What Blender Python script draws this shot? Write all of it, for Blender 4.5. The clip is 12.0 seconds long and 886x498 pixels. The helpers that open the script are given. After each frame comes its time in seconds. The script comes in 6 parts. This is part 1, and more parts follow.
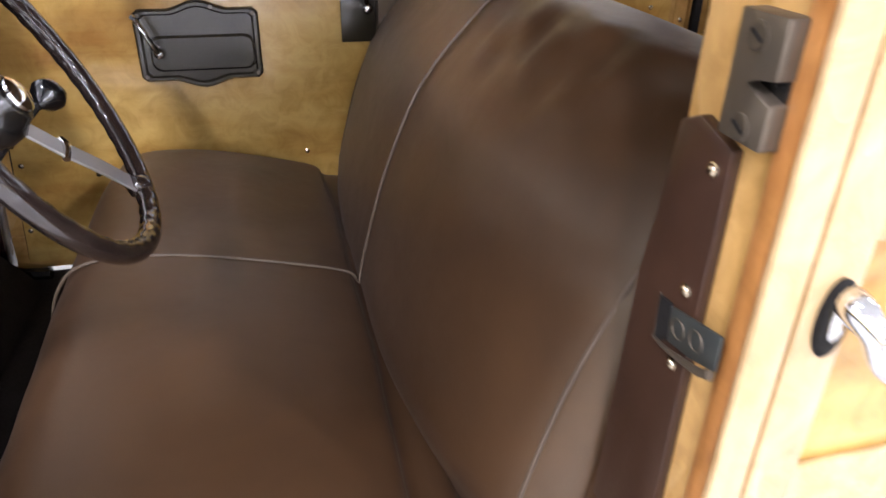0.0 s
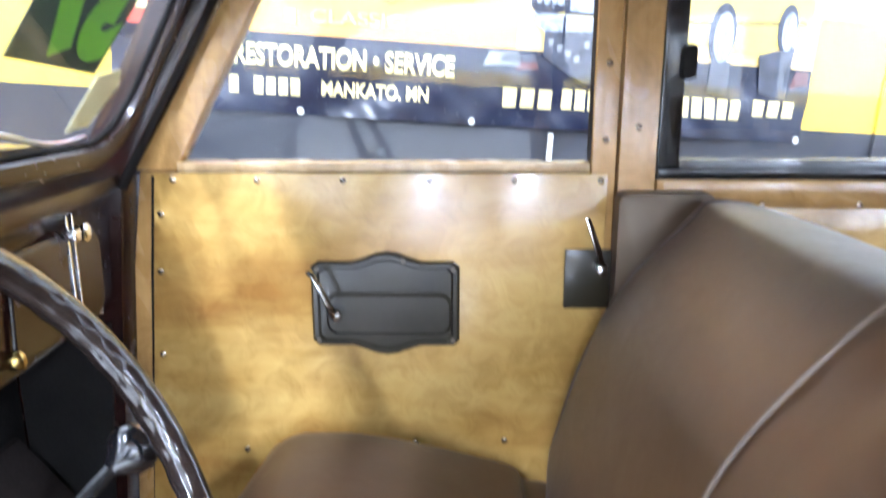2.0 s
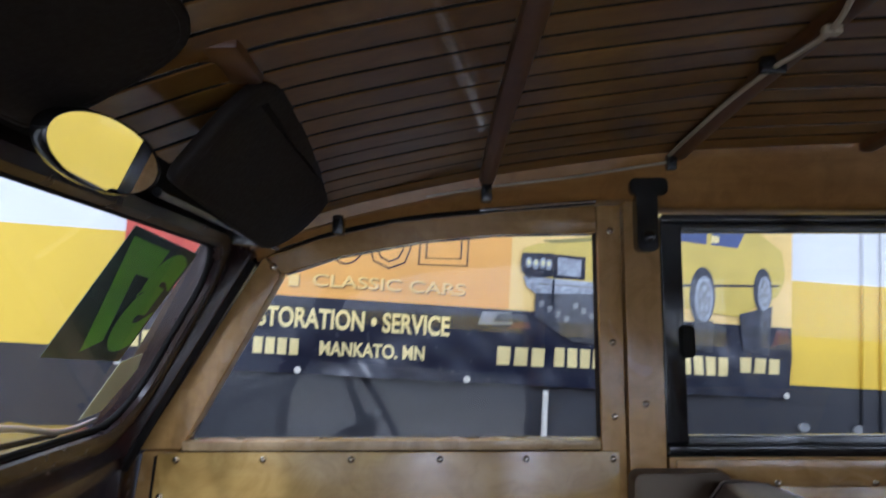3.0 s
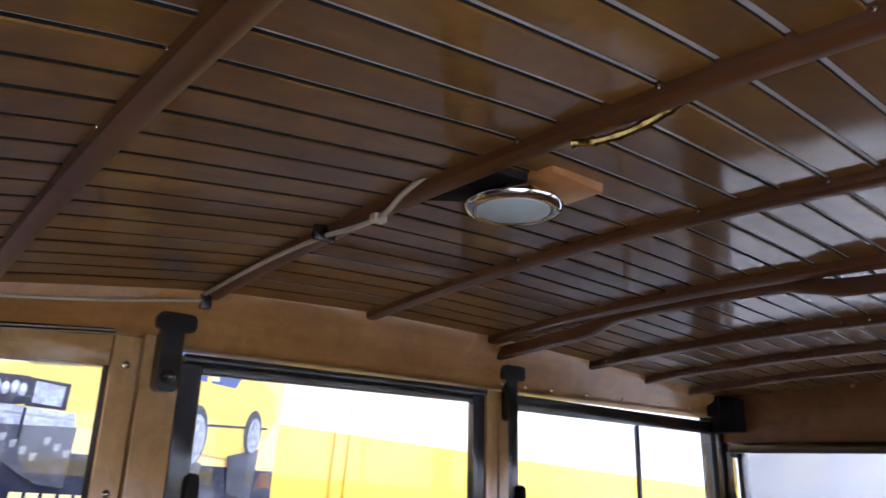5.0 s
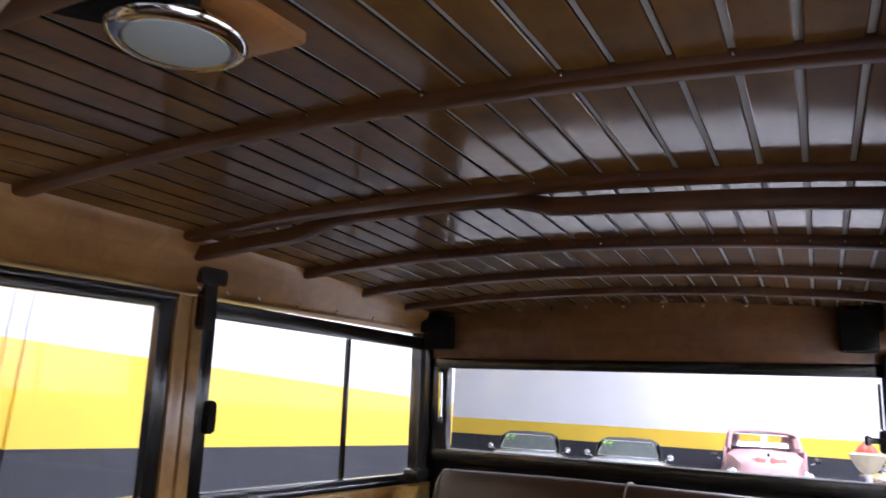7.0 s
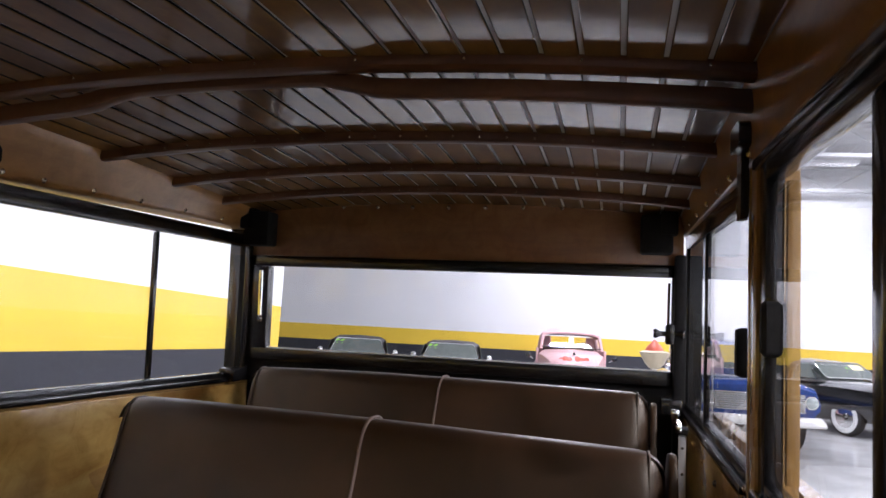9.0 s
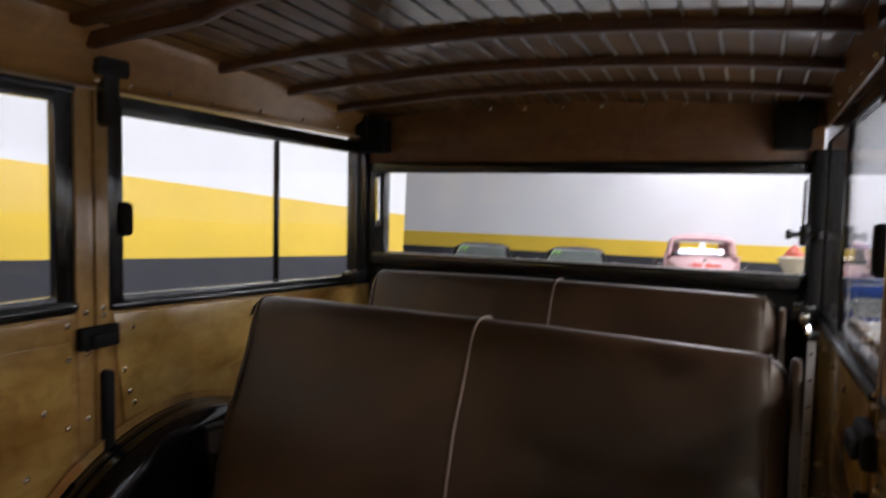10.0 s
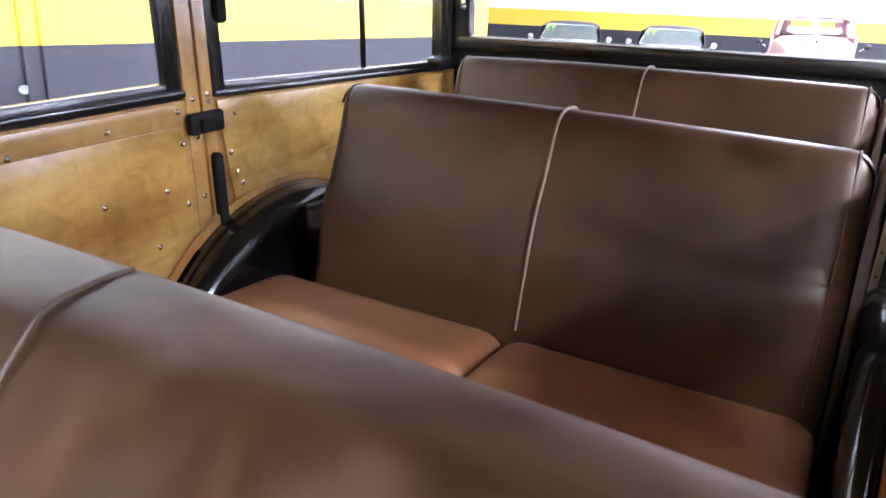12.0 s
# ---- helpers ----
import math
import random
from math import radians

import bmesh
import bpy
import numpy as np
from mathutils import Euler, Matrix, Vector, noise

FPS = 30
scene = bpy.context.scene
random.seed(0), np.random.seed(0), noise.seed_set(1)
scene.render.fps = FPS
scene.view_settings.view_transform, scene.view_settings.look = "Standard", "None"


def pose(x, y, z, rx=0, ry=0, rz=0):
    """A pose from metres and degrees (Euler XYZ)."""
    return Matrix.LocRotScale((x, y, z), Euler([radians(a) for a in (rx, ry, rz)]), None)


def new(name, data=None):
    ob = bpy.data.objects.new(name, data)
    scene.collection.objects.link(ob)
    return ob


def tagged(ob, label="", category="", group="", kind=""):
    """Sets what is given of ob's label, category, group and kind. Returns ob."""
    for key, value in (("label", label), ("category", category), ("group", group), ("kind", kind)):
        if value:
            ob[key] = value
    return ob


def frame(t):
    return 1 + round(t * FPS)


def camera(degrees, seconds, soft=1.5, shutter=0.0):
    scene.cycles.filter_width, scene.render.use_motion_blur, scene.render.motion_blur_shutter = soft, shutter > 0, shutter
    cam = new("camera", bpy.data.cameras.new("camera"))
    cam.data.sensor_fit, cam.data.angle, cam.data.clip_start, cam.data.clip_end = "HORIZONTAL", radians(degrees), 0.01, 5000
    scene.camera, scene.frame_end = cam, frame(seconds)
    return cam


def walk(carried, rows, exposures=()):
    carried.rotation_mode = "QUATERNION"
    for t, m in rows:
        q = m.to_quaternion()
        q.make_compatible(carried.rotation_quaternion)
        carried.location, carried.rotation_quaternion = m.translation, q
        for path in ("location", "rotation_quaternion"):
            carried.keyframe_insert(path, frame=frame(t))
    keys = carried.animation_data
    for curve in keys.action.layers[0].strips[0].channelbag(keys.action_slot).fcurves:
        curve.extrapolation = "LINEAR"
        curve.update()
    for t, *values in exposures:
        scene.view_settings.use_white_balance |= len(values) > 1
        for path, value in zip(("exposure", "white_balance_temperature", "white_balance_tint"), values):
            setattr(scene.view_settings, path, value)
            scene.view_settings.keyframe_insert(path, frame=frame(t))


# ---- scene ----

# The car stands nose-down by a few degrees: CAR lays its own axes (x to the rear, y to its right side, z up) into the world.
CAR = pose(0, 0, 0, 0, -3.6, 0)
# The hall is turned a little against the car: u along the long wall, v across, z up.
HALL = pose(0, 0, 0, 0, 0, 6.8)

cam = camera(64.51, 12.0, shutter=0.35)
PATH = [
    (0, -0.2854, -1.0735, 1.3448, -14.93, -28.72, 1.26),
    (0.5, -0.2837, -0.8954, 1.3473, -11.17, -27.70, 1.30),
    (1, -0.2389, -0.7024, 1.3682, -5.77, -26.46, 0.70),
    (1.5, -0.2472, -0.5951, 1.3538, -2.51, -25.10, 0.60),
    (2, -0.2922, -0.5821, 1.3699, 0.76, -13.45, 0.02),
    (2.5, -0.3093, -0.5955, 1.4111, 2.22, -2.35, -0.26),
    (3, -0.3403, -0.5984, 1.4345, -0.64, 6.02, -0.06),
    (3.5, -0.3677, -0.5941, 1.4351, -12.91, 10.88, 0.12),
    (5.5, -0.3862, -0.5434, 1.4703, -45.91, 16.65, 1.70),
    (6, -0.3116, -0.5268, 1.4763, -50.96, 14.73, 1.68),
    (6.5, -0.2584, -0.4929, 1.4619, -56.83, 13.02, 1.94),
    (7, -0.2130, -0.4904, 1.4671, -61.98, 10.81, 1.94),
    (7.5, -0.1803, -0.5005, 1.4534, -66.27, 8.50, 2.16),
    (9.5, -0.1429, -0.4945, 1.4383, -76.56, 3.43, 2.20),
    (10, -0.1277, -0.5181, 1.4317, -65.92, -3.98, 1.24),
    (10.5, -0.1102, -0.5356, 1.4473, -61.40, -11.74, 0.93),
    (11, -0.0989, -0.5087, 1.4533, -60.36, -15.69, 0.80),
    (11.5, -0.1216, -0.5106, 1.4581, -60.04, -18.47, 0.74),
    (12, -0.1740, -0.5328, 1.4520, -59.48, -21.60, 0.73),
]
EXPOSURES = [(0, 0.50, 6250, 16), (0.5, 1.20, 5900, 12), (1, 1.5, 5600, 8), (1.5, 1.60, 5550, 8), (2, 1.50, 5400, 8), (2.5, 0.45, 5300, 10), (3, -0.45, 5400, 10), (3.7, -0.40, 5550, 11), (5.5, 0.80, 5550, 18), (6.5, 0.55, 5750, 18), (7.5, 0.0, 6000, 18), (9.5, -0.27, 6300, 16), (10, -0.53, 6450, 13), (10.5, -0.60, 6450, 11), (11, 0.0, 6250, 15), (11.5, 0.75, 5900, 17), (12, 1.50, 5700, 18)]

walk(cam, [(t, CAR @ pose(x, y, z, 90 + pitch, 0, yaw) @ pose(0, 0, 0, 0, 0, roll)) for t, x, y, z, yaw, pitch, roll in PATH],
     exposures=EXPOSURES)

# ---- world and lights ----
world = bpy.data.worlds.new("world")
scene.world = world
world.use_nodes = True
world.node_tree.nodes["Background"].inputs["Color"].default_value = (0.9, 0.95, 1.0, 1)
world.node_tree.nodes["Background"].inputs["Strength"].default_value = 0.02


def hall_lamp(u, v, z, size_u, size_v, watts, colour=(0.925, 0.92, 1.0)):
    lamp = bpy.data.lights.new("hall_light", "AREA")
    lamp.shape, lamp.size, lamp.size_y, lamp.energy, lamp.color = "RECTANGLE", size_u, size_v, watts, colour
    ob = new("hall_light", lamp)
    ob.matrix_world = HALL @ pose(u, v, z)
    return ob


# columns of short strips along the hall, each strip lying across it
STRIPS = {-7.1: (100, 100, 80, 60), -3.6: (220, 690, 480, 560), 3.4: (150, 480, 400, 600), 10.3: (290, 320, 400, 600), 13.8: (240, 200, 120, 120), 17.3: (225, 190, 120, 110)}
ROWS, LAMP_Z = (-1.6, -7.4, -13.0, -18.4), 6.12
for lamp_u, powers in STRIPS.items():
    for lamp_v, watts in zip(ROWS, powers):
        hall_lamp(lamp_u, lamp_v, LAMP_Z, 0.34, 1.25, watts)

# ---- materials ----
def material(name, colour=(0.5, 0.5, 0.5), rough=0.5, metal=0.0, coat=0.0, coat_rough=0.1):
    mat = bpy.data.materials.new(name)
    mat.use_nodes = True
    b = mat.node_tree.nodes["Principled BSDF"]
    b.inputs["Base Color"].default_value = (*colour, 1)
    b.inputs["Roughness"].default_value = rough
    b.inputs["Metallic"].default_value = metal
    b.inputs["Coat Weight"].default_value = coat
    b.inputs["Coat Roughness"].default_value = coat_rough
    return mat


def node(mat, kind, **inputs):
    n = mat.node_tree.nodes.new(kind)
    for key, value in inputs.items():
        n.inputs[key.replace("_", " ")].default_value = value
    return n


def link(mat, a, b):
    mat.node_tree.links.new(a, b)


def coords(mat, scale=(1, 1, 1), turn=(0, 0, 0)):
    tc = mat.node_tree.nodes.new("ShaderNodeTexCoord")
    mp = mat.node_tree.nodes.new("ShaderNodeMapping")
    mp.inputs["Scale"].default_value = scale
    mp.inputs["Rotation"].default_value = [radians(a) for a in turn]
    link(mat, tc.outputs["Object"], mp.inputs["Vector"])
    return mp.outputs["Vector"]


def noise_tex(mat, vector, scale, detail=4.0, rough=0.55, distortion=0.0):
    n = node(mat, "ShaderNodeTexNoise", Scale=scale, Detail=detail, Roughness=rough, Distortion=distortion)
    link(mat, vector, n.inputs["Vector"])
    return n.outputs["Fac"]


def ramp(mat, fac, stops):
    n = mat.node_tree.nodes.new("ShaderNodeValToRGB")
    e = n.color_ramp.elements
    while len(e) < len(stops):
        e.new(0.5)
    for el, (pos, col) in zip(e, stops):
        el.position, el.color = pos, (*col, 1)
    link(mat, fac, n.inputs["Fac"])
    return n.outputs["Color"]


def mix(mat, fac, a, b, how="MIX"):
    n = mat.node_tree.nodes.new("ShaderNodeMix")
    n.data_type, n.blend_type = "RGBA", how
    for socket, value in ((n.inputs[0], fac), (n.inputs[6], a), (n.inputs[7], b)):
        if isinstance(value, (int, float)):
            socket.default_value = value
        elif isinstance(value, tuple):
            socket.default_value = (*value, 1)
        else:
            link(mat, value, socket)
    return n.outputs[2]


def bump(mat, height, strength=0.2, distance=0.002):
    n = node(mat, "ShaderNodeBump", Strength=strength, Distance=distance)
    link(mat, height, n.inputs["Height"])
    link(mat, n.outputs["Normal"], mat.node_tree.nodes["Principled BSDF"].inputs["Normal"])


def base_colour(mat, colour):
    link(mat, colour, mat.node_tree.nodes["Principled BSDF"].inputs["Base Color"])


def roughness(mat, fac, low, high):
    n = node(mat, "ShaderNodeMapRange", To_Min=low, To_Max=high)
    link(mat, fac, n.inputs["Value"])
    link(mat, n.outputs["Result"], mat.node_tree.nodes["Principled BSDF"].inputs["Roughness"])


def wood(name, light, mid, dark, along, rough=0.3, coat=0.5, cloud=3.0, cloud_amount=0.6, spread=0.12, polish=0.12, relief=0.12, swirl=0.8):
    """Varnished wood; along: the axis of the grain (0 x, 1 y, 2 z)."""
    mat = material(name, mid, rough, coat=coat, coat_rough=polish)
    stretch = [34.0, 34.0, 34.0]
    stretch[along] = 2.2
    grain_v = coords(mat, stretch)
    grain = noise_tex(mat, grain_v, 1.0, 6.0, 0.62, 0.35)
    soft = [1.6, 1.6, 1.6]
    soft[along] = 0.7
    clouds = noise_tex(mat, coords(mat, soft), cloud, 3.0, 0.6, swirl)
    grain_colour = ramp(mat, grain, ((0.28, dark), (0.5, mid), (0.75, light)))
    cloud_colour = ramp(mat, clouds, ((0.33, dark), (0.47, mid), (0.62, light)))
    blend = mix(mat, cloud_amount, grain_colour, cloud_colour)
    info = mat.node_tree.nodes.new("ShaderNodeObjectInfo")
    island = mat.node_tree.nodes.new("ShaderNodeNewGeometry")
    both = node(mat, "ShaderNodeMath")
    link(mat, info.outputs["Random"], both.inputs[0])
    link(mat, island.outputs["Random Per Island"], both.inputs[1])
    shift = node(mat, "ShaderNodeMapRange", From_Max=2.0, To_Min=1.0 - spread, To_Max=1.0 + spread)
    link(mat, both.outputs[0], shift.inputs["Value"])
    grey = node(mat, "ShaderNodeCombineColor")
    for ch in ("Red", "Green", "Blue"):
        link(mat, shift.outputs["Result"], grey.inputs[ch])
    mottle = ramp(mat, noise_tex(mat, coords(mat), 17.0, 5.0, 0.65, 1.2), ((0.32, (0.80, 0.76, 0.70)), (0.55, (1.0, 1.0, 1.0)), (0.75, (1.10, 1.11, 1.12))))
    base_colour(mat, mix(mat, 1.0, mix(mat, 1.0, blend, grey.outputs["Color"], "MULTIPLY"), mottle, "MULTIPLY"))
    roughness(mat, clouds, rough * 0.8, rough * 1.3)
    bump(mat, grain, relief, 0.0008)
    return mat


def leather(name, light, mid, rough=0.42, spec=0.5):
    mat = material(name, mid, rough)
    shader = mat.node_tree.nodes["Principled BSDF"]
    shader.inputs["Specular IOR Level"].default_value = spec
    shader.inputs["Specular Tint"].default_value = (1.0, 0.92, 0.73, 1)
    shader.inputs["Sheen Weight"].default_value = 0.02
    shader.inputs["Sheen Roughness"].default_value = 0.45
    v = coords(mat)
    clouds = noise_tex(mat, v, 5.0, 3.0, 0.6, 0.6)
    pores = noise_tex(mat, v, 420.0, 2.0, 0.6)
    creases = noise_tex(mat, v, 28.0, 5.0, 0.7, 1.5)
    base_colour(mat, ramp(mat, clouds, ((0.3, mid), (0.7, light))))
    roughness(mat, creases, rough * 0.85, rough * 1.2)
    both = node(mat, "ShaderNodeMath")
    both.operation = "MULTIPLY_ADD"
    both.inputs[1].default_value = 0.35
    link(mat, creases, both.inputs[0])
    link(mat, pores, both.inputs[2])
    # soft undulation of the padding under the hide
    waves = noise_tex(mat, v, 11.0, 2.0, 0.5, 0.7)
    total = node(mat, "ShaderNodeMath")
    total.operation = "MULTIPLY_ADD"
    total.inputs[1].default_value = 4.0
    link(mat, waves, total.inputs[0])
    link(mat, both.outputs[0], total.inputs[2])
    bump(mat, total.outputs[0], 0.18, 0.0012)
    return mat


def worn(name, colour, rough, metal=0.0, coat=0.0, amount=0.25, scale=9.0, relief=0.05):
    """Paint, metal or plastic with faint dirt and uneven gloss."""
    mat = material(name, colour, rough, metal, coat)
    v = coords(mat)
    big = noise_tex(mat, v, scale, 4.0, 0.6, 0.4)
    fine = noise_tex(mat, v, scale * 18, 3.0, 0.6)
    dark = tuple(c * (1 - amount) for c in colour)
    light = tuple(min(1.0, c * (1 + amount * 0.6)) for c in colour)
    base_colour(mat, ramp(mat, big, ((0.3, dark), (0.65, light))))
    roughness(mat, fine, rough * 0.75, min(1.0, rough * 1.35))
    bump(mat, fine, relief, 0.001)
    return mat


def clear_glass(name, tint=(0.97, 0.98, 0.98), gloss=0.0):
    mat = bpy.data.materials.new(name)
    mat.use_nodes = True
    nt = mat.node_tree
    nt.nodes.remove(nt.nodes["Principled BSDF"])
    out = nt.nodes["Material Output"]
    clear = nt.nodes.new("ShaderNodeBsdfTransparent")
    clear.inputs["Color"].default_value = (*tint, 1)
    shine = nt.nodes.new("ShaderNodeBsdfGlossy")
    shine.inputs["Roughness"].default_value = gloss
    face_on = nt.nodes.new("ShaderNodeLayerWeight")
    power = nt.nodes.new("ShaderNodeMath")
    power.operation = "POWER"
    power.inputs[1].default_value = 5.0
    scaled = nt.nodes.new("ShaderNodeMath")
    scaled.operation = "MULTIPLY_ADD"
    scaled.inputs[1].default_value, scaled.inputs[2].default_value = 0.8, 0.032
    both = nt.nodes.new("ShaderNodeMixShader")
    nt.links.new(face_on.outputs["Facing"], power.inputs[0])
    nt.links.new(power.outputs[0], scaled.inputs[0])
    nt.links.new(scaled.outputs[0], both.inputs["Fac"])
    nt.links.new(clear.outputs[0], both.inputs[1])
    nt.links.new(shine.outputs[0], both.inputs[2])
    nt.links.new(both.outputs[0], out.inputs["Surface"])
    return mat


DOOR_WOOD = wood("honey_plywood", (0.63, 0.425, 0.135), (0.50, 0.305, 0.080), (0.31, 0.140, 0.028), 0, 0.22, 0.50, 3.6, 0.74, polish=0.13, relief=0.05, swirl=0.35)
FRAME_WOOD = wood("maple_frame_along_x", (0.56, 0.345, 0.125), (0.47, 0.27, 0.083), (0.35, 0.18, 0.048), 0, 0.25, 0.6, 3.0, 0.5)
HEADER_WOOD = wood("honey_header_rail", (0.50, 0.265, 0.075), (0.40, 0.195, 0.048), (0.27, 0.115, 0.026), 0, 0.32, 0.25, 3.0, 0.5)
STILE_WOOD = wood("maple_frame_upright", (0.56, 0.345, 0.125), (0.47, 0.27, 0.083), (0.35, 0.18, 0.048), 2, 0.25, 0.6, 3.0, 0.5)
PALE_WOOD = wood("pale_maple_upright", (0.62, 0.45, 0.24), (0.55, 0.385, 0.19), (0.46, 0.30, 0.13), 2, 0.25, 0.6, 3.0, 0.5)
RIB_WOOD = wood("reddish_roof_rib", (0.150, 0.055, 0.0135), (0.105, 0.036, 0.008), (0.06, 0.020, 0.0045), 1, 0.38, 0.15, 4.0, 0.55)
PLANK_WOOD = wood("roof_slat", (0.215, 0.107, 0.020), (0.152, 0.069, 0.0115), (0.088, 0.035, 0.0047), 0, 0.45, 1.0, 3.5, 0.6, 0.2, 0.085, 0.02)
BOARD_WOOD = wood("brown_header_board", (0.34, 0.165, 0.058), (0.27, 0.122, 0.040), (0.18, 0.076, 0.024), 1, 0.3, 0.4, 3.0, 0.6)
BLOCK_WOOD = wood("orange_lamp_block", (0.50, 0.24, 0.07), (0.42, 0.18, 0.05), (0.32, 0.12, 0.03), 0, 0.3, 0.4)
PLANK_WOOD.node_tree.nodes["Principled BSDF"].inputs["Coat IOR"].default_value = 1.48
PLANK_WOOD.node_tree.nodes["Principled BSDF"].inputs["Specular IOR Level"].default_value = 0.15
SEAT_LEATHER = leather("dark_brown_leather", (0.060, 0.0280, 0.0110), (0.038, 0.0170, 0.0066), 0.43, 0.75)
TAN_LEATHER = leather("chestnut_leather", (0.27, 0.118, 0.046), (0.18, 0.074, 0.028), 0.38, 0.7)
PIPING = worn("beige_piping", (0.24, 0.17, 0.125), 0.5, amount=0.15)
FRONT_PIPING = worn("brown_piping", (0.090, 0.064, 0.042), 0.5, amount=0.15)
BROWN_PAINT = worn("brown_painted_metal", (0.040, 0.019, 0.011), 0.32, coat=0.1, amount=0.2)
DASH_PAINT = worn("maroon_dash_paint", (0.020, 0.0058, 0.0038), 0.24, coat=0.15, amount=0.2, scale=1.3, relief=0.006)
PLATE_PAINT = worn("olive_brown_enamel", (0.032, 0.027, 0.017), 0.20, coat=0.3, amount=0.2, relief=0.008)
STRIKER_METAL = worn("bronzed_steel", (0.12, 0.098, 0.072), 0.4, 0.6, amount=0.3)
BLACK_METAL = worn("black_enamel", (0.010, 0.0095, 0.009), 0.22, coat=0.5, amount=0.35)
BLACK_DULL = worn("black_felt_and_rubber", (0.012, 0.011, 0.010), 0.75, amount=0.3, relief=0.2)
VISOR_CLOTH = worn("dark_brown_vinyl", (0.019, 0.014, 0.011), 0.6, amount=0.25, relief=0.25)
FLOOR_MAT = worn("dark_rubber_floor_mat", (0.018, 0.014, 0.012), 0.8, amount=0.35, relief=0.3)
FENDER_PAINT = worn("black_fender_paint", (0.006, 0.006, 0.007), 0.12, coat=0.8, amount=0.3, relief=0.02)
WHEEL_PLASTIC = worn("dark_brown_bakelite", (0.018, 0.012, 0.010), 0.14, coat=0.7, amount=0.2, relief=0.02)
CHROME = worn("chrome", (0.78, 0.78, 0.77), 0.08, 1.0, amount=0.08, relief=0.01)
BRUSHED = worn("bright_ribbed_spoke", (0.80, 0.81, 0.82), 0.36, 1.0, amount=0.1, relief=0.04)
SCREW_METAL = worn("brassy_nickel_screw", (0.62, 0.52, 0.37), 0.22, 1.0, amount=0.15)
CATCH_STEEL = worn("grey_green_steel", (0.065, 0.072, 0.066), 0.35, 0.5, amount=0.3)
CANVAS = worn("pale_grey_roof_canvas", (0.58, 0.57, 0.54), 0.4, amount=0.1, relief=0.1)
LENS = worn("frosted_lamp_lens", (0.46, 0.52, 0.51), 0.45, amount=0.08)
CABLE = worn("cream_cable", (0.46, 0.38, 0.26), 0.55, amount=0.2)
BRASS = worn("brass", (0.62, 0.45, 0.14), 0.2, 1.0, amount=0.15)
SEALANT = worn("pale_edge_trim", (0.7, 0.68, 0.62), 0.5, amount=0.12)
for dull in (BLACK_DULL, VISOR_CLOTH, FLOOR_MAT):
    dull.node_tree.nodes["Principled BSDF"].inputs["Specular IOR Level"].default_value = 0.2
GLASS = clear_glass("window_glass")
MIRROR = material("mirror_silver", (0.9, 0.9, 0.9), 0.01, 1.0)
TYRE = worn("tyre_rubber", (0.02, 0.02, 0.02), 0.8, amount=0.2)
WHITEWALL = worn("whitewall_rubber", (0.75, 0.74, 0.7), 0.6, amount=0.08)

# hall materials
WALL_WHITE = worn("white_hall_paint", (0.78, 0.79, 0.80), 0.6, amount=0.05, scale=1.2)
WALL_YELLOW = worn("yellow_hall_paint", (0.80, 0.545, 0.045), 0.5, amount=0.06, scale=1.5)
WALL_BLACK = worn("charcoal_hall_paint", (0.020, 0.022, 0.030), 0.6, amount=0.15, scale=2.0)
CONCRETE = worn("polished_concrete", (0.53, 0.53, 0.51), 0.16, amount=0.2, scale=1.4, relief=0.02)
DECK = worn("galvanised_roof_deck", (0.50, 0.51, 0.51), 0.5, amount=0.12, scale=2.0)
STEEL = worn("pale_truss_steel", (0.55, 0.56, 0.56), 0.5, amount=0.12, scale=3.0)
PRINT_ORANGE = worn("printed_orange_vinyl", (0.80, 0.40, 0.08), 0.35, amount=0.12, scale=2.5)
PRINT_GOLD = worn("printed_gold_vinyl", (0.85, 0.60, 0.20), 0.35, amount=0.1, scale=2.5)
PRINT_BLACK = worn("printed_black_vinyl", (0.011, 0.014, 0.031), 0.24, amount=0.4, scale=2.0)
PRINT_SHADE = worn("printed_umber_vinyl", (0.20, 0.10, 0.03), 0.35, amount=0.15)
PRINT_RED = worn("printed_red_vinyl", (0.55, 0.07, 0.04), 0.35, amount=0.15, scale=3.0)
PRINT_CREAM = worn("printed_cream_vinyl", (0.80, 0.67, 0.31), 0.4, amount=0.06)
PRINT_YELLOW = worn("printed_yellow_vinyl", (0.62, 0.47, 0.09), 0.35, amount=0.12)
PRINT_BLUE = worn("printed_navy_vinyl", (0.05, 0.08, 0.22), 0.35, amount=0.15)
PRINT_GREY = worn("printed_grey_vinyl", (0.22, 0.23, 0.24), 0.35, amount=0.3, scale=20.0)
PRINT_OLIVE = worn("printed_olive_vinyl", (0.26, 0.22, 0.05), 0.35, amount=0.2, scale=12.0)
PRINT_STEEL = worn("printed_silver_vinyl", (0.33, 0.36, 0.42), 0.35, amount=0.5, scale=45.0)
PRINT_COAL = worn("printed_coal_vinyl", (0.045, 0.05, 0.07), 0.35, amount=0.6, scale=26.0)
PRINT_MAROON = worn("printed_maroon_vinyl", (0.10, 0.03, 0.03), 0.35, amount=0.4, scale=18.0)
CARD_GREEN = worn("dark_green_card", (0.03, 0.07, 0.035), 0.4, amount=0.15)
CARD_LIME = worn("lime_green_ink", (0.25, 0.66, 0.03), 0.45, amount=0.12)
PAPER = worn("pale_yellow_paper", (0.75, 0.72, 0.42), 0.6, amount=0.06)
CAR_GREY = worn("silver_grey_car_paint", (0.46, 0.48, 0.48), 0.18, coat=0.8, amount=0.1)
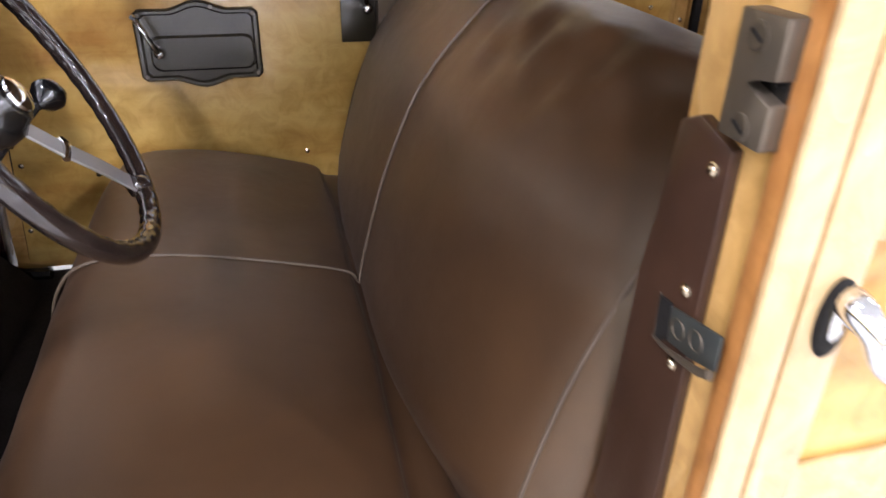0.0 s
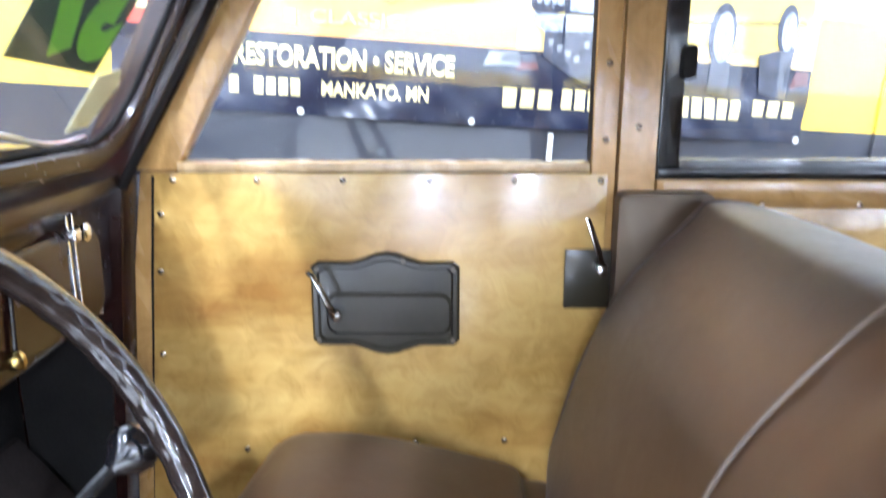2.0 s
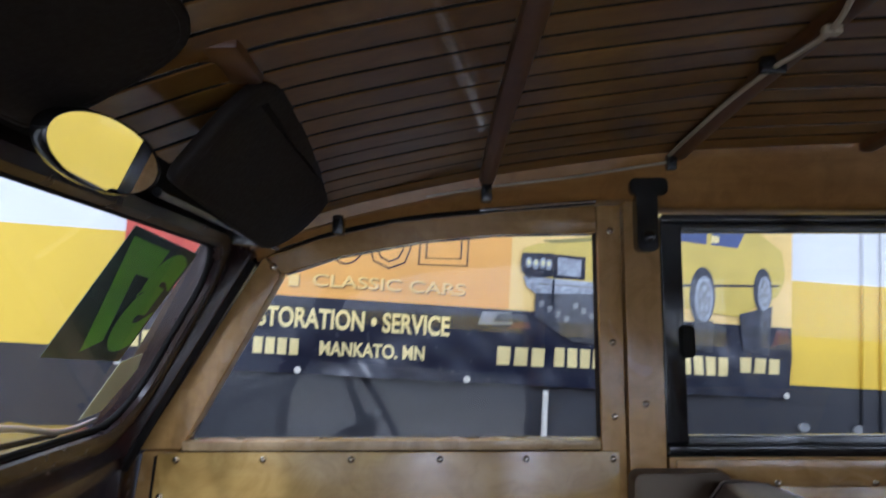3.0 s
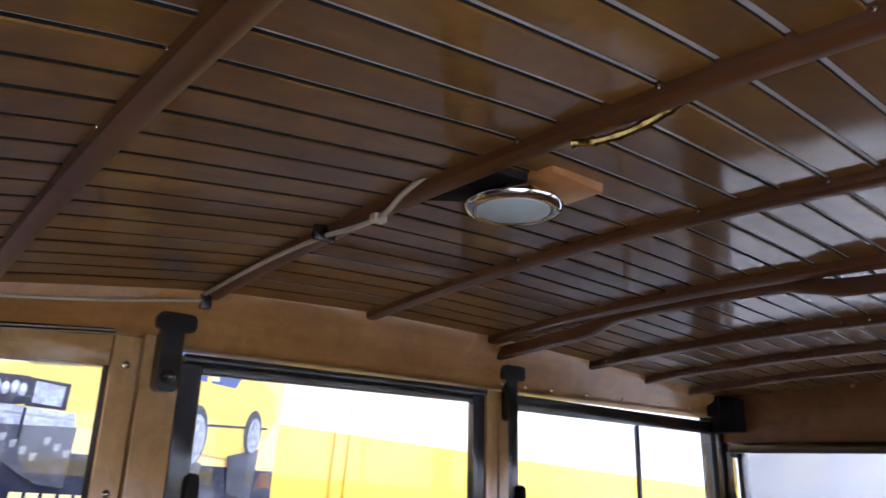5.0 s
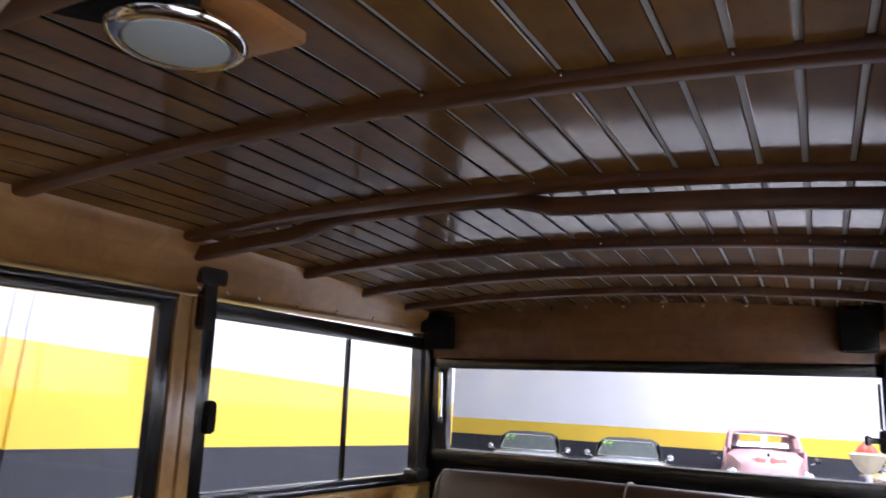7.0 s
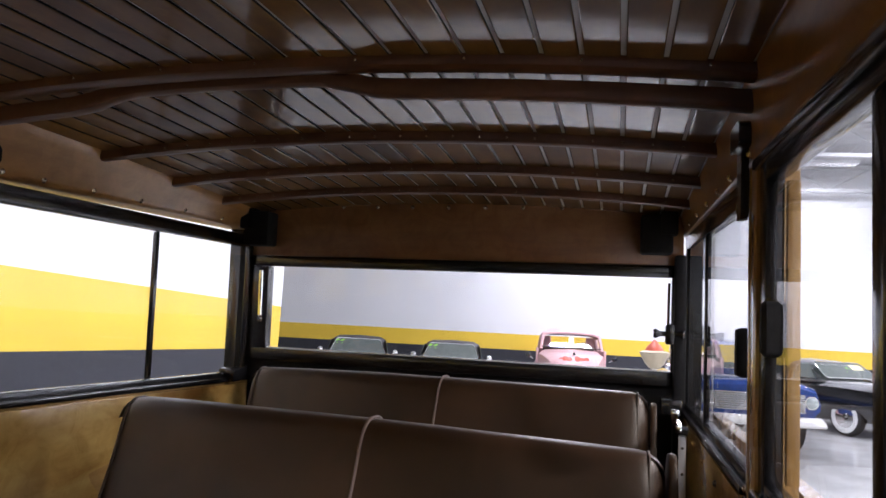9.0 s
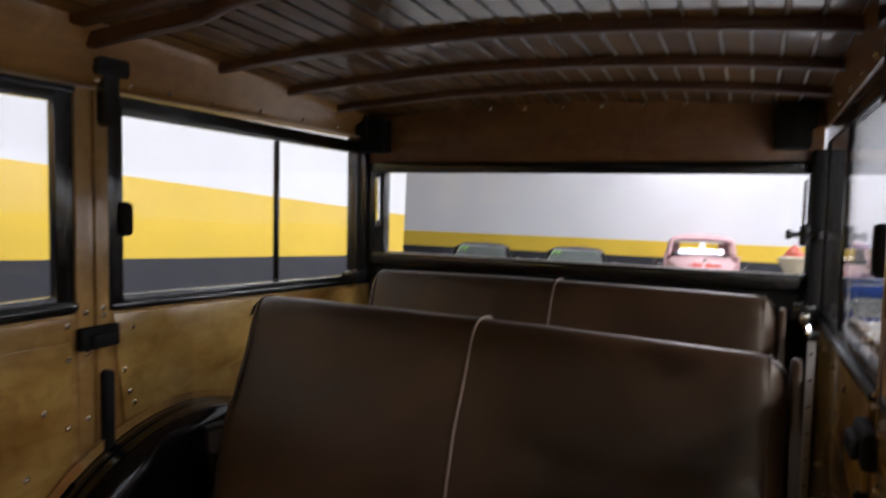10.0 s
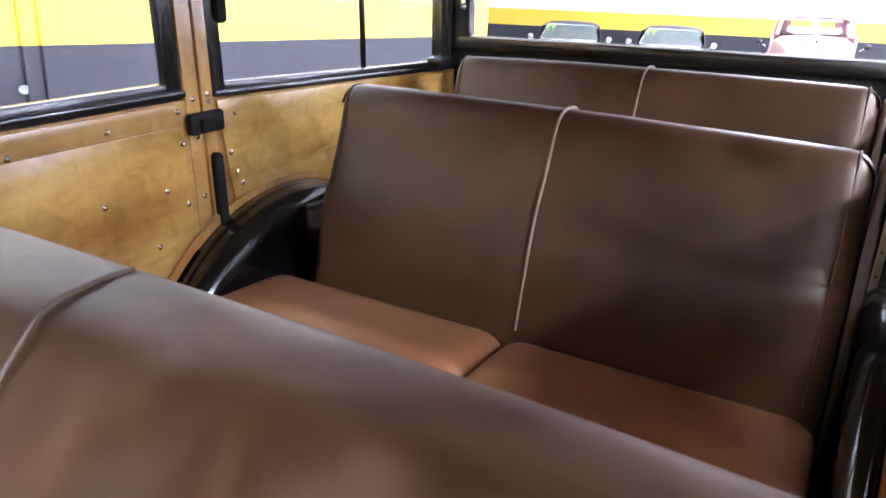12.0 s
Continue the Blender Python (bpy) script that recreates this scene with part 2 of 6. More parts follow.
CAR_PINK = worn("faded_pink_car_paint", (0.66, 0.40, 0.40), 0.35, coat=0.3, amount=0.15)
CAR_BLUE = worn("blue_car_paint", (0.02, 0.06, 0.25), 0.18, coat=0.8, amount=0.1)
CAR_BLACK = worn("black_car_paint", (0.008, 0.008, 0.009), 0.12, coat=0.9, amount=0.2, relief=0.01)
CAR_WHITE = worn("white_car_paint", (0.75, 0.74, 0.70), 0.25, coat=0.6, amount=0.05)
CAR_ROOF = worn("charcoal_vinyl_roof", (0.055, 0.05, 0.05), 0.45, amount=0.2)
CAR_GLASS = worn("tinted_car_glass", (0.13, 0.15, 0.135), 0.06, coat=0.6, amount=0.2, relief=0.01)
CUP_CREAM = worn("cream_plaster", (0.46, 0.39, 0.27), 0.5, amount=0.15)
CUP_RED = worn("red_plaster", (0.55, 0.10, 0.05), 0.4, amount=0.2)


# ---- building helpers ----
PLACE = {}


def thing(name, loc, label="", category="", group="", kind="", base=None):
    """An Empty at loc in the car's axes (or the base's)."""
    ob = new(name)
    ob.empty_display_size = 0.05
    ob.matrix_world = (CAR if base is None else base) @ Matrix.Translation(loc)
    PLACE[ob] = Matrix.Translation(loc)
    return tagged(ob, label, category, group, kind)


def to_mesh(name, bm, mat, angle=35):
    bmesh.ops.recalc_face_normals(bm, faces=bm.faces)
    me = bpy.data.meshes.new(name)
    bm.to_mesh(me)
    bm.free()
    me.materials.append(mat)
    me.shade_smooth()
    me.set_sharp_from_angle(angle=radians(angle))
    return me


def part(name, bm, mat, parent, label="", angle=35):
    """One mesh, built in the car's (or the base's) axes, under a thing or a part."""
    ob = new(name, to_mesh(name, bm, mat, angle))
    ob.parent = parent
    ob.matrix_basis = PLACE[parent].inverted()
    PLACE[ob] = Matrix()
    return tagged(ob, label)


def piece(name, me, parent, m, label=""):
    """A piece on shared mesh data, at the pose m in the car's axes."""
    ob = new(name, me)
    ob.parent = parent
    ob.matrix_basis = PLACE[parent].inverted() @ m
    PLACE[ob] = m
    return tagged(ob, label)


def solo(name, bm, mat, loc, label="", category="", group="", kind="", base=None, angle=35):
    """A thing that is one mesh."""
    bmesh.ops.translate(bm, vec=-Vector(loc), verts=bm.verts)
    ob = new(name, to_mesh(name, bm, mat, angle))
    ob.matrix_world = (CAR if base is None else base) @ Matrix.Translation(loc)
    PLACE[ob] = Matrix.Translation(loc)
    return tagged(ob, label, category, group, kind)


def bevelled(bm, width, segments=2):
    if width > 0:
        bmesh.ops.bevel(bm, geom=list(bm.edges), offset=width, segments=segments, profile=0.5, affect="EDGES", clamp_overlap=True)
    return bm


def merged(*parts):
    """Several bmeshes as one."""
    out = bmesh.new()
    for b in parts:
        me = bpy.data.meshes.new("tmp")
        b.to_mesh(me)
        b.free()
        out.from_mesh(me)
        bpy.data.meshes.remove(me)
    return out


def box(x0, x1, y0, y1, z0, z1, bevel=0.0, segments=2):
    bm = bmesh.new()
    bmesh.ops.create_cube(bm, size=1)
    for v in bm.verts:
        v.co = Vector(((x0 + x1) / 2 + v.co.x * (x1 - x0), (y0 + y1) / 2 + v.co.y * (y1 - y0), (z0 + z1) / 2 + v.co.z * (z1 - z0)))
    return bevelled(bm, bevel, segments)


def prism(points, a, b, axis=1, bevel=0.0):
    """A flat outline pushed from a to b along the axis; the outline is in the two other axes, in order."""
    def at(p, d):
        q = list(p)
        q.insert(axis, d)
        return q
    bm = bmesh.new()
    low = [bm.verts.new(at(p, a)) for p in points]
    top = [bm.verts.new(at(p, b)) for p in points]
    n = len(points)
    bm.faces.new(low)
    bm.faces.new(top[::-1])
    for i in range(n):
        bm.faces.new((low[i], top[i], top[(i + 1) % n], low[(i + 1) % n]))
    return bevelled(bm, bevel)


def loft(rings, closed=True, caps=True):
    bm = bmesh.new()
    rows = [[bm.verts.new(p) for p in ring] for ring in rings]
    n = len(rows[0])
    for r0, r1 in zip(rows, rows[1:]):
        for i in range(n if closed else n - 1):
            j = (i + 1) % n
            bm.faces.new((r0[i], r0[j], r1[j], r1[i]))
    if caps and closed:
        bm.faces.new(rows[0][::-1])
        bm.faces.new(rows[-1])
    return bm


def tube(points, radius, segments=10, closed=False, flat=1.0):
    """A round bar along points; radius may be a list."""
    pts = [Vector(p) for p in points]
    n = len(pts)
    rings, side = [], None
    for i, p in enumerate(pts):
        before = pts[i - 1] if i or closed else p
        after = pts[(i + 1) % n] if i < n - 1 or closed else p
        ahead = (after - before).normalized()
        if side is None:
            side = ahead.orthogonal().normalized()
        side = (side - ahead * side.dot(ahead)).normalized()
        up = ahead.cross(side)
        r = radius[i] if isinstance(radius, (list, tuple)) else radius
        rings.append([p + r * (math.cos(a) * side + flat * math.sin(a) * up) for a in (2 * math.pi * k / segments for k in range(segments))])
    if closed:
        rings.append(rings[0])
        bm = loft(rings, caps=False)
        bmesh.ops.remove_doubles(bm, verts=bm.verts, dist=1e-6)
        return bm
    return loft(rings)


def smooth_path(points, per=6):
    """A Catmull-Rom line through points."""
    p = [Vector(q) for q in points]
    p = [2 * p[0] - p[1], *p, 2 * p[-1] - p[-2]]
    out = []
    for a, b, c, d in zip(p, p[1:], p[2:], p[3:]):
        for k in range(per):
            t = k / per
            out.append(0.5 * (2 * b + (c - a) * t + (2 * a - 5 * b + 4 * c - d) * t * t + (3 * b - a - 3 * c + d) * t ** 3))
    return out + [p[-2]]


def spun(profile, segments=24):
    """A profile of (radius, height) turned round z."""
    return loft([[(r * math.cos(2 * math.pi * k / segments), r * math.sin(2 * math.pi * k / segments), h) for k in range(segments)] for r, h in profile])


def moved(bm, m):
    bmesh.ops.transform(bm, matrix=m, verts=bm.verts)
    return bm


def rounded(x0, x1, z0, z1, r, n=5):
    """A rectangle with round corners, as an outline."""
    out = []
    for cx, cz, a0 in ((x1 - r, z1 - r, 0), (x0 + r, z1 - r, 90), (x0 + r, z0 + r, 180), (x1 - r, z0 + r, 270)):
        out += [(cx + r * math.cos(radians(a0 + 90 * k / n)), cz + r * math.sin(radians(a0 + 90 * k / n))) for k in range(n + 1)]
    return out


def axes_pose(loc, z_axis, x_axis=(1, 0, 0)):
    """A pose whose z looks along z_axis."""
    z = Vector(z_axis).normalized()
    x = Vector(x_axis)
    x = (x - z * x.dot(z)).normalized()
    y = z.cross(x)
    m = Matrix((x, y, z)).transposed().to_4x4()
    m.translation = loc
    return m


# a domed screw head with a cup washer, looking along z
SCREW_DARK = to_mesh("screw", spun(((0.0066, 0), (0.0066, 0.0010), (0.0056, 0.0014), (0.0040, 0.0010), (0.0008, 0.0008)), 12), STRIKER_METAL, 50)
SCREW = to_mesh("screw", spun(((0.0062, 0), (0.0062, 0.0012), (0.0048, 0.0018), (0.0044, 0.0032), (0.0026, 0.0044), (0.0007, 0.0048)), 12), SCREW_METAL, 50)


def screw(parent, x, y, z, side):
    piece("screw", SCREW, parent, axes_pose((x, y, z), (0, -side, 0), (math.cos(x * 40), 0, math.sin(x * 40))))


def pane(parent, name, points, y, thick=0.005):
    ob = part(name, prism(points, y, y + thick), GLASS, parent, "clear flat window glass")
    ob.visible_shadow = False
    return ob

# ---- the car's shell ----
HALF = 0.66  # inner face of the side walls
ARCH = (1.056, 0.472)  # centre of the rear wheel arch, x and z


EAVE_X = np.linspace(-0.9, 2.1, 301)
EAVE_Z = np.interp(EAVE_X, (-0.90, -0.80, -0.65, -0.50, -0.25, 0.08, 0.425, 0.77, 1.147, 1.40, 1.635, 1.9, 2.1), (1.46, 1.505, 1.568, 1.620, 1.673, 1.718, 1.733, 1.728, 1.706, 1.691, 1.677, 1.657, 1.64))
for _ in range(2):
    EAVE_Z[6:-6] = np.convolve(EAVE_Z, np.ones(13) / 13, "valid")


def eave(x):
    """Height of the roof ribs' lower edge at the walls: a smooth fall towards both ends."""
    return float(np.interp(x, EAVE_X, EAVE_Z))


def rib_z(x, y):
    return eave(x) + 0.034 * (1 - (y / 0.64) ** 2)


def roof_z(x, y):
    """Lower face of the slats."""
    return rib_z(x, y) + float(np.interp(x, (0.4, 0.8, 1.13), (0.0125, 0.014, 0.0185)))


# floor
floor = thing("floor", (0, 0, 0.40), "dark rubber-matted floor of the wagon", "floor", kind="structure")
part("floor_pan", box(-1.10, 1.86, -0.70, 0.70, 0.36, 0.40, 0.004), BLACK_DULL, floor)
part("floor_mat", box(-1.08, -0.16, -0.635, 0.635, 0.402, 0.412, 0.004), FLOOR_MAT, floor, "dark ribbed rubber floor mat")
part("toe_board", prism(((-0.86, 0.412), (-1.10, 0.72), (-1.12, 0.72), (-0.88, 0.402)), -0.60, 0.60), FLOOR_MAT, floor)

# chassis and road wheels carry the shell
chassis = thing("chassis", (0, 0, 0.3), "black steel chassis on four rubber tyres", "chassis")
for side in (1, -1):
    part("frame_rail", box(-2.0, 1.9, side * 0.42 - 0.04, side * 0.42 + 0.04, 0.27, 0.356, 0.006), BLACK_METAL, chassis)
for axle_x, axle_z in ((-1.80, 0.463), (1.05, 0.284)):
    part("axle", tube(((axle_x, -0.68, axle_z), (axle_x, 0.68, axle_z)), 0.035), BLACK_METAL, chassis)
    for side in (1, -1):
        m = axes_pose((axle_x, side * 0.66, axle_z), (0, side, 0))
        tyre = part("tyre", moved(spun(((0.21, -0.07), (0.30, -0.085), (0.345, -0.06), (0.35, 0), (0.345, 0.06), (0.30, 0.085), (0.21, 0.07)), 32), m), TYRE, chassis)
        part("rim", moved(spun(((0.02, 0.03), (0.12, 0.035), (0.16, 0.05), (0.208, 0.066), (0.212, 0.05), (0.02, 0.0)), 32), m), BLACK_METAL, chassis)


# ceiling: lengthwise slats with open V joints, one mesh, under an outer skin
def build_ceiling():
    verts, faces = [], []
    xs = [-0.64 + k * 0.0417 for k in range(61)]
    pitch_y, phase, gap, deep, cham, rise = 0.0523, 0.0300, 0.0070, 0.0040, 0.0016, 0.0009
    for k in range(-14, 13):
        y0, y1 = phase + k * pitch_y + gap / 2, phase + (k + 1) * pitch_y - gap / 2
        y0, y1 = max(y0, -0.664), min(y1, 0.664)
        start = len(verts)
        lift = 0.0005 * math.sin(k * 2.3)
        for x in xs:
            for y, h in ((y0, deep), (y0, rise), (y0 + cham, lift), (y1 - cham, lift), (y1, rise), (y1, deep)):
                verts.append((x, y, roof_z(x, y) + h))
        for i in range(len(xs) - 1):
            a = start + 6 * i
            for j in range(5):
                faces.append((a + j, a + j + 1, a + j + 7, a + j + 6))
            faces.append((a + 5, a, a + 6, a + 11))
        faces.append(tuple(range(start, start + 6)))
        e = start + 6 * (len(xs) - 1)
        faces.append(tuple(range(e + 5, e - 1, -1)))
    # the skin above
    ys = [-0.72 + 0.02 * k for k in range(73)]
    start = len(verts)
    for h in (0.0042, 0.045):
        for x in xs:
            for y in ys:
                verts.append((x, y, roof_z(x, max(-0.66, min(0.66, y))) + h - (0.03 if abs(y) > 0.7 and h > 0.02 else 0)))
    ny, nx = len(ys), len(xs)
    for layer in (0, nx * ny):
        for i in range(nx - 1):
            for j in range(ny - 1):
                a = start + layer + i * ny + j
                faces.append((a, a + 1, a + ny + 1, a + ny))
    me = bpy.data.meshes.new("ceiling")
    me.from_pydata(verts, [], faces)
    me.materials.append(PLANK_WOOD)
    me.materials.append(CANVAS)
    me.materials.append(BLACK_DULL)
    skin = len(faces) - 2 * (nx - 1) * (ny - 1)
    for k, p in enumerate(me.polygons[skin:]):
        p.material_index = 1 if k < (nx - 1) * (ny - 1) else 2
    # slat edges blackened to paint the shade inside the joints
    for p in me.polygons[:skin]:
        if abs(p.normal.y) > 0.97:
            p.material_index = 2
    bm = bmesh.new()
    bm.from_mesh(me)
    bmesh.ops.recalc_face_normals(bm, faces=bm.faces)
    bm.to_mesh(me)
    bm.free()
    ob = new("ceiling", me)
    ob.matrix_world = CAR
    PLACE[ob] = Matrix()
    return tagged(ob, "varnished brown wooden slat ceiling with open joints", "ceiling", kind="structure")


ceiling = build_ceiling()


# roof ribs
def rib(x, width=0.030, label="reddish brown bent wooden roof rib", drop=None):
    rings = []
    for k in range(33):
        y = -0.662 + 1.297 * k / 32
        low, top = rib_z(x, y) - (drop(y) if drop else 0), roof_z(x, y) + 0.003
        if drop:
            top = low + 0.0265
        w = width / 2
        c = 0.009
        rings.append([(x - w, y, top), (x - w, y, low + c), (x - w + c * 0.3, y, low + c * 0.3), (x - w + c, y, low), (x + w - c, y, low), (x + w - c * 0.3, y, low + c * 0.3), (x + w, y, low + c), (x + w, y, top)])
    ob = solo("roof_rib", loft(rings), RIB_WOOD, (x, 0, eave(x)), label, "roof rib", "roof ribs")
    if not drop:
        # front-face pins stand in for light leaking below every second or every slat joint
        for k in range(-12, 11, 1 if x > 1 else 3):
            y = 0.0300 + 0.0523 * k
            piece("pin", SCREW, ob, axes_pose((x - width / 2, y, rib_z(x, y) + 0.0095), (-1, 0, 0), (0, 1, 0)) @ Matrix.Scale(0.36, 4))
    return ob


for rib_x, rib_w in ((-0.25, 0.028), (0.425, 0.034), (0.774, 0.042), (1.147, 0.032), (1.402, 0.030), (1.635, 0.030)):
    rib(rib_x, rib_w)
rib(0.087, 0.031, "reddish brown roof rib carrying a pale cable")


def scallop(y):
    """The doubled rib hangs lower towards its ends, with a step at each side of the middle."""
    a = 1 / (1 + math.exp((y - 0.33) * -60))
    b = 1 / (1 + math.exp((y + 0.10) * 60))
    return 0.006 + 0.022 * max(a, b)


rib(0.815, 0.03, "doubled wooden roof rib with a wavy lower edge", scallop)


# ---- side walls, passenger side +1 and driver side -1 ----
def span(side, inner, outer):
    """A range across the wall, from the cabin outwards."""
    a, b = side * inner, side * outer
    return (a, b) if a < b else (b, a)


def bar(side, x0, x1, z0, z1, inner=HALF, outer=0.705, bevel=0.003):
    y0, y1 = span(side, inner, outer)
    return box(x0, x1, y0, y1, z0, z1, bevel)


def slab(side, points, inner, outer, bevel=0.0):
    y0, y1 = span(side, inner, outer)
    return prism(points, y0, y1, 1, bevel)


def arc(radius, a0, a1, n=14):
    return [(ARCH[0] + radius * math.cos(radians(a0 + (a1 - a0) * k / n)), ARCH[1] + radius * math.sin(radians(a0 + (a1 - a0) * k / n))) for k in range(n + 1)]


def header(side):
    """The long wooden rail above the windows, under the slats."""
    low = lambda x: float(np.interp(x, (-0.66, -0.60, -0.5, -0.35, -0.2, 0.0, 0.06, 1.86), (1.545, 1.572, 1.604, 1.630, 1.643, 1.657, 1.640, 1.628 - 0.0)))
    rings = []
    xs = [-0.66 + 2.54 * k / 50 for k in range(51)]
    s = side
    for x in xs:
        lo, hi = low(x), roof_z(x, 0.62) + 0.004
        # the driver's rail is flatter and lies further out
        face = ((0.664, 0.652, 0.644, 0.634, 0.612, 0.606) if s > 0 else (0.668, 0.662, 0.659, 0.657, 0.653, 0.650))
        heights = (lo, lo + 0.004, lo + 0.014, lo + 0.5 * (hi - lo), hi - 0.02, hi)
        rings.append([(x, s * 0.72, lo)] + [(x, s * y, z) for y, z in zip(face, heights)] + [(x, s * 0.72, hi)])
    ob = solo("trim", loft(rings), HEADER_WOOD, (0.6, s * 0.66, 1.65), "varnished honey wood header rail above the windows", "header rail", kind="structure")
    for sx in (0.84, 0.92, 1.02, 1.16, 1.32, 1.50, 1.68):
        piece("screw", SCREW, ob, axes_pose((sx, s * (0.6445 if s > 0 else 0.6590), 1.6455), (0, -s, -0.4)))
    return ob


for side in (1, -1):
    header(side)

# front passenger door
door = thing("door_1", (-0.42, HALF, 0.43), "closed front door with honey plywood panel and maple frame", "car door", kind="structure")
front_x = lambda z: float(np.interp(z, (0.40, 0.51, 1.04, 1.20, 1.553), (-0.925, -0.921, -0.875, -0.858, -0.648)))
part("bottom_rail", slab(1, ((front_x(0.43), 0.43), (-0.004, 0.43), (-0.004, 0.52), (front_x(0.52), 0.52)), HALF, 0.705, 0.003), FRAME_WOOD, door)
part("rear_stile", bar(1, -0.047, -0.004, 0.522, 1.648), STILE_WOOD, door)
part("front_stile", slab(1, ((front_x(0.522), 0.522), (front_x(0.522) + 0.06, 0.522), (front_x(1.04) + 0.055, 1.04), (-0.79, 1.213), (front_x(1.213), 1.213), (front_x(1.04), 1.04)), HALF, 0.705, 0.003), STILE_WOOD, door)
part("slanted_post", slab(1, ((-0.858, 1.215), (-0.785, 1.215), (-0.616, 1.521), (-0.648, 1.553)), HALF, 0.705, 0.003), STILE_WOOD, door)
arch_out = ((-0.646, 1.554), (-0.554, 1.583), (-0.412, 1.615), (-0.207, 1.635), (-0.049, 1.648))
arch_in = ((-0.049, 1.596), (-0.13, 1.596), (-0.227, 1.594), (-0.361, 1.582), (-0.514, 1.554), (-0.6145, 1.521))
part("top_rail", slab(1, (*arch_out, *arch_in), HALF, 0.705, 0.003), FRAME_WOOD, door)
# black tube draws the shade in the gap between door and header
part("head_seal", tube([(x, HALF - 0.001, z + 0.006) for x, z in arch_out], 0.0045, 8), BLACK_DULL, door, "black tube for the shade in the gap above the door")
part("drip_strip", tube([(x, HALF - 0.005, z + 0.0055) for x, z in ((-0.26, 1.6315), (-0.207, 1.635), (-0.049, 1.648))], 0.0016, 8), CHROME, door, "thin bright drip strip")
part("window_sill", bar(1, -0.782, -0.049, 1.213, 1.230, HALF - 0.004, 0.705, 0.003), PALE_WOOD, door, "pale worn wooden sill below the glass")
panel_edge = ((-0.893, 0.45), (-0.018, 0.45), (-0.018, 1.2115), (-0.822, 1.2115), (-0.838, 1.04))
# the panel's front gap is only shade, laid on as a black tube
part("gap_seal", tube([(x - 0.004, HALF - 0.0015, z) for x, z in ((-0.887, 0.46), (-0.838, 1.04), (-0.822, 1.205))], 0.0028, 6), BLACK_DULL, door, "black tube for the shade in the gap along the panel edge")
part("panel", slab(1, panel_edge, HALF - 0.006, HALF - 0.0005, 0.0015), DOOR_WOOD, door, "glossy honey plywood panel with cloudy figure")
part("outer_panel", slab(1, ((front_x(0.43), 0.43), (-0.004, 0.43), (-0.004, 1.215), (front_x(1.215), 1.215)), 0.735, 0.76, 0.004), PALE_WOOD, door)
part("core", slab(1, ((-0.86, 0.523), (-0.05, 0.523), (-0.05, 1.21), (-0.80, 1.21)), HALF + 0.002, 0.73), BLACK_DULL, door)
pane(door, "pane", ((-0.785, 1.222), (-0.048, 1.222), (-0.044, 1.60), (-0.227, 1.599), (-0.361, 1.587), (-0.514, 1.559), (-0.62, 1.526)), 0.682)
part("glass_channel", slab(1, ((-0.048, 1.232), (-0.040, 1.232), (-0.040, 1.598), (-0.048, 1.598)), 0.668, 0.70), BLACK_DULL, door)
for sx in (-0.789, -0.639, -0.486, -0.332, -0.182, -0.030):
    screw(door, sx, HALF - 0.006, 1.199, 1)
for sx, sz in ((-0.816, 1.137), (-0.826, 1.030), (-0.837, 0.868), (-0.851, 0.706), (-0.870, 0.538), (-0.689, 0.672), (-0.527, 0.681), (-0.362, 0.690), (-0.190, 0.695), (-0.86, 0.755)):
    screw(door, sx, HALF - 0.006, sz, 1)
for sx, sz in ((-0.63, 1.535), (-0.024, 1.60), (-0.024, 1.40), (-0.024, 1.27)):
    screw(door, sx, HALF, sz, 1)

# embossed plate of the window winder, with crank
plate_top = [(-0.549 + 0.012, 1.052), (-0.475, 1.052), (-0.455, 1.058), (-0.430, 1.068), (-0.411, 1.071), (-0.392, 1.068), (-0.367, 1.058), (-0.347, 1.052), (-0.289, 1.052), (-0.278, 1.042)]
plate_line = plate_top + [(-0.278, 0.903), (-0.289, 0.892), (-0.347, 0.892), (-0.367, 0.886), (-0.392, 0.877), (-0.411, 0.874), (-0.430, 0.877), (-0.455, 0.886), (-0.475, 0.892), (-0.538, 0.892), (-0.549, 0.903), (-0.549, 1.042)]


def shrunk(points, d):
    cx, cz = sum(p[0] for p in points) / len(points), sum(p[1] for p in points) / len(points)
    ex, ez = max(abs(p[0] - cx) for p in points), max(abs(p[1] - cz) for p in points)
    return [(cx + (x - cx) * (ex - d) / ex, cz + (z - cz) * (ez - d) / ez) for x, z in points]


def stacked(outlines):
    """Outlines (points, y) joined from the wall inwards, capped."""
    return loft([[(x, y, z) for x, z in pts] for pts, y in outlines])


y0 = HALF - 0.006
plate = part("winder_plate", stacked(((plate_line, y0), (plate_line, y0 - 0.010), (shrunk(plate_line, 0.005), y0 - 0.016), (shrunk(plate_line, 0.012), y0 - 0.016), (shrunk(plate_line, 0.016), y0 - 0.011))), PLATE_PAINT, door, "glossy olive-brown pressed metal winder plate")
inner_line = rounded(-0.522, -0.292, 0.915, 0.995, 0.022)
part("raised_panel", stacked(((inner_line, y0 - 0.010), (inner_line, y0 - 0.013), (shrunk(inner_line, 0.005), y0 - 0.019), (shrunk(inner_line, 0.012), y0 - 0.019))), PLATE_PAINT, plate)
crank_path = smooth_path(((-0.501, 0.600, 0.966), (-0.508, 0.590, 0.985), (-0.524, 0.588, 1.02), (-0.538, 0.592, 1.045)))
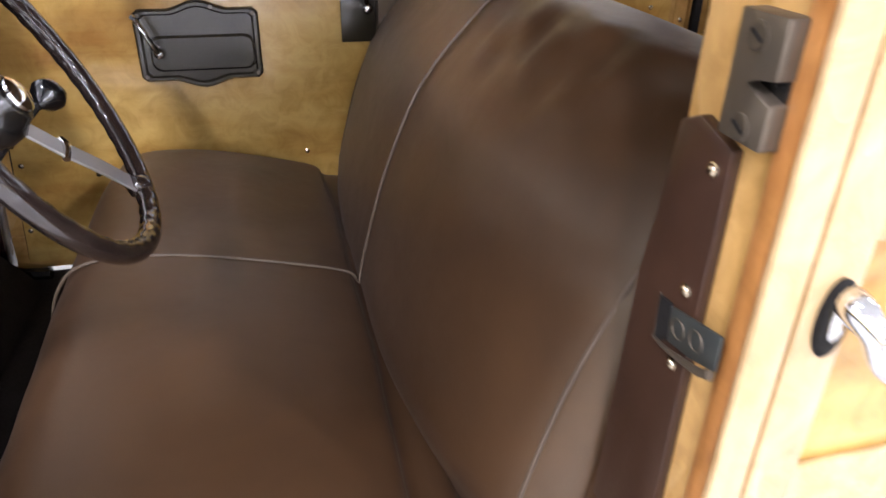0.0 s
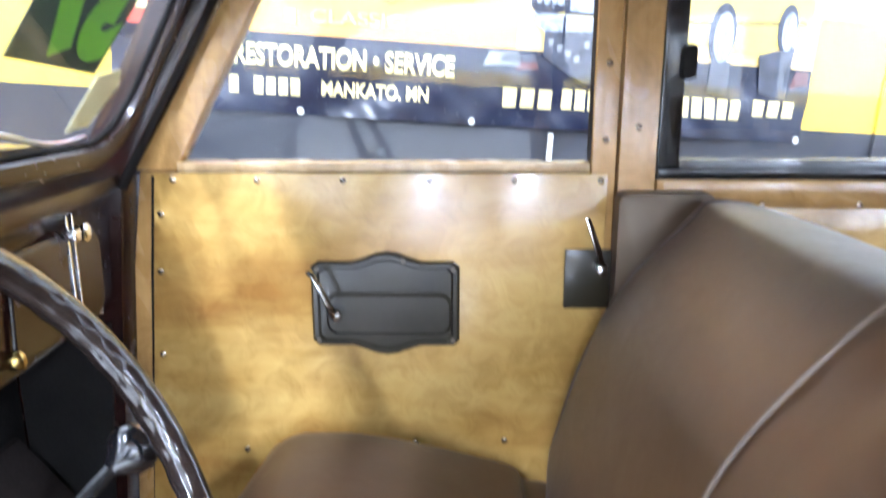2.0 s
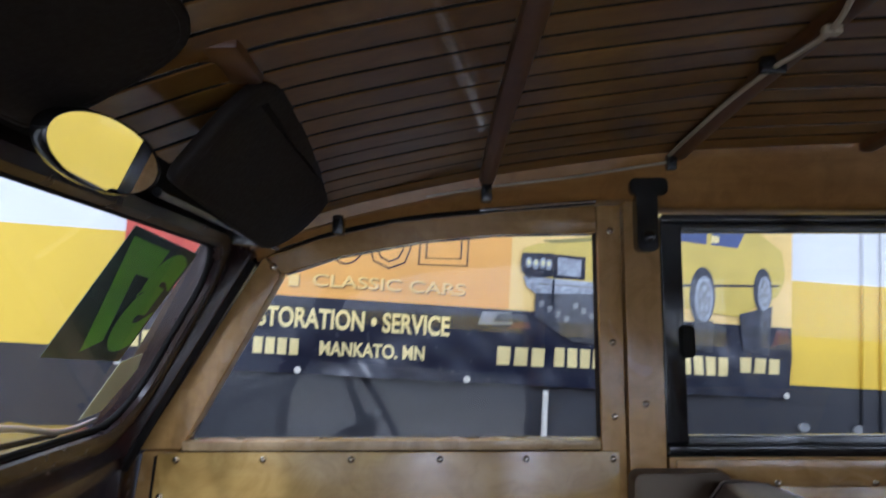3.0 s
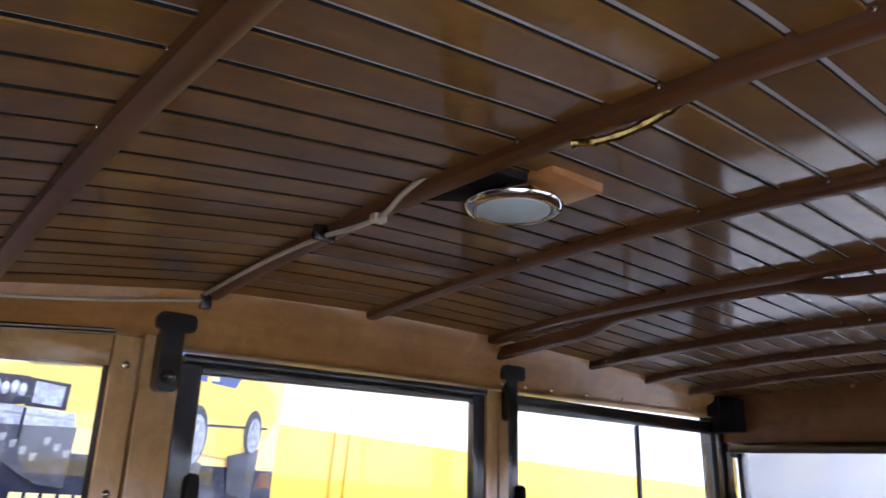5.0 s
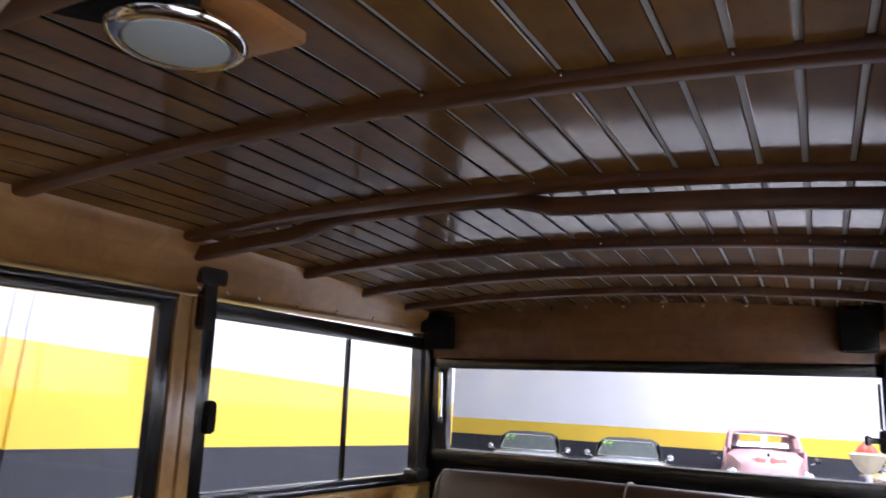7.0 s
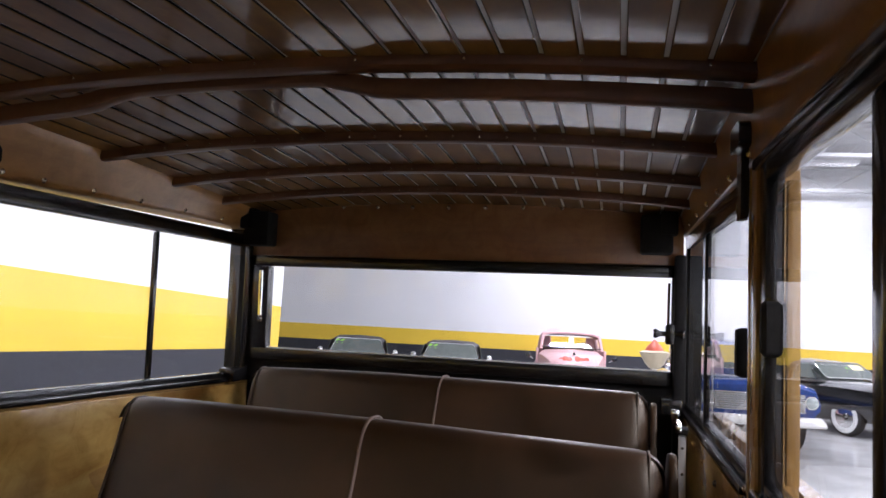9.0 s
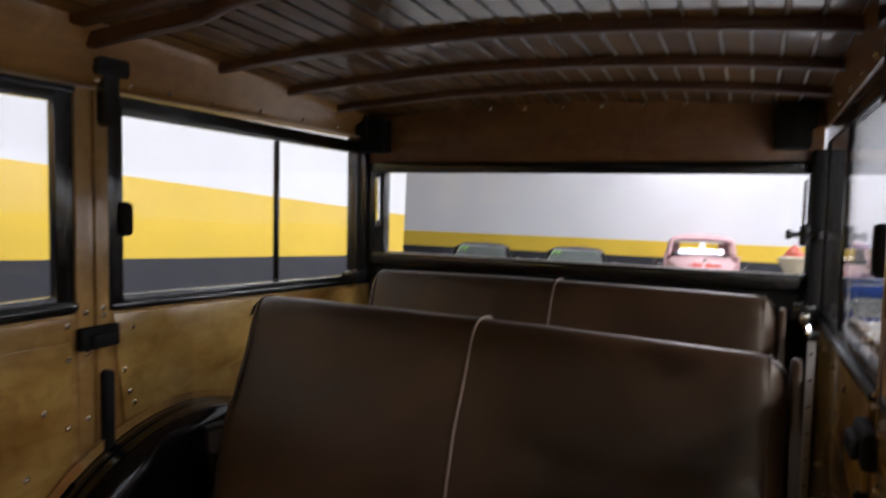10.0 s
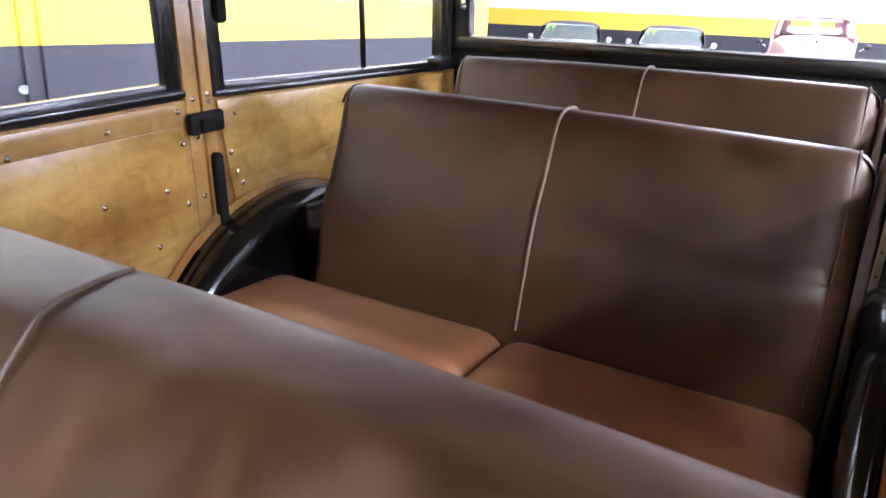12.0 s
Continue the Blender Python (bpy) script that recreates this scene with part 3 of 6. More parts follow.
part("crank", merged(tube(crank_path, [0.0075 - 0.0025 * k / (len(crank_path) - 1) for k in range(len(crank_path))], 10, flat=0.6), moved(spun(((0.013, 0), (0.013, 0.022), (0.010, 0.034), (0.004, 0.038)), 16), axes_pose((-0.500, y0 - 0.016, 0.962), (0, -1, 0))), tube(((-0.536, 0.594, 1.042), (-0.538, 0.586, 1.046), (-0.539, 0.580, 1.047)), [0.005, 0.007, 0.005], 10)), CHROME, plate, "slim chrome window crank")
for px_, pz in ((-0.537, 1.040), (-0.290, 1.040), (-0.290, 0.904), (-0.537, 0.904), (-0.38, 1.056)):
    piece("screw", SCREW_DARK, plate, axes_pose((px_, y0 - 0.016, pz), (0, -1, 0)) @ Matrix.Scale(0.7, 4))

# plate and lever of the door lock
lock = part("lock_plate", box(-0.089, -0.006, y0 - 0.012, y0, 0.966, 1.076, 0.003), PLATE_PAINT, door, "olive-brown metal lock plate")
lever = smooth_path(((-0.030, 0.618, 1.050), (-0.036, 0.606, 1.075), (-0.048, 0.600, 1.108), (-0.060, 0.603, 1.142)))
part("lever", merged(tube(lever, [0.0085 - 0.003 * k / (len(lever) - 1) for k in range(len(lever))], 10, flat=0.6), moved(spun(((0.013, 0), (0.013, 0.022), (0.009, 0.034), (0.003, 0.037)), 16), axes_pose((-0.029, y0 - 0.012, 1.047), (0, -1, 0)))), CHROME, lock, "chrome inside door lever")


# pillars, rear doors, quarter walls: both sides
def side_wall(side):
    s = side
    # pillar between front and rear door
    pillar = thing("pillar", (0.03, s * HALF, 0.43), "varnished maple door pillar with black strap bracket", "pillar", kind="structure")
    if s > 0:
        part("post", bar(1, 0.001, 0.067, 0.43, 1.655, HALF, 0.735), STILE_WOOD, pillar)
        screw(pillar, 0.032, HALF, 1.292, 1)
        part("side_cover", slab(1, rounded(-0.005, 0.16, 0.60, 1.182, 0.015), 0.612, 0.655, 0.004), SEAT_LEATHER, pillar, "dark brown leather-covered pillar panel")
    else:
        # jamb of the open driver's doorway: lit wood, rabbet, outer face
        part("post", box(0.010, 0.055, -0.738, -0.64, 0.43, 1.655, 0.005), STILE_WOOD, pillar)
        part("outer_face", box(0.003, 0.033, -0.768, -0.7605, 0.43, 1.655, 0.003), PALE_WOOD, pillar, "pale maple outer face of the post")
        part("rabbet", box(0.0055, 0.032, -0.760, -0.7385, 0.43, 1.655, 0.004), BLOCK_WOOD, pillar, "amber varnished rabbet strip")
        cover = part("jamb_cover", prism(((-0.716, 0.45), (-0.712, 1.188), (-0.672, 1.200), (-0.650, 1.190), (-0.643, 1.12), (-0.632, 1.06), (-0.618, 0.75), (-0.600, 0.45)), 0.0, 0.0095, 0, 0.002), BROWN_PAINT, pillar, "brown painted metal jamb cover")
        for cy, cz in ((-0.698, 1.170), (-0.697, 1.075), (-0.699, 1.010)):
            piece("screw", SCREW, cover, axes_pose((0.0, cy, cz), (-1, 0, 0), (0, 1, 0)) @ Matrix.Scale(0.95, 4))
        striker = part("striker", prism(((-0.744, 1.199), (-0.744, 1.2275), (-0.728, 1.232), (-0.712, 1.2360), (-0.728, 1.2385), (-0.744, 1.2410), (-0.744, 1.276), (-0.702, 1.276), (-0.702, 1.199)), -0.008, 0.0095, 0, 0.0018), STRIKER_METAL, pillar, "bronzed steel dovetail striker with a wedge notch")
        part("notch_back", box(0.003, 0.0094, -0.7425, -0.710, 1.226, 1.243, 0.0005), BLACK_METAL, striker, "dark back of the notch")
        for cy, cz in ((-0.722, 1.263), (-0.723, 1.209)):
            piece("screw", SCREW_DARK, striker, axes_pose((-0.008, cy, cz), (-1, 0, 0), (0, 1, 0.4)) @ Matrix.Scale(1.35, 4))
            part("screw_slot", moved(box(-0.0062, 0.0062, -0.0011, 0.0011, 0.0, 0.0006), axes_pose((-0.0095, cy, cz), (-1, 0, 0), (0, 1, 0.5))), BLACK_DULL, striker)
        # latch mouth cut through the cover, with a slanting plate in it
        catch = part("latch_catch", prism(((-0.6865, 1.0552), (-0.748, 1.069), (-0.7485, 1.040), (-0.720, 1.031), (-0.690, 1.0255)), -0.003, -0.0004, 0, 0.0008), CATCH_STEEL, pillar, "grey-green steel latch plate with two screw holes")
        part("slot", prism(((-0.6695, 1.0545), (-0.686, 1.0565), (-0.6895, 1.0255), (-0.682, 1.0205), (-0.6725, 1.0185)), -0.0022, -0.0002, 0), BLACK_DULL, catch, "dark recessed slot")
        part("edge_lip", tube(smooth_path(((-0.003, -0.671, 1.0175), (-0.004, -0.690, 1.0195), (-0.005, -0.715, 1.0255), (-0.006, -0.735, 1.0315), (-0.005, -0.748, 1.0375))), [0.0012 + 0.00012 * k for k in range(25)], 8), STRIKER_METAL, catch, "worn folded lip")
        part("mouth_edge", tube(((-0.001, -0.669, 1.056), (-0.001, -0.6705, 1.036), (-0.002, -0.672, 1.018)), 0.0010, 8), STRIKER_METAL, catch)
        for cy, cz in ((-0.7018, 1.0443), (-0.7238, 1.0492)):
            part("hole", moved(spun(((0.0078, 0), (0.0070, 0.0010), (0.0060, 0.0006), (0.001, 0.0004)), 14), axes_pose((-0.0032, cy, cz), (-1, 0, 0))), BLACK_DULL, catch, "dark countersunk screw hole")
            part("hole_rim", tube([(-0.0040, cy + 0.0078 * math.cos(g), cz + 0.0078 * math.sin(g)) for g in (2 * math.pi * k / 16 for k in range(16))], 0.0007, 6, closed=True), STRIKER_METAL, catch)
    out = 0.0 if s > 0 else 0.016
    strap = part("strap", stacked(((rounded(0.006, 0.074, 1.660, 1.692, 0.012), s * (0.640 + out)), (rounded(0.006, 0.074, 1.660, 1.692, 0.012), s * (0.628 + out)))), BLACK_METAL, pillar, "black iron T-shaped strap bracket")
    part("strap_tongue", stacked(((rounded(0.018, 0.056, 1.560, 1.676, 0.012), s * (HALF - 0.001)), (rounded(0.018, 0.056, 1.560, 1.676, 0.012), s * (0.632 + out)))), BLACK_METAL, strap)
    part("knob", moved(spun(((0.010, 0), (0.011, 0.008), (0.007, 0.014), (0.002, 0.016)), 14), axes_pose((0.037, s * (0.632 + out), 1.585), (0, -s, 0))), BLACK_METAL, strap)

    # rear door
    name = "door_2" if s > 0 else "door_3"
    rdoor = thing(name, (0.43, s * HALF, 0.45), "closed rear door with honey plywood panel and black-framed window", "car door", kind="structure")
    lower = [(0.071, 0.45), (0.52, 0.45)] + [(min(x, 0.80), z) for x, z in arc(0.500, 176, 119)] + [(0.80, 1.2), (0.071, 1.2)]
    part("panel_backing", slab(s, lower, HALF, 0.712, 0.0), FRAME_WOOD, rdoor)
    field = [(0.082, 0.47), (0.505, 0.47)] + [(min(x, 0.785), z) for x, z in arc(0.516, 178, 120)] + [(0.785, 1.150), (0.082, 1.150)]
    part("panel", slab(s, field, HALF - 0.005, HALF - 0.0005, 0.0015), DOOR_WOOD, rdoor, "glossy honey plywood door panel")
    part("belt_rail", bar(s, 0.082, 0.785, 1.152, 1.196, HALF - 0.005, HALF - 0.0005, 0.0015), FRAME_WOOD, rdoor)
    part("rear_stile", bar(s, 0.802, 0.839, 0.91, 1.63, HALF, 0.712), STILE_WOOD, rdoor)
    part("arch_trim", slab(s, arc(0.516, 182, 121) + arc(0.496, 121, 182), HALF - 0.012, HALF - 0.004), BLOCK_WOOD, rdoor)
    for sx, sz in ((0.099, 1.175), (0.257, 1.156), (0.429, 1.156), (0.613, 1.167), (0.775, 1.180), (0.726, 1.025), (0.584, 1.029), (0.40, 0.99), (0.22, 0.98), (0.778, 1.115), (0.775, 0.985), (0.62, 0.86), (0.44, 0.72), (0.25, 0.72), (0.69, 0.915)):
        screw(rdoor, sx, s * (HALF - 0.005), sz, s)
    for sx, sz in ((0.820, 1.20), (0.822, 1.12), (0.822, 0.99)):
        screw(rdoor, sx, s * HALF, sz, s)
    win = part("window_frame", merged(bar(s, 0.069, 0.108, 1.198, 1.628, 0.664, 0.686), bar(s, 0.764, 0.801, 1.198, 1.628, 0.664, 0.686), bar(s, 0.1085, 0.7635, 1.598, 1.628, 0.664, 0.686), bar(s, 0.1085, 0.7635, 1.198, 1.236, 0.664, 0.686)), BLACK_METAL, rdoor, "black enamelled sliding window frame")
    part("sill_lip", bar(s, 0.069, 0.801, 1.206, 1.220, 0.653, 0.6635, 0.003), BLACK_METAL, win)
    part("upper_track", bar(s, 0.069, 0.801, 1.616, 1.630, 0.654, 0.6635, 0.003), BLACK_METAL, win)
    pane(win, "pane", ((0.106, 1.234), (0.766, 1.234), (0.766, 1.600), (0.106, 1.600)), s * 0.676)
    if s < 0:
        part("window_stop", bar(s, 0.756, 0.768, 1.237, 1.597, 0.687, 0.702, 0.002), STILE_WOOD, win, "slim upright wooden window stop")
    grip = rounded(0.098, 0.126, 1.372, 1.432, 0.010)
    part("grip", stacked(((grip, s * 0.688), (grip, s * 0.664), (shrunk(grip, 0.003), s * 0.657))), BLACK_DULL, win, "black rubber window grip")
    if s < 0:
        part("centre_bar", bar(s, 0.380, 0.402, 1.236, 1.598, 0.666, 0.684, 0.003), BLACK_METAL, win, "black upright window bar")
        grip2 = rounded(0.752, 0.774, 1.385, 1.452, 0.008)
        part("latch_block", stacked(((grip2, s * 0.685), (grip2, s * 0.664), (shrunk(grip2, 0.005), s * 0.659))), BLACK_DULL, win, "black rubber window latch block")
    # outside of the rear door
    outer = [(0.036, 0.47), (0.47, 0.47)] + [(min(x, 0.84), z) for x, z in arc(0.56, 174, 113)] + [(0.84, 1.20), (0.036, 1.20)]
    part("outer_panel", slab(s, outer, 0.739, 0.755), DOOR_WOOD, rdoor, "honey plywood outer panel")
    part("outer_stile", bar(s, 0.036, 0.078, 0.47, 1.63, 0.7555, 0.768, 0.004), PALE_WOOD, rdoor, "pale maple outer stile")
    part("outer_rail", bar(s, 0.079, 0.42, 0.87, 0.944, 0.7555, 0.764, 0.004), PALE_WOOD, rdoor)
    part("outer_belt", bar(s, 0.079, 0.80, 1.14, 1.20, 0.7555, 0.764, 0.004), PALE_WOOD, rdoor)
    if s < 0:
        oval_base = axes_pose((0.060, -0.768, 1.090), (0, -1, 0))
        handle = part("handle_base", moved(spun(((0.030, 0), (0.031, 0.003), (0.028, 0.005)), 24), oval_base @ Matrix.Diagonal((0.42, 1, 1, 1))), BLACK_DULL, rdoor, "black oval handle gasket")
        part("escutcheon", moved(spun(((0.016, 0.003), (0.0165, 0.006), (0.012, 0.009), (0.005, 0.011)), 24), oval_base @ Matrix.Diagonal((0.36, 1, 1, 1))), CHROME, handle, "polished oval escutcheon")
        lever_line = smooth_path(((0.062, -0.772, 1.108), (0.0625, -0.785, 1.104), (0.066, -0.797, 1.094), (0.072, -0.803, 1.080), (0.086, -0.806, 1.069), (0.112, -0.806, 1.062), (0.165, -0.802, 1.056)))
        part("handle", tube(lever_line, [0.0105 + 0.0015 * math.sin(k * 0.35) for k in range(len(lever_line))], 14, flat=0.8), CHROME, handle, "fluted chrome outside door handle")
        for k in (-1, 0, 1):
            part("flute", tube([p + Vector((0, -0.008, 0.004 * k)) for p in lever_line[9:]], 0.0022, 6), CHROME, handle)

    # rear quarter
    quarter = thing("wall_right" if s > 0 else "wall_left", (1.3, s * HALF, 0.5), "rear quarter wall in honey plywood over a black wheel arch", "side wall", kind="structure")
    q0, q1, bar_x = (0.877, 1.824, 1.408) if s > 0 else (0.861, 1.808, 1.398)  # front and rear jamb, middle bar
    part("post", bar(s, 0.845, q0 - 0.001, 0.925, 1.63, HALF, 0.712), STILE_WOOD, quarter)
    field = [(0.846, 1.198)] + arc(0.505, 111, 30) + [(1.84, 0.70), (1.84, 1.198)]
    part("panel_backing", slab(s, field, HALF + 0.002, 0.712), FRAME_WOOD, quarter)
    field2 = [(0.880, 1.190)] + arc(0.512, 107, 31) + [(1.82, 0.72), (1.82, 1.190)]
    part("panel", slab(s, field2, HALF - 0.005, HALF + 0.0015, 0.0015), DOOR_WOOD, quarter, "glossy honey plywood quarter panel")
    part("arch_trim", slab(s, arc(0.512, 124, 32) + arc(0.487, 32, 124), HALF - 0.010, HALF + 0.002), FRAME_WOOD, quarter, "curved wooden arch trim")
    for sx, sz in ((0.927, 1.155), (1.113, 1.150), (1.30, 1.147), (1.48, 1.145), (1.66, 1.143), (0.918, 1.022), (1.095, 1.050), (1.098, 1.038), (0.905, 1.070), (0.93, 0.995), (1.30, 1.03), (1.50, 0.90)):
        screw(quarter, sx, s * (HALF - 0.005), sz, s)
    for sx, sz in ((0.860, 1.205), (0.862, 1.19), (0.860, 1.02)):
        screw(quarter, sx, s * HALF, sz, s)
    check = rounded(0.850, 0.874, 0.885, 1.080, 0.011)
    part("check_strap", stacked(((check, s * (HALF - 0.001)), (check, s * (HALF - 0.014)), (shrunk(check, 0.003), s * (HALF - 0.017)))), BLACK_DULL, quarter, "black door check strap")
    bracket = part("latch", box(0.795, 0.884, min(s * 0.640, s * 0.659), max(s * 0.640, s * 0.659), 1.128, 1.172, 0.005), BLACK_DULL, quarter, "black door latch across the joint")
    part("latch_tongue", box(0.815, 0.872, min(s * 0.630, s * 0.6405), max(s * 0.630, s * 0.6405), 1.134, 1.160, 0.004), BLACK_DULL, bracket)
    jamb = 0.038 if s > 0 else 0.013
    win = part("window_frame", merged(bar(s, q0, q0 + jamb, 1.190, 1.628, 0.664, 0.684), bar(s, q1, q1 + 0.016, 1.190, 1.628, 0.664, 0.684), bar(s, q0 + jamb + 0.0005, q1 - 0.0005, 1.590, 1.628, 0.664, 0.684), bar(s, q0 + jamb + 0.0005, q1 - 0.0005, 1.190, 1.224, 0.664, 0.684)), BLACK_METAL, quarter, "black enamelled quarter window frame")
    part("sill_lip", bar(s, q0, q1 + 0.016, 1.196, 1.210, 0.652, 0.6635, 0.003), BLACK_METAL, win)
    part("mullion", bar(s, bar_x, bar_x + 0.012, 1.224, 1.590, 0.666, 0.678, 0.002), BLACK_METAL, win)
    pane(win, "pane", ((q0 + jamb - 0.002, 1.222), (bar_x + 0.002, 1.222), (bar_x + 0.002, 1.592), (q0 + jamb - 0.002, 1.592)), s * 0.674)
    pane(win, "pane", ((bar_x + 0.010, 1.222), (q1 + 0.002, 1.222), (q1 + 0.002, 1.592), (bar_x + 0.010, 1.592)), s * 0.674)
    part("edge_trim", bar(s, bar_x + 0.0125, bar_x + 0.021, 1.226, 1.588, 0.683, 0.686, 0.001), SEALANT, win)
    grip = rounded(0.905, 0.934, 1.345, 1.415, 0.010)
    part("grip", stacked(((grip, s * 0.688), (grip, s * 0.662), (shrunk(grip, 0.003), s * 0.655))), BLACK_DULL, win, "black rubber window grip")
    strap2 = part("strap", stacked(((rounded(0.826, 0.900, 1.655, 1.690, 0.010), s * (0.642 + out)), (rounded(0.826, 0.900, 1.655, 1.690, 0.010), s * (0.626 + out)))), BLACK_METAL, quarter, "black iron strap bracket")
    part("strap_tongue", stacked(((rounded(0.850, 0.884, 1.560, 1.672, 0.012), s * 0.659), (rounded(0.850, 0.884, 1.560, 1.672, 0.012), s * (0.636 + out * 0.8)))), BLACK_METAL, strap2)
    part("outer_panel", slab(s, [(0.845, 1.20)] + arc(0.50, 110, 20) + [(1.86, 0.60), (1.86, 1.20)], 0.735, 0.76), PALE_WOOD, quarter)
    # wheel arch: a pressed black tub with a raised bead
    tub = []
    section = [(0.71, 0.496), (0.652, 0.493), (0.642, 0.490), (0.636, 0.493), (0.629, 0.494), (0.622, 0.490)]
    section += [(0.617 - 0.052 * math.sin(radians(9 * k)), 0.434 + 0.054 * math.cos(radians(9 * k))) for k in range(11)]
    section += [(0.563, 0.36), (0.560, 0.22), (0.559, 0.02)]
    inset = 0.0 if s > 0 else 0.035
    for y, r in [(y + inset * (y < 0.66) * (0.66 - y) / 0.1, r) for y, r in section]:
        tub.append([(ARCH[0] + r * math.cos(a), s * y, ARCH[1] + r * math.sin(a)) for a in (radians(-14 + 208 * k / 64) for k in range(65))])
    solo("wheel_arch", loft(tub, closed=False), FENDER_PAINT, (ARCH[0], s * 0.6, 0.45), "glossy black pressed steel inner wheel arch", "wheel arch", kind="structure", angle=75)


side_wall(1)
side_wall(-1)

# the belt line falls a little towards the tail, and the passenger's quarter leans in
def settle(wall, falls, lean):
    for ob in wall.children_recursive:
        if ob.data is SCREW:
            ob.location.y -= lean * max(0.0, (ob.location.x + 0.1) / 0.64) ** 1.5
            continue
        for v in ob.data.vertices:
            back = max(0.0, v.co.x - 0.9)
            if v.co.z > 1.42:
                v.co.z -= falls[1] * back
            else:
                v.co.z -= falls[0] * back * min(1.0, max(0.0, (v.co.z - 0.75) / 0.4))
            v.co.y -= lean * max(0.0, (v.co.x - 1.2) / 0.64) ** 1.5


for wall in [o for o in scene.objects if o.parent is None]:
    if wall.name == "wall_right":
        settle(wall, (0.038, 0.022), 0.04)
    elif wall.name == "wall_left":
        settle(wall, (0.038, 0.0), 0.0)

# front of the cabin: cowl sides, windscreen, header
cowl = thing("wall_front", (-0.95, 0, 0.6), "dark maroon metal cowl and windscreen surround", "cowl", kind="structure")
part("firewall", box(-1.13, -1.11, -0.70, 0.70, 0.40, 1.25, 0.004), BLACK_DULL, cowl)
for s in (1, -1):
    kick = slab(s, ((-1.11, 0.41), (-0.935, 0.41), (-0.93, 0.51), (-0.888, 1.04), (-0.868, 1.22), (-1.11, 1.26)), 0.632, 0.70, 0.004)
    k = part("kick_panel", kick, DASH_PAINT, cowl, "dark maroon metal kick panel")
    part("kick_trim", slab(s, ((-1.10, 0.45), (-0.955, 0.45), (-0.915, 0.94), (-1.10, 0.86)), 0.624, 0.632, 0.003), BLACK_DULL, k, "black lower kick panel lining")
    for kx, kz in ((-0.905, 1.14), (-0.91, 1.05), (-0.925, 0.96)):
        piece("screw", SCREW, k, axes_pose((kx - 0.01, s * 0.632, kz), (0, -s, 0)))
    post = slab(s, ((-0.955, 1.20), (-0.866, 1.20), (-0.655, 1.555), (-0.70, 1.60), (-0.745, 1.58)), 0.615, 0.70, 0.006)
    part("windscreen_post", post, DASH_PAINT, cowl, "glossy maroon windscreen post")
    seal = tube(smooth_path(((-0.872, s * 0.628, 1.19), (-0.80, s * 0.632, 1.32), (-0.665, s * 0.634, 1.545))), 0.012, 10)
    part("door_seal", seal, BLACK_DULL, cowl, "black rubber door seal")
    part("corner_filler", slab(s, ((-0.75, 1.535), (-0.655, 1.535), (-0.60, 1.575), (-0.60, 1.70), (-0.75, 1.66)), 0.706, 0.735), BLACK_DULL, cowl)
    part("foot_bracket", tube(smooth_path(((-0.94, s * 0.64, 0.440), (-0.90, s * 0.625, 0.436), (-0.84, s * 0.62, 0.434))), 0.016, 8), BLACK_METAL, cowl)


def screen_x(z):
    """The raked plane of the windscreen."""
    return -0.870 + (z - 1.25) * 0.55


def screen_outline(z0, z1, w, r, n=6):
    return [(screen_x(z), y, z) for y, z in rounded(-w, w, z0, z1, r, n)]


frame_rings = []
for grow, out in ((0.0, 0.0), (0.0, 0.014), (0.012, 0.020), (0.030, 0.018), (0.042, 0.0)):
    ring = [Vector(p) + Vector((0.876 * out, 0, -0.48 * out)) for p in screen_outline(1.272 - grow, 1.562 + grow * 0.7, 0.585 + grow, 0.085 + grow * 0.6)]
    frame_rings.append(ring)
screen = part("windscreen_frame", loft(frame_rings, caps=False), DASH_PAINT, cowl, "glossy maroon windscreen frame with rounded corners")
part("rubber_seal", tube(screen_outline(1.274, 1.560, 0.583, 0.083), 0.005, 8, closed=True), BLACK_DULL, screen)
glass = bmesh.new()
glass.faces.new([glass.verts.new(p) for p in screen_outline(1.268, 1.566, 0.59, 0.088)])
gl = part("windscreen_glass", glass, GLASS, screen, "clear windscreen glass")
gl.visible_shadow = False
head_rings = []
for k in range(21):
    y = -0.66 + 1.32 * k / 20
    b = 0.02 * (1 - (y / 0.66) ** 2)
    head_rings.append([(-0.745, y, 1.592), (-0.722, y, 1.570), (-0.700, y, 1.578), (-0.640, y, 1.600 + b), (-0.600, y, 1.655 + b), (-0.600, y, 1.690 + b), (-0.74, y, 1.66 + b)])
part("screen_header", loft(head_rings), BLACK_DULL, cowl, "black curved header panel above the windscreen")

# wiper and cowl top outside the glass
part("cowl_top", box(-1.13, -0.915, -0.62, 0.62, 1.228, 1.246, 0.006), DASH_PAINT, cowl, "maroon cowl top")
wiper = thing("windscreen_wiper", (-0.88, 0.19, 1.28), "thin bright windscreen wiper resting low on the glass", "wiper")
part("arm", tube(smooth_path(((-0.862, 0.150, 1.322), (-0.868, 0.30, 1.304), (-0.884, 0.449, 1.278), (-0.884, 0.552, 1.281))), 0.0042, 8), BRUSHED, wiper, "bright wiper arm")
part("blade", tube(((-0.880, 0.05, 1.290), (-0.886, 0.30, 1.280), (-0.886, 0.44, 1.275)), 0.004, 6), BLACK_DULL, wiper)
part("pivot", moved(spun(((0.018, 0), (0.019, 0.010), (0.012, 0.018), (0.003, 0.020)), 16), axes_pose((-0.872, 0.186, 1.292), (0.6, 0, 0.8), (0, 1, 0))), CHROME, wiper, "domed wiper pivot")

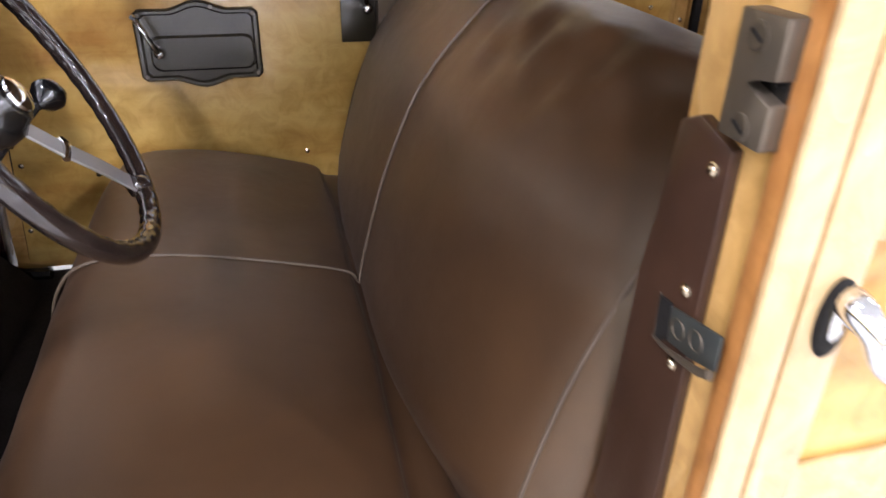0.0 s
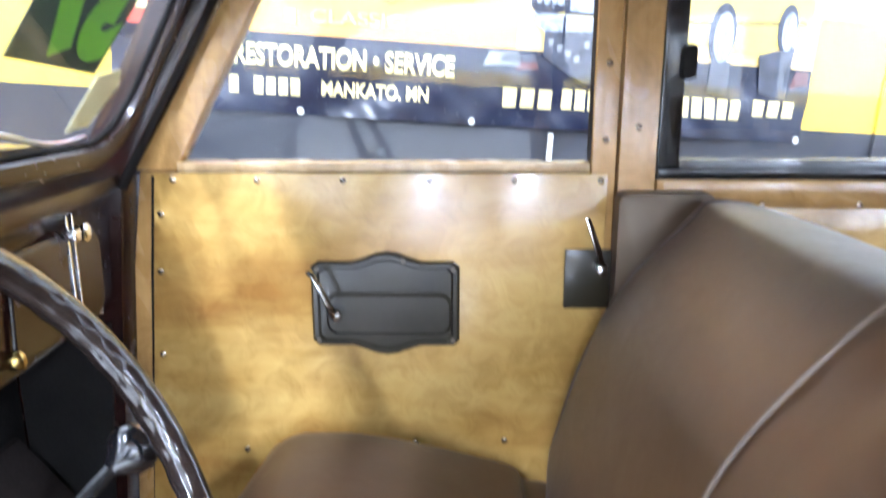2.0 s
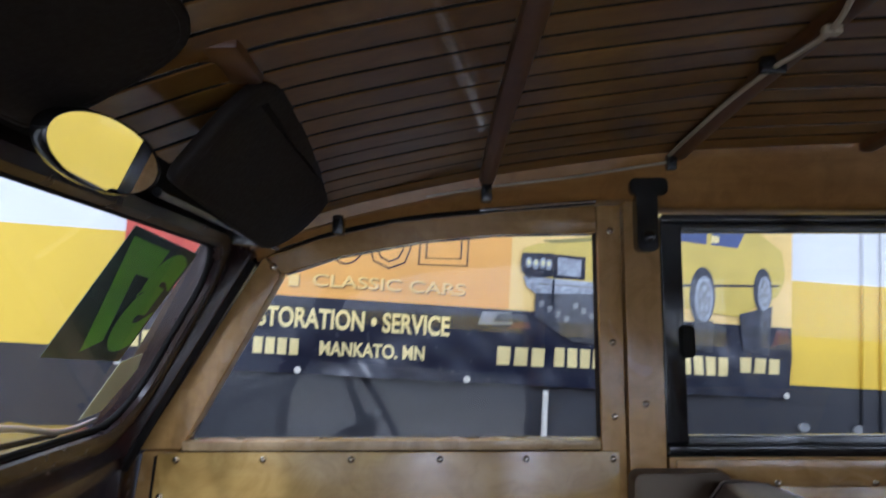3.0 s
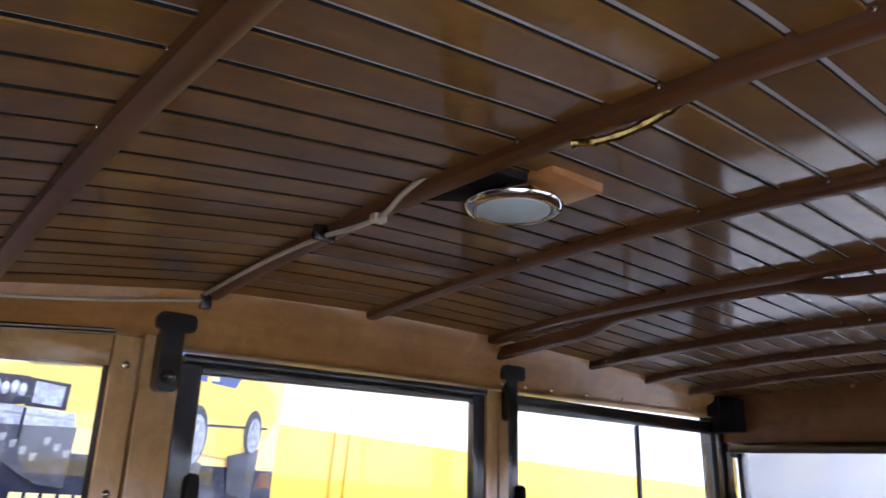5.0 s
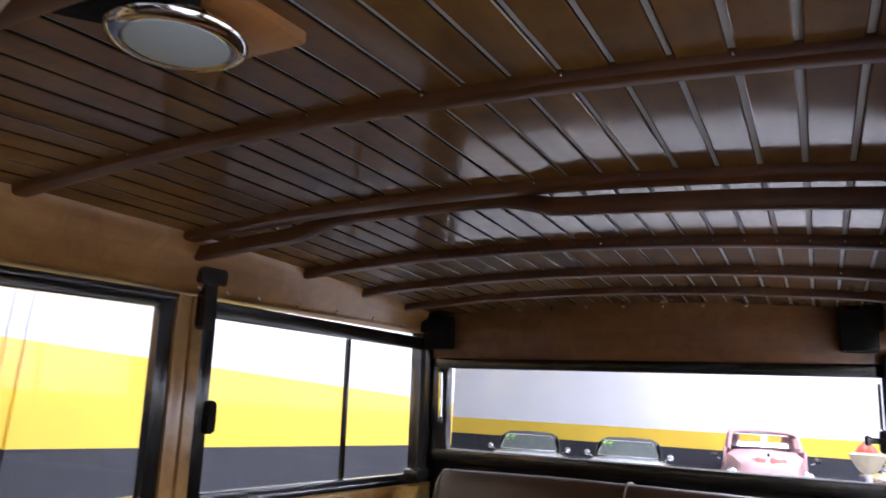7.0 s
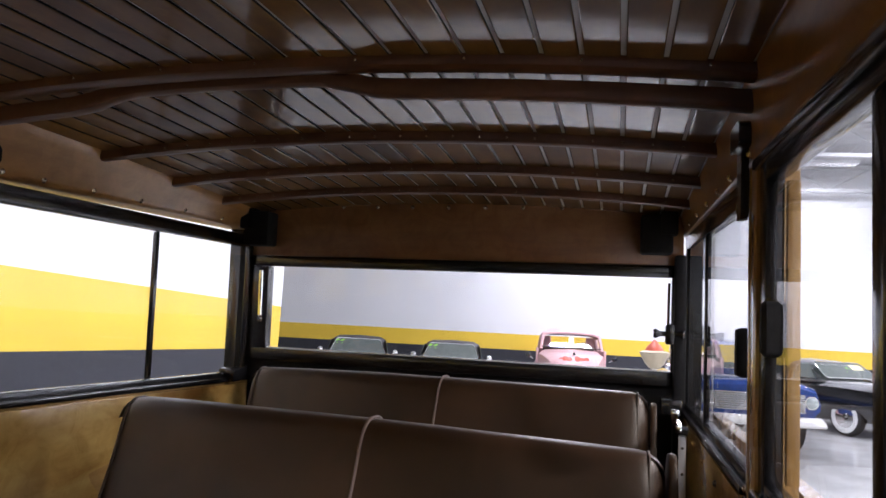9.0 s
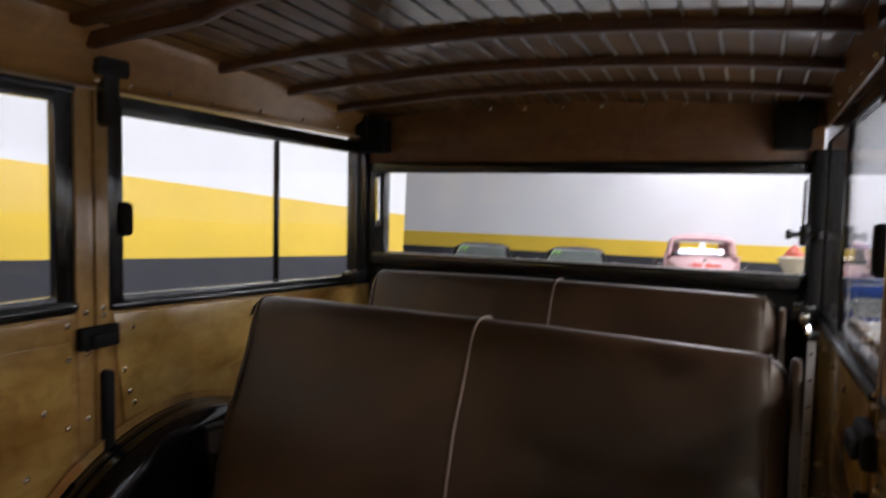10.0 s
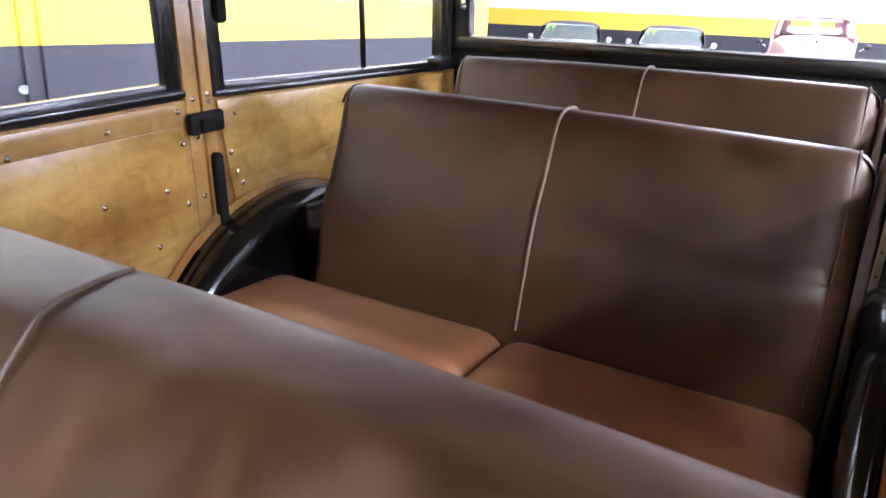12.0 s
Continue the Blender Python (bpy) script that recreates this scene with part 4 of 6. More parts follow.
# dashboard
dash = thing("dashboard", (-0.86, 0, 1.1), "glossy dark maroon metal dashboard with rolled top edge", "dashboard")
prof = ((-0.925, 1.262), (-0.900, 1.258), (-0.868, 1.248), (-0.845, 1.232), (-0.832, 1.214), (-0.834, 1.196), (-0.848, 1.180), (-0.862, 1.160), (-0.868, 1.10), (-0.872, 1.00), (-0.885, 0.975), (-0.90, 0.97), (-1.10, 0.97), (-1.10, 1.262))
dash_rings = []
for k in range(25):
    y = -0.63 + 1.26 * k / 24
    back = -0.035 * (abs(y) / 0.63) ** 3
    dash_rings.append([(x + back * (x > -1.0), y, z) for x, z in prof])
part("shell", loft(dash_rings), DASH_PAINT, dash)
lid_line = rounded(0.14, 0.52, 1.000, 1.150, 0.035)
lid = part("glove_box_lid", loft([[(-0.871 + d, y, z) for y, z in (lid_line if g == 0 else [(0.33 + (y - 0.33) * (1 - g / 0.19), 1.075 + (z - 1.075) * (1 - g / 0.075)) for y, z in lid_line])] for d, g in ((-0.004, 0), (0.006, 0), (0.010, 0.006), (0.010, 0.012))]), DASH_PAINT, dash, "maroon glove box lid")
for dy in (0.0, 0.016):
    part("chrome_strip", box(-0.862, -0.858, 0.423 + dy - 0.002, 0.423 + dy + 0.002, 0.985, 1.176, 0.001), CHROME, lid, "slim upright chrome strip")
part("knob", moved(spun(((0.006, 0), (0.006, 0.012), (0.016, 0.016), (0.017, 0.026), (0.010, 0.030)), 16), axes_pose((-0.864, 0.448, 1.148), (1, 0, 0), (0, 1, 0)) @ Matrix.Scale(0.8, 4)), CHROME, lid, "chrome glove box knob")
part("catch", box(-0.862, -0.842, 0.412, 0.432, 1.140, 1.158, 0.004), CHROME, lid)
pull = part("pull_rod", tube(((-0.858, 0.272, 1.116), (-0.856, 0.262, 1.030)), 0.0035, 8), BLACK_METAL, dash)
part("pull_knob", moved(spun(((0.004, -0.014), (0.009, -0.011), (0.013, -0.004), (0.013, 0.004), (0.009, 0.011), (0.003, 0.013)), 16), axes_pose((-0.852, 0.254, 1.020), (0.2, 0, -1), (0, 1, 0))), BRASS, pull, "brass pull knob")

# tail end
tail = thing("wall_rear", (1.85, 0, 0.5), "black tailgate with wooden header board and wide rear window", "tailgate", kind="structure")
part("gate_panel", box(1.850, 1.885, -0.665, 0.665, 0.45, 1.222, 0.004), BLACK_DULL, tail, "black lower tailgate")
part("header_board", box(1.842, 1.872, -0.66, 0.66, 1.548, 1.762, 0.004), BOARD_WOOD, tail, "reddish brown wooden header board")
rear = part("rear_window_frame", merged(box(1.838, 1.876, -0.665, 0.665, 1.223, 1.262, 0.004), box(1.838, 1.876, -0.665, 0.665, 1.515, 1.5475, 0.004), box(1.838, 1.876, 0.568, 0.665, 1.2625, 1.5145, 0.004), box(1.838, 1.876, -0.665, -0.630, 1.2625, 1.5145, 0.004)), BLACK_METAL, tail, "black rear window frame")
pn = part("pane", box(1.856, 1.861, -0.632, 0.570, 1.260, 1.517), GLASS, rear, "clear rear window glass")
pn.visible_shadow = False
part("glass_edge", box(1.834, 1.838, -0.62, 0.56, 1.2625, 1.266), SEALANT, rear, "pale glass edge strip")
for s in (1, -1):
    part("corner_post", box(1.842, 1.880, min(s * 0.666, s * 0.71), max(s * 0.666, s * 0.71), 0.5, 1.70, 0.004), BLACK_METAL, tail)
    part("corner_bracket", merged(box(1.775, 1.842, min(s * 0.545, s * 0.628), max(s * 0.545, s * 0.628), 1.575, 1.680, 0.008), box(1.770, 1.82, min(s * 0.595, s * 0.640), max(s * 0.595, s * 0.640), 1.625, 1.69, 0.006)), BLACK_DULL, tail, "black corner bracket")
    part("post_lining", box(1.826 if s > 0 else 1.800, 1.8415, min(s * 0.635, s * 0.6655), max(s * 0.635, s * 0.6655), 0.80, 1.575, 0.006), BLACK_DULL, tail)
    part("sill_block", box(1.72, 1.80, min(s * 0.60, s * 0.652), max(s * 0.60, s * 0.652), 1.165, 1.205, 0.006), BLACK_METAL, tail)
for k in range(11):
    y = -0.55 + 0.11 * k
    piece("screw", SCREW, tail, axes_pose((1.842, y, 1.703), (-1, 0, 0), (0, 1, 0)))
part("support_rod", tube(((1.832, 0.590, 1.50), (1.828, 0.586, 1.36)), 0.006, 8), CHROME, tail, "bright window support rod")
part("support_joint", moved(spun(((0.010, 0), (0.012, 0.008), (0.006, 0.014)), 12), axes_pose((1.832, 0.585, 1.352), (-1, 0, 0), (0, 1, 0))), CHROME, tail)
part("support_rod", tube(((1.832, -0.622, 1.50), (1.826, -0.621, 1.43), (1.820, -0.620, 1.38)), 0.004, 8), CHROME, tail)
part("wing_nut", merged(moved(spun(((0.010, -0.040), (0.013, -0.034), (0.007, -0.024), (0.007, 0.024), (0.013, 0.034), (0.010, 0.040)), 12), axes_pose((1.795, -0.622, 1.366), (0, 1, 0))), box(1.780, 1.815, -0.636, -0.612, 1.338, 1.392, 0.006)), BLACK_METAL, tail, "black window clamp with wing nut")
catch_bm = merged(box(1.382, 1.402, -0.618, -0.602, 1.206, 1.228, 0.004), tube(((1.385, -0.612, 1.206), (1.380, -0.618, 1.192), (1.380, -0.622, 1.184)), 0.007, 10))
part("gate_latch", catch_bm, CHROME, tail, "chrome tailgate latch")
strip = part("check_strip", box(1.380, 1.390, -0.632, -0.617, 0.80, 1.178, 0.003), SEALANT, tail, "pale upright metal strip with small screws")
for k in range(7):
    piece("screw", SCREW_DARK, strip, axes_pose((1.380, -0.6245, 0.84 + 0.052 * k), (-1, 0, 0), (0, 1, 0)) @ Matrix.Scale(0.45, 4))
part("strip_cap", box(1.374, 1.396, -0.636, -0.612, 1.1785, 1.196, 0.004), BLACK_METAL, tail)

# ---- seats ----
def cushioned(profile, ys, shape, amp=0.004, seed=0.0):
    """Upholstery: a closed profile (x, z) carried across the car; shape(x, z, y) bends it."""
    rings = []
    for y in ys:
        ring = []
        for x, z in profile:
            px_, pz = shape(x, z, y)
            n = noise.noise(Vector((px_ * 5 + seed, y * 4, pz * 5))) * amp + noise.noise(Vector((px_ * 16, y * 11 + seed, pz * 16))) * amp * 0.3
            ring.append((px_ - n, y, pz + n * 0.6))
        rings.append(ring)
    return loft(rings)


def dense(points, per=5):
    """A closed profile rounded through its points."""
    p = [Vector((x, 0, z)) for x, z in points]
    n, out = len(p), []
    for i in range(n):
        a, b, c, d = p[i - 1], p[i], p[(i + 1) % n], p[(i + 2) % n]
        for k in range(per):
            t = k / per
            q = 0.5 * (2 * b + (c - a) * t + (2 * a - 5 * b + 4 * c - d) * t * t + (3 * b - a - 3 * c + d) * t ** 3)
            out.append((q.x, q.z))
    return out


def spread(y0, y1, n, ends=0.03):
    """Stations across the seat, closer together at the ends."""
    mid = [y0 + ends + (y1 - y0 - 2 * ends) * k / (n - 1) for k in range(n)]
    return [y0, y0 + ends * 0.12, y0 + ends * 0.35, y0 + ends * 0.65] + mid + [y1 - ends * 0.65, y1 - ends * 0.35, y1 - ends * 0.12, y1]


def end_pull(y, y0, y1, ends=0.03, amount=0.03):
    """How far the profile shrinks at the rounded ends."""
    d = min(y - y0, y1 - y)
    if d >= ends:
        return 0.0
    t = 1 - d / ends
    return amount * (1 - math.sqrt(max(0.0, 1 - t * t)))


# front bench
bench = thing("front_bench_seat", (-0.3, 0, 0.41), "wide dark brown leather front bench with light brown piping", "bench seat", "rows of bench seats")
back_profile = ((-0.150, 0.66), (-0.156, 0.71), (-0.145, 0.76), (-0.110, 0.885), (-0.062, 1.005), (-0.020, 1.070), (0.040, 1.135), (0.085, 1.174), (0.112, 1.187), (0.160, 1.188), (0.205, 1.182), (0.228, 1.160), (0.236, 1.08), (0.240, 0.80), (0.240, 0.48), (-0.10, 0.48))


def back_shape(x, z, y, y0=-0.61, y1=0.61):
    q = end_pull(y, y0, y1, 0.05, 0.05)
    edge = (abs(y) / 0.61) ** 3
    x2 = x + (0.105 if y < 0 else 0.05) * edge * (x < 0.13) * min(1.0, max(0.0, (0.16 - x) / 0.1))
    # slack folds below the top edge on the driver's half
    slack = max(0.0, 1 - ((z - 1.145) / 0.055) ** 2) * max(0.0, 1 - ((y + 0.28) / 0.30) ** 2) * (x < 0.12)
    fold = 0.0045 * slack * (math.sin(y * 47 + (z - 1.1) * 30) + 0.5 * math.sin(y * 83 - (z - 1.1) * 55))
    return x2 + (q if x < 0.1 else -q * 0.3) - fold, z - q * (z > 1.1) - 0.012 * edge * (z > 1.0) + fold * 0.6


part("backrest", cushioned(dense(back_profile), spread(-0.61, 0.61, 64, 0.05), back_shape, 0.0035, 3.1), SEAT_LEATHER, bench, "soft dark brown leather backrest", 60)
cushion_profile = ((-0.10, 0.68), (-0.158, 0.703), (-0.195, 0.734), (-0.40, 0.784), (-0.52, 0.796), (-0.585, 0.788), (-0.620, 0.757), (-0.642, 0.70), (-0.656, 0.60), (-0.660, 0.55), (-0.10, 0.55))


def cushion_shape(x, z, y, y0=-0.61, y1=0.615):
    q = end_pull(y, y0, y1, 0.06, 0.045)
    return x + (q if x < -0.5 else 0), z - q * (z > 0.6) - 0.045 * (abs(y) / 0.6) ** 2 * (z > 0.62)


part("cushion", cushioned(dense(cushion_profile), spread(-0.61, 0.615, 44, 0.06), cushion_shape, 0.006, 8.7), SEAT_LEATHER, bench, "plump dark brown leather seat cushion", 60)
part("base", box(-0.64, 0.22, -0.60, 0.60, 0.413, 0.549, 0.006), BROWN_PAINT, bench)


def seam(profile, y, shape, lift, i0, i1, r=0.0026, slant=0.0):
    pts, y_start, count = [], y, i1 - i0
    for k, (x, z) in enumerate(profile[i0:i1 + 1]):
        y = y_start + slant * k / count
        px_, pz = shape(x, z, y)
        pts.append((px_, y, pz))
    out = []
    line = smooth_path(pts, 6)
    for i, p in enumerate(line):
        t = (line[min(i + 1, len(line) - 1)] - line[max(i - 1, 0)]).normalized()
        nrm = Vector((-t.z, 0, t.x))
        out.append(p + nrm * lift)
    return tube(out, r, 8)


part("back_piping", seam(back_profile, -0.042, back_shape, 0.0025, 1, 10, slant=0.075), FRONT_PIPING, bench, "light brown piping")
part("cushion_piping", seam(cushion_profile, -0.03, cushion_shape, -0.0025, 1, 9), FRONT_PIPING, bench, "light brown piping")
for y in (-0.575, 0.575):
    part("edge_piping", seam(back_profile, y, back_shape, 0.0012, 1, 10, 0.0026), FRONT_PIPING, bench, "light brown edge piping")
part("front_piping", tube([(cushion_shape(-0.656, 0.6, y)[0] - 0.004, y, 0.60) for y in (-0.58, -0.4, -0.2, 0, 0.2, 0.4, 0.58)], 0.0036, 8), PIPING, bench)
part("side_bolster", merged(cushioned(dense(((0.05, 0.56), (-0.005, 0.74), (0.050, 0.95), (0.088, 1.06), (0.135, 1.12), (0.16, 1.0), (0.18, 0.56))), [-0.632, -0.630, -0.622, -0.612], lambda x, z, y: (x, z), 0.002)), SEAT_LEATHER, bench, "leather side of the backrest", 60)


def rear_bench(name, x, y0, y1, top, seat_z, piping_y, depth, label, split_y=None, with_cushion=True, sink=0.0):
    b = thing(name, (x, (y0 + y1) / 2, 0.41), label, "bench seat", "rows of bench seats")
    prof = ((x - 0.035, seat_z - 0.06), (x - 0.030, seat_z + 0.03), (x + 0.020, seat_z + 0.22), (x + 0.065, top - 0.10), (x + 0.090, top - 0.030), (x + 0.108, top - 0.006), (x + 0.130, top), (x + 0.165, top - 0.006), (x + 0.188, top - 0.035), (x + 0.195, top - 0.15), (x + 0.195, 0.50), (x + 0.0, 0.50))

    def shape(px_, pz, y):
        q = end_pull(y, y0, y1, 0.045, 0.04)
        mid = (2 * (y - y0) / (y1 - y0) - 1)
        return px_ + (q if px_ < x + 0.12 else -q * 0.3), pz - q * (pz > top - 0.2) - (0.006 * mid * mid + sink * (1 - mid) / 2) * (pz > top - 0.2)
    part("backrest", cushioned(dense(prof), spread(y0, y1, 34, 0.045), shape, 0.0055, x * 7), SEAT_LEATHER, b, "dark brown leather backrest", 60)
    part("back_piping", seam(prof, piping_y + 0.018, shape, 0.0025, 1, 8, 0.0032, -0.018), PIPING, b, "beige piping")
    for y in (y0 + 0.028, y1 - 0.028):
        part("edge_piping", seam(prof, y, shape, 0.0008, 1, 8, 0.0026), SEAT_LEATHER, b)
    if with_cushion:
        top_z = seat_z + 0.014
        cush = ((x - 0.0, seat_z - 0.07), (x - 0.03, top_z - 0.006), (x - 0.12, top_z + 0.016), (x - depth + 0.10, top_z + 0.024), (x - depth + 0.03, top_z + 0.004), (x - depth, top_z - 0.04), (x - depth - 0.008, seat_z - 0.13), (x - depth, seat_z - 0.17), (x, seat_z - 0.17))
        for a, c in ((y0 - 0.0, split_y - 0.002), (split_y + 0.002, y1 + 0.095)) if split_y is not None else ((y0, y1),):
            def cshape(px_, pz, y, a=a, c=c):
                q = end_pull(y, a, c, 0.05, 0.04)
                return px_ + (q if px_ < x - depth + 0.1 else 0), pz - q * (pz > seat_z - 0.1)
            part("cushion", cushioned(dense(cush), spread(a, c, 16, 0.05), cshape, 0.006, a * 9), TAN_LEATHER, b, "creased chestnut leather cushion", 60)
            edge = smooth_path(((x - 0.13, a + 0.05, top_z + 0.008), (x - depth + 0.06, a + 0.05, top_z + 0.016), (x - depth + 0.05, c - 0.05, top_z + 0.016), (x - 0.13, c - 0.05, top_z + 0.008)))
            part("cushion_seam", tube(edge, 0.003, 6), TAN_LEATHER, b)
        part("base", box(x - depth + 0.03, x + 0.18, y0 + 0.02, y1 - 0.02, 0.405, seat_z - 0.172, 0.006), BLACK_DULL, b)
    else:
        part("base", box(x - 0.02, x + 0.18, y0 + 0.02, y1 - 0.02, 0.405, 0.53, 0.006), BLACK_DULL, b)
    # side board of the backrest, seen past its driver's end
    part("side_board", prism([(px_ + 0.020, pz - 0.030 * (pz > seat_z)) for px_, pz in prof[1:10]] + [(x + 0.19, 0.45), (x + 0.02, 0.45)], y0 - 0.018, y0 - 0.003, 1, 0.005), SEAT_LEATHER, b, "leather-covered seat side board")
    return b


rear_bench("middle_bench_seat", 0.955, -0.575, 0.465, 1.224, 0.785, -0.066, 0.46, "dark brown leather middle bench with chestnut cushions", -0.03, sink=0.022)
rear_bench("rear_bench_seat", 1.54, -0.570, 0.508, 1.229, 0.775, -0.055, 0.40, "dark brown leather rear bench below the rear window", None)

# ---- steering wheel ----
HUB, HUB_N = Vector((-0.522, -0.280, 1.133)), Vector((0.8814, 0.0410, 0.4707))
HUB_U = Vector((-0.0465, 0.9989, 0.0))
HUB_W = HUB_N.cross(HUB_U)


def on_wheel(angle, r, h=0.0):
    return HUB + r * (math.cos(angle) * HUB_U + math.sin(angle) * HUB_W) + h * HUB_N


steering = thing("steering_wheel", tuple(HUB), "dark brown bakelite steering wheel with bright ribbed spokes", "steering wheel")
rings, n_rim = [], 180
for k in range(n_rim + 1):
    a = 2 * math.pi * k / n_rim
    c = on_wheel(a, 0.195)
    out = math.cos(a) * HUB_U + math.sin(a) * HUB_W
    ring = []
    for j in range(14):
        b = 2 * math.pi * j / 14
        r = 0.0135
        if math.cos(b) < 0.1:
            r -= 0.0013 * (0.5 + 0.5 * math.cos(a * 44))
        ring.append(c + r * (math.cos(b) * out + 0.92 * math.sin(b) * HUB_N))
    rings.append(ring)
rim_bm = loft(rings, caps=False)
bmesh.ops.remove_doubles(rim_bm, verts=rim_bm.verts, dist=1e-5)
part("rim", rim_bm, WHEEL_PLASTIC, steering, "glossy dark rim with finger grips", 60)
for a in (-1.118, -1.118 + 2.0944, -1.118 + 4.1888):
    side_v = -math.sin(a) * HUB_U + math.cos(a) * HUB_W
    rods = []
    for k in range(-2, 3):
        rods.append(tube([on_wheel(a, r, h) + side_v * 0.0052 * k for r, h in ((0.030, -0.035), (0.08, -0.026), (0.13, -0.014), (0.186, -0.003))], 0.0026, 8))
    spoke = part("spoke", merged(*rods), BRUSHED, steering, "bright ribbed metal spoke")
    part("spoke_band", tube([on_wheel(a, 0.085, -0.025) + side_v * t * 0.017 + HUB_N * 0.004 * (1 - t * t) for t in (-1, -0.5, 0, 0.5, 1)], 0.0045, 8), CHROME, spoke)
    part("spoke_socket", tube([on_wheel(a, 0.176, -0.005), on_wheel(a, 0.186, -0.003), on_wheel(a, 0.194, 0.0)], [0.010, 0.0155, 0.0145], 12), WHEEL_PLASTIC, spoke)
part("hub", moved(spun(((0.036, -0.06), (0.040, -0.045), (0.038, -0.030), (0.030, -0.020), (0.026, -0.012), (0.010, -0.008)), 24), axes_pose(tuple(HUB), HUB_N, HUB_U)), BLACK_METAL, steering, "black hub")
part("horn_button", moved(spun(((0.020, -0.012), (0.020, -0.006), (0.014, -0.002), (0.003, 0.0)), 20), axes_pose(tuple(HUB), HUB_N, HUB_U)), CHROME, steering, "chrome horn button")
part("column", tube((HUB - HUB_N * 0.055, HUB - HUB_N * 0.40), 0.024, 16), BLACK_METAL, steering, "black steering column")

gear = thing("gear_lever", (-0.572, -0.028, 1.048), "black knobbed gear lever on a dark rod", "gear lever")
knob_m = axes_pose((-0.577, -0.054, 1.053), Vector((0.40, 0.86, 0.30)))
part("knob", moved(spun(((0.006, -0.004), (0.010, 0.002), (0.020, 0.012), (0.024, 0.022), (0.021, 0.032), (0.012, 0.038), (0.003, 0.040)), 20), knob_m), FENDER_PAINT, gear, "round glossy black knob", 60)
part("rod", tube(smooth_path(((-0.577, -0.054, 1.053), (-0.602, -0.112, 1.028), (-0.634, -0.20, 0.995), (-0.656, -0.272, 1.02), (-0.66, -0.288, 1.055))), 0.006, 10), BLACK_METAL, gear)

# ---- mirror and visors ----
mirror = thing("rear_view_mirror", (-0.60, -0.052, 1.567), "oval rear-view mirror in a black shell on the header", "mirror")
MIRROR_N = Vector((0.955, -0.17, -0.24)).normalized()
mm = axes_pose((-0.60, -0.052, 1.567), MIRROR_N, (0, 1, 0.0))
oval = Matrix.Diagonal((0.71, 0.285, 1, 1))
part("shell", moved(spun(((0.02, -0.028), (0.07, -0.022), (0.100, -0.010), (0.104, 0.0), (0.100, 0.004), (0.096, 0.002)), 36), mm @ oval), BLACK_METAL, mirror, "black mirror shell", 60)
face = bmesh.new()
face.faces.new([face.verts.new((0.0965 * math.cos(2 * math.pi * k / 36), 0.0965 * math.sin(2 * math.pi * k / 36), 0.0021)) for k in range(36)])
part("mirror_glass", moved(face, mm @ oval), MIRROR, mirror, "silvered mirror glass")
part("stem", tube(smooth_path((tuple(mm @ Vector((0, 0, -0.026))), (-0.645, -0.040, 1.575), (-0.655, -0.02, 1.62))), 0.008, 10), BLACK_METAL, mirror)


def visor(corners, a, b, label, bracket_y):
    """A padded board folded up: rounded corners (across, up the slope) on the slope from a to b (x, z)."""
    a, b = Vector((a[0], 0, a[1])), Vector((b[0], 0, b[1]))
    d = (b - a).normalized()
    nrm = Vector((d.z, 0, -d.x))
    line = []
    n = len(corners)
    for i, (y, w, r) in enumerate(corners):
        here = Vector((y, w))
        before, after = Vector(corners[i - 1][:2]), Vector(corners[(i + 1) % n][:2])
        p0, p1 = here + (before - here).normalized() * r, here + (after - here).normalized() * r
        for k in range(7):
            t = k / 6
            line.append(p0 * (1 - t) ** 2 + here * 2 * t * (1 - t) + p1 * t * t)
    mid = sum(line, Vector((0, 0))) / len(line)
    rings = []
    for h, grow in ((-0.006, -0.006), (-0.006, -0.001), (-0.003, 0.001), (0.003, 0.001), (0.006, -0.001), (0.0075, -0.006), (0.008, -0.03)):
        ring = []
        for q in line:
            out = q - mid
            q = q + out.normalized() * grow
            ring.append(a + d * q.y + nrm * h + Vector((0, q.x, 0)))
        rings.append(ring)
    ys = [q.x for q in line]
    v = thing("sun_visor", tuple(a + Vector((0, mid.x, 0))), label, "sun visor", "sun visors")
    part("board", loft(rings), VISOR_CLOTH, v, "dark brown padded vinyl board", 50)
    stitch = [a + d * q.y + nrm * 0.0068 + Vector((0, q.x, 0)) for q in [p + (mid - p).normalized() * 0.012 for p in line]]
    part("edge_seam", tube(stitch, 0.0012, 6, closed=True), VISOR_CLOTH, v)
    part("rod", tube((a - nrm * 0.006 + d * 0.006 + Vector((0, min(ys) + 0.02, 0)), a - nrm * 0.006 + d * 0.006 + Vector((0, max(ys) - 0.02, 0))), 0.005, 8), BLACK_METAL, v)
    part("bracket", box(a.x - 0.030, a.x + 0.004, bracket_y - 0.014, bracket_y + 0.014, a.z - 0.004, a.z + 0.03, 0.004), BLACK_METAL, v)
    return v


visor(((0.030, 0.022, 0.02), (0.470, -0.004, 0.06), (0.555, 0.050, 0.04), (0.572, 0.118, 0.035), (0.500, 0.160, 0.05), (0.055, 0.160, 0.03), (0.028, 0.120, 0.03)), (-0.598, 1.548), (-0.493, 1.676), "dark brown vinyl sun visor folded up on the passenger side", 0.40)
visor(((-0.055, -0.055, 0.03), (-0.080, 0.100, 0.06), (-0.500, 0.106, 0.05), (-0.520, -0.055, 0.04)), (-0.605, 1.610), (-0.450, 1.682), "dark brown vinyl sun visor folded up on the driver side", -0.40)
solo("header_block", box(-0.60, -0.50, -0.05, 0.04, 1.655, 1.690, 0.005), RIB_WOOD, (-0.55, 0, 1.655), "reddish wooden block between the sun visors", "wood block")

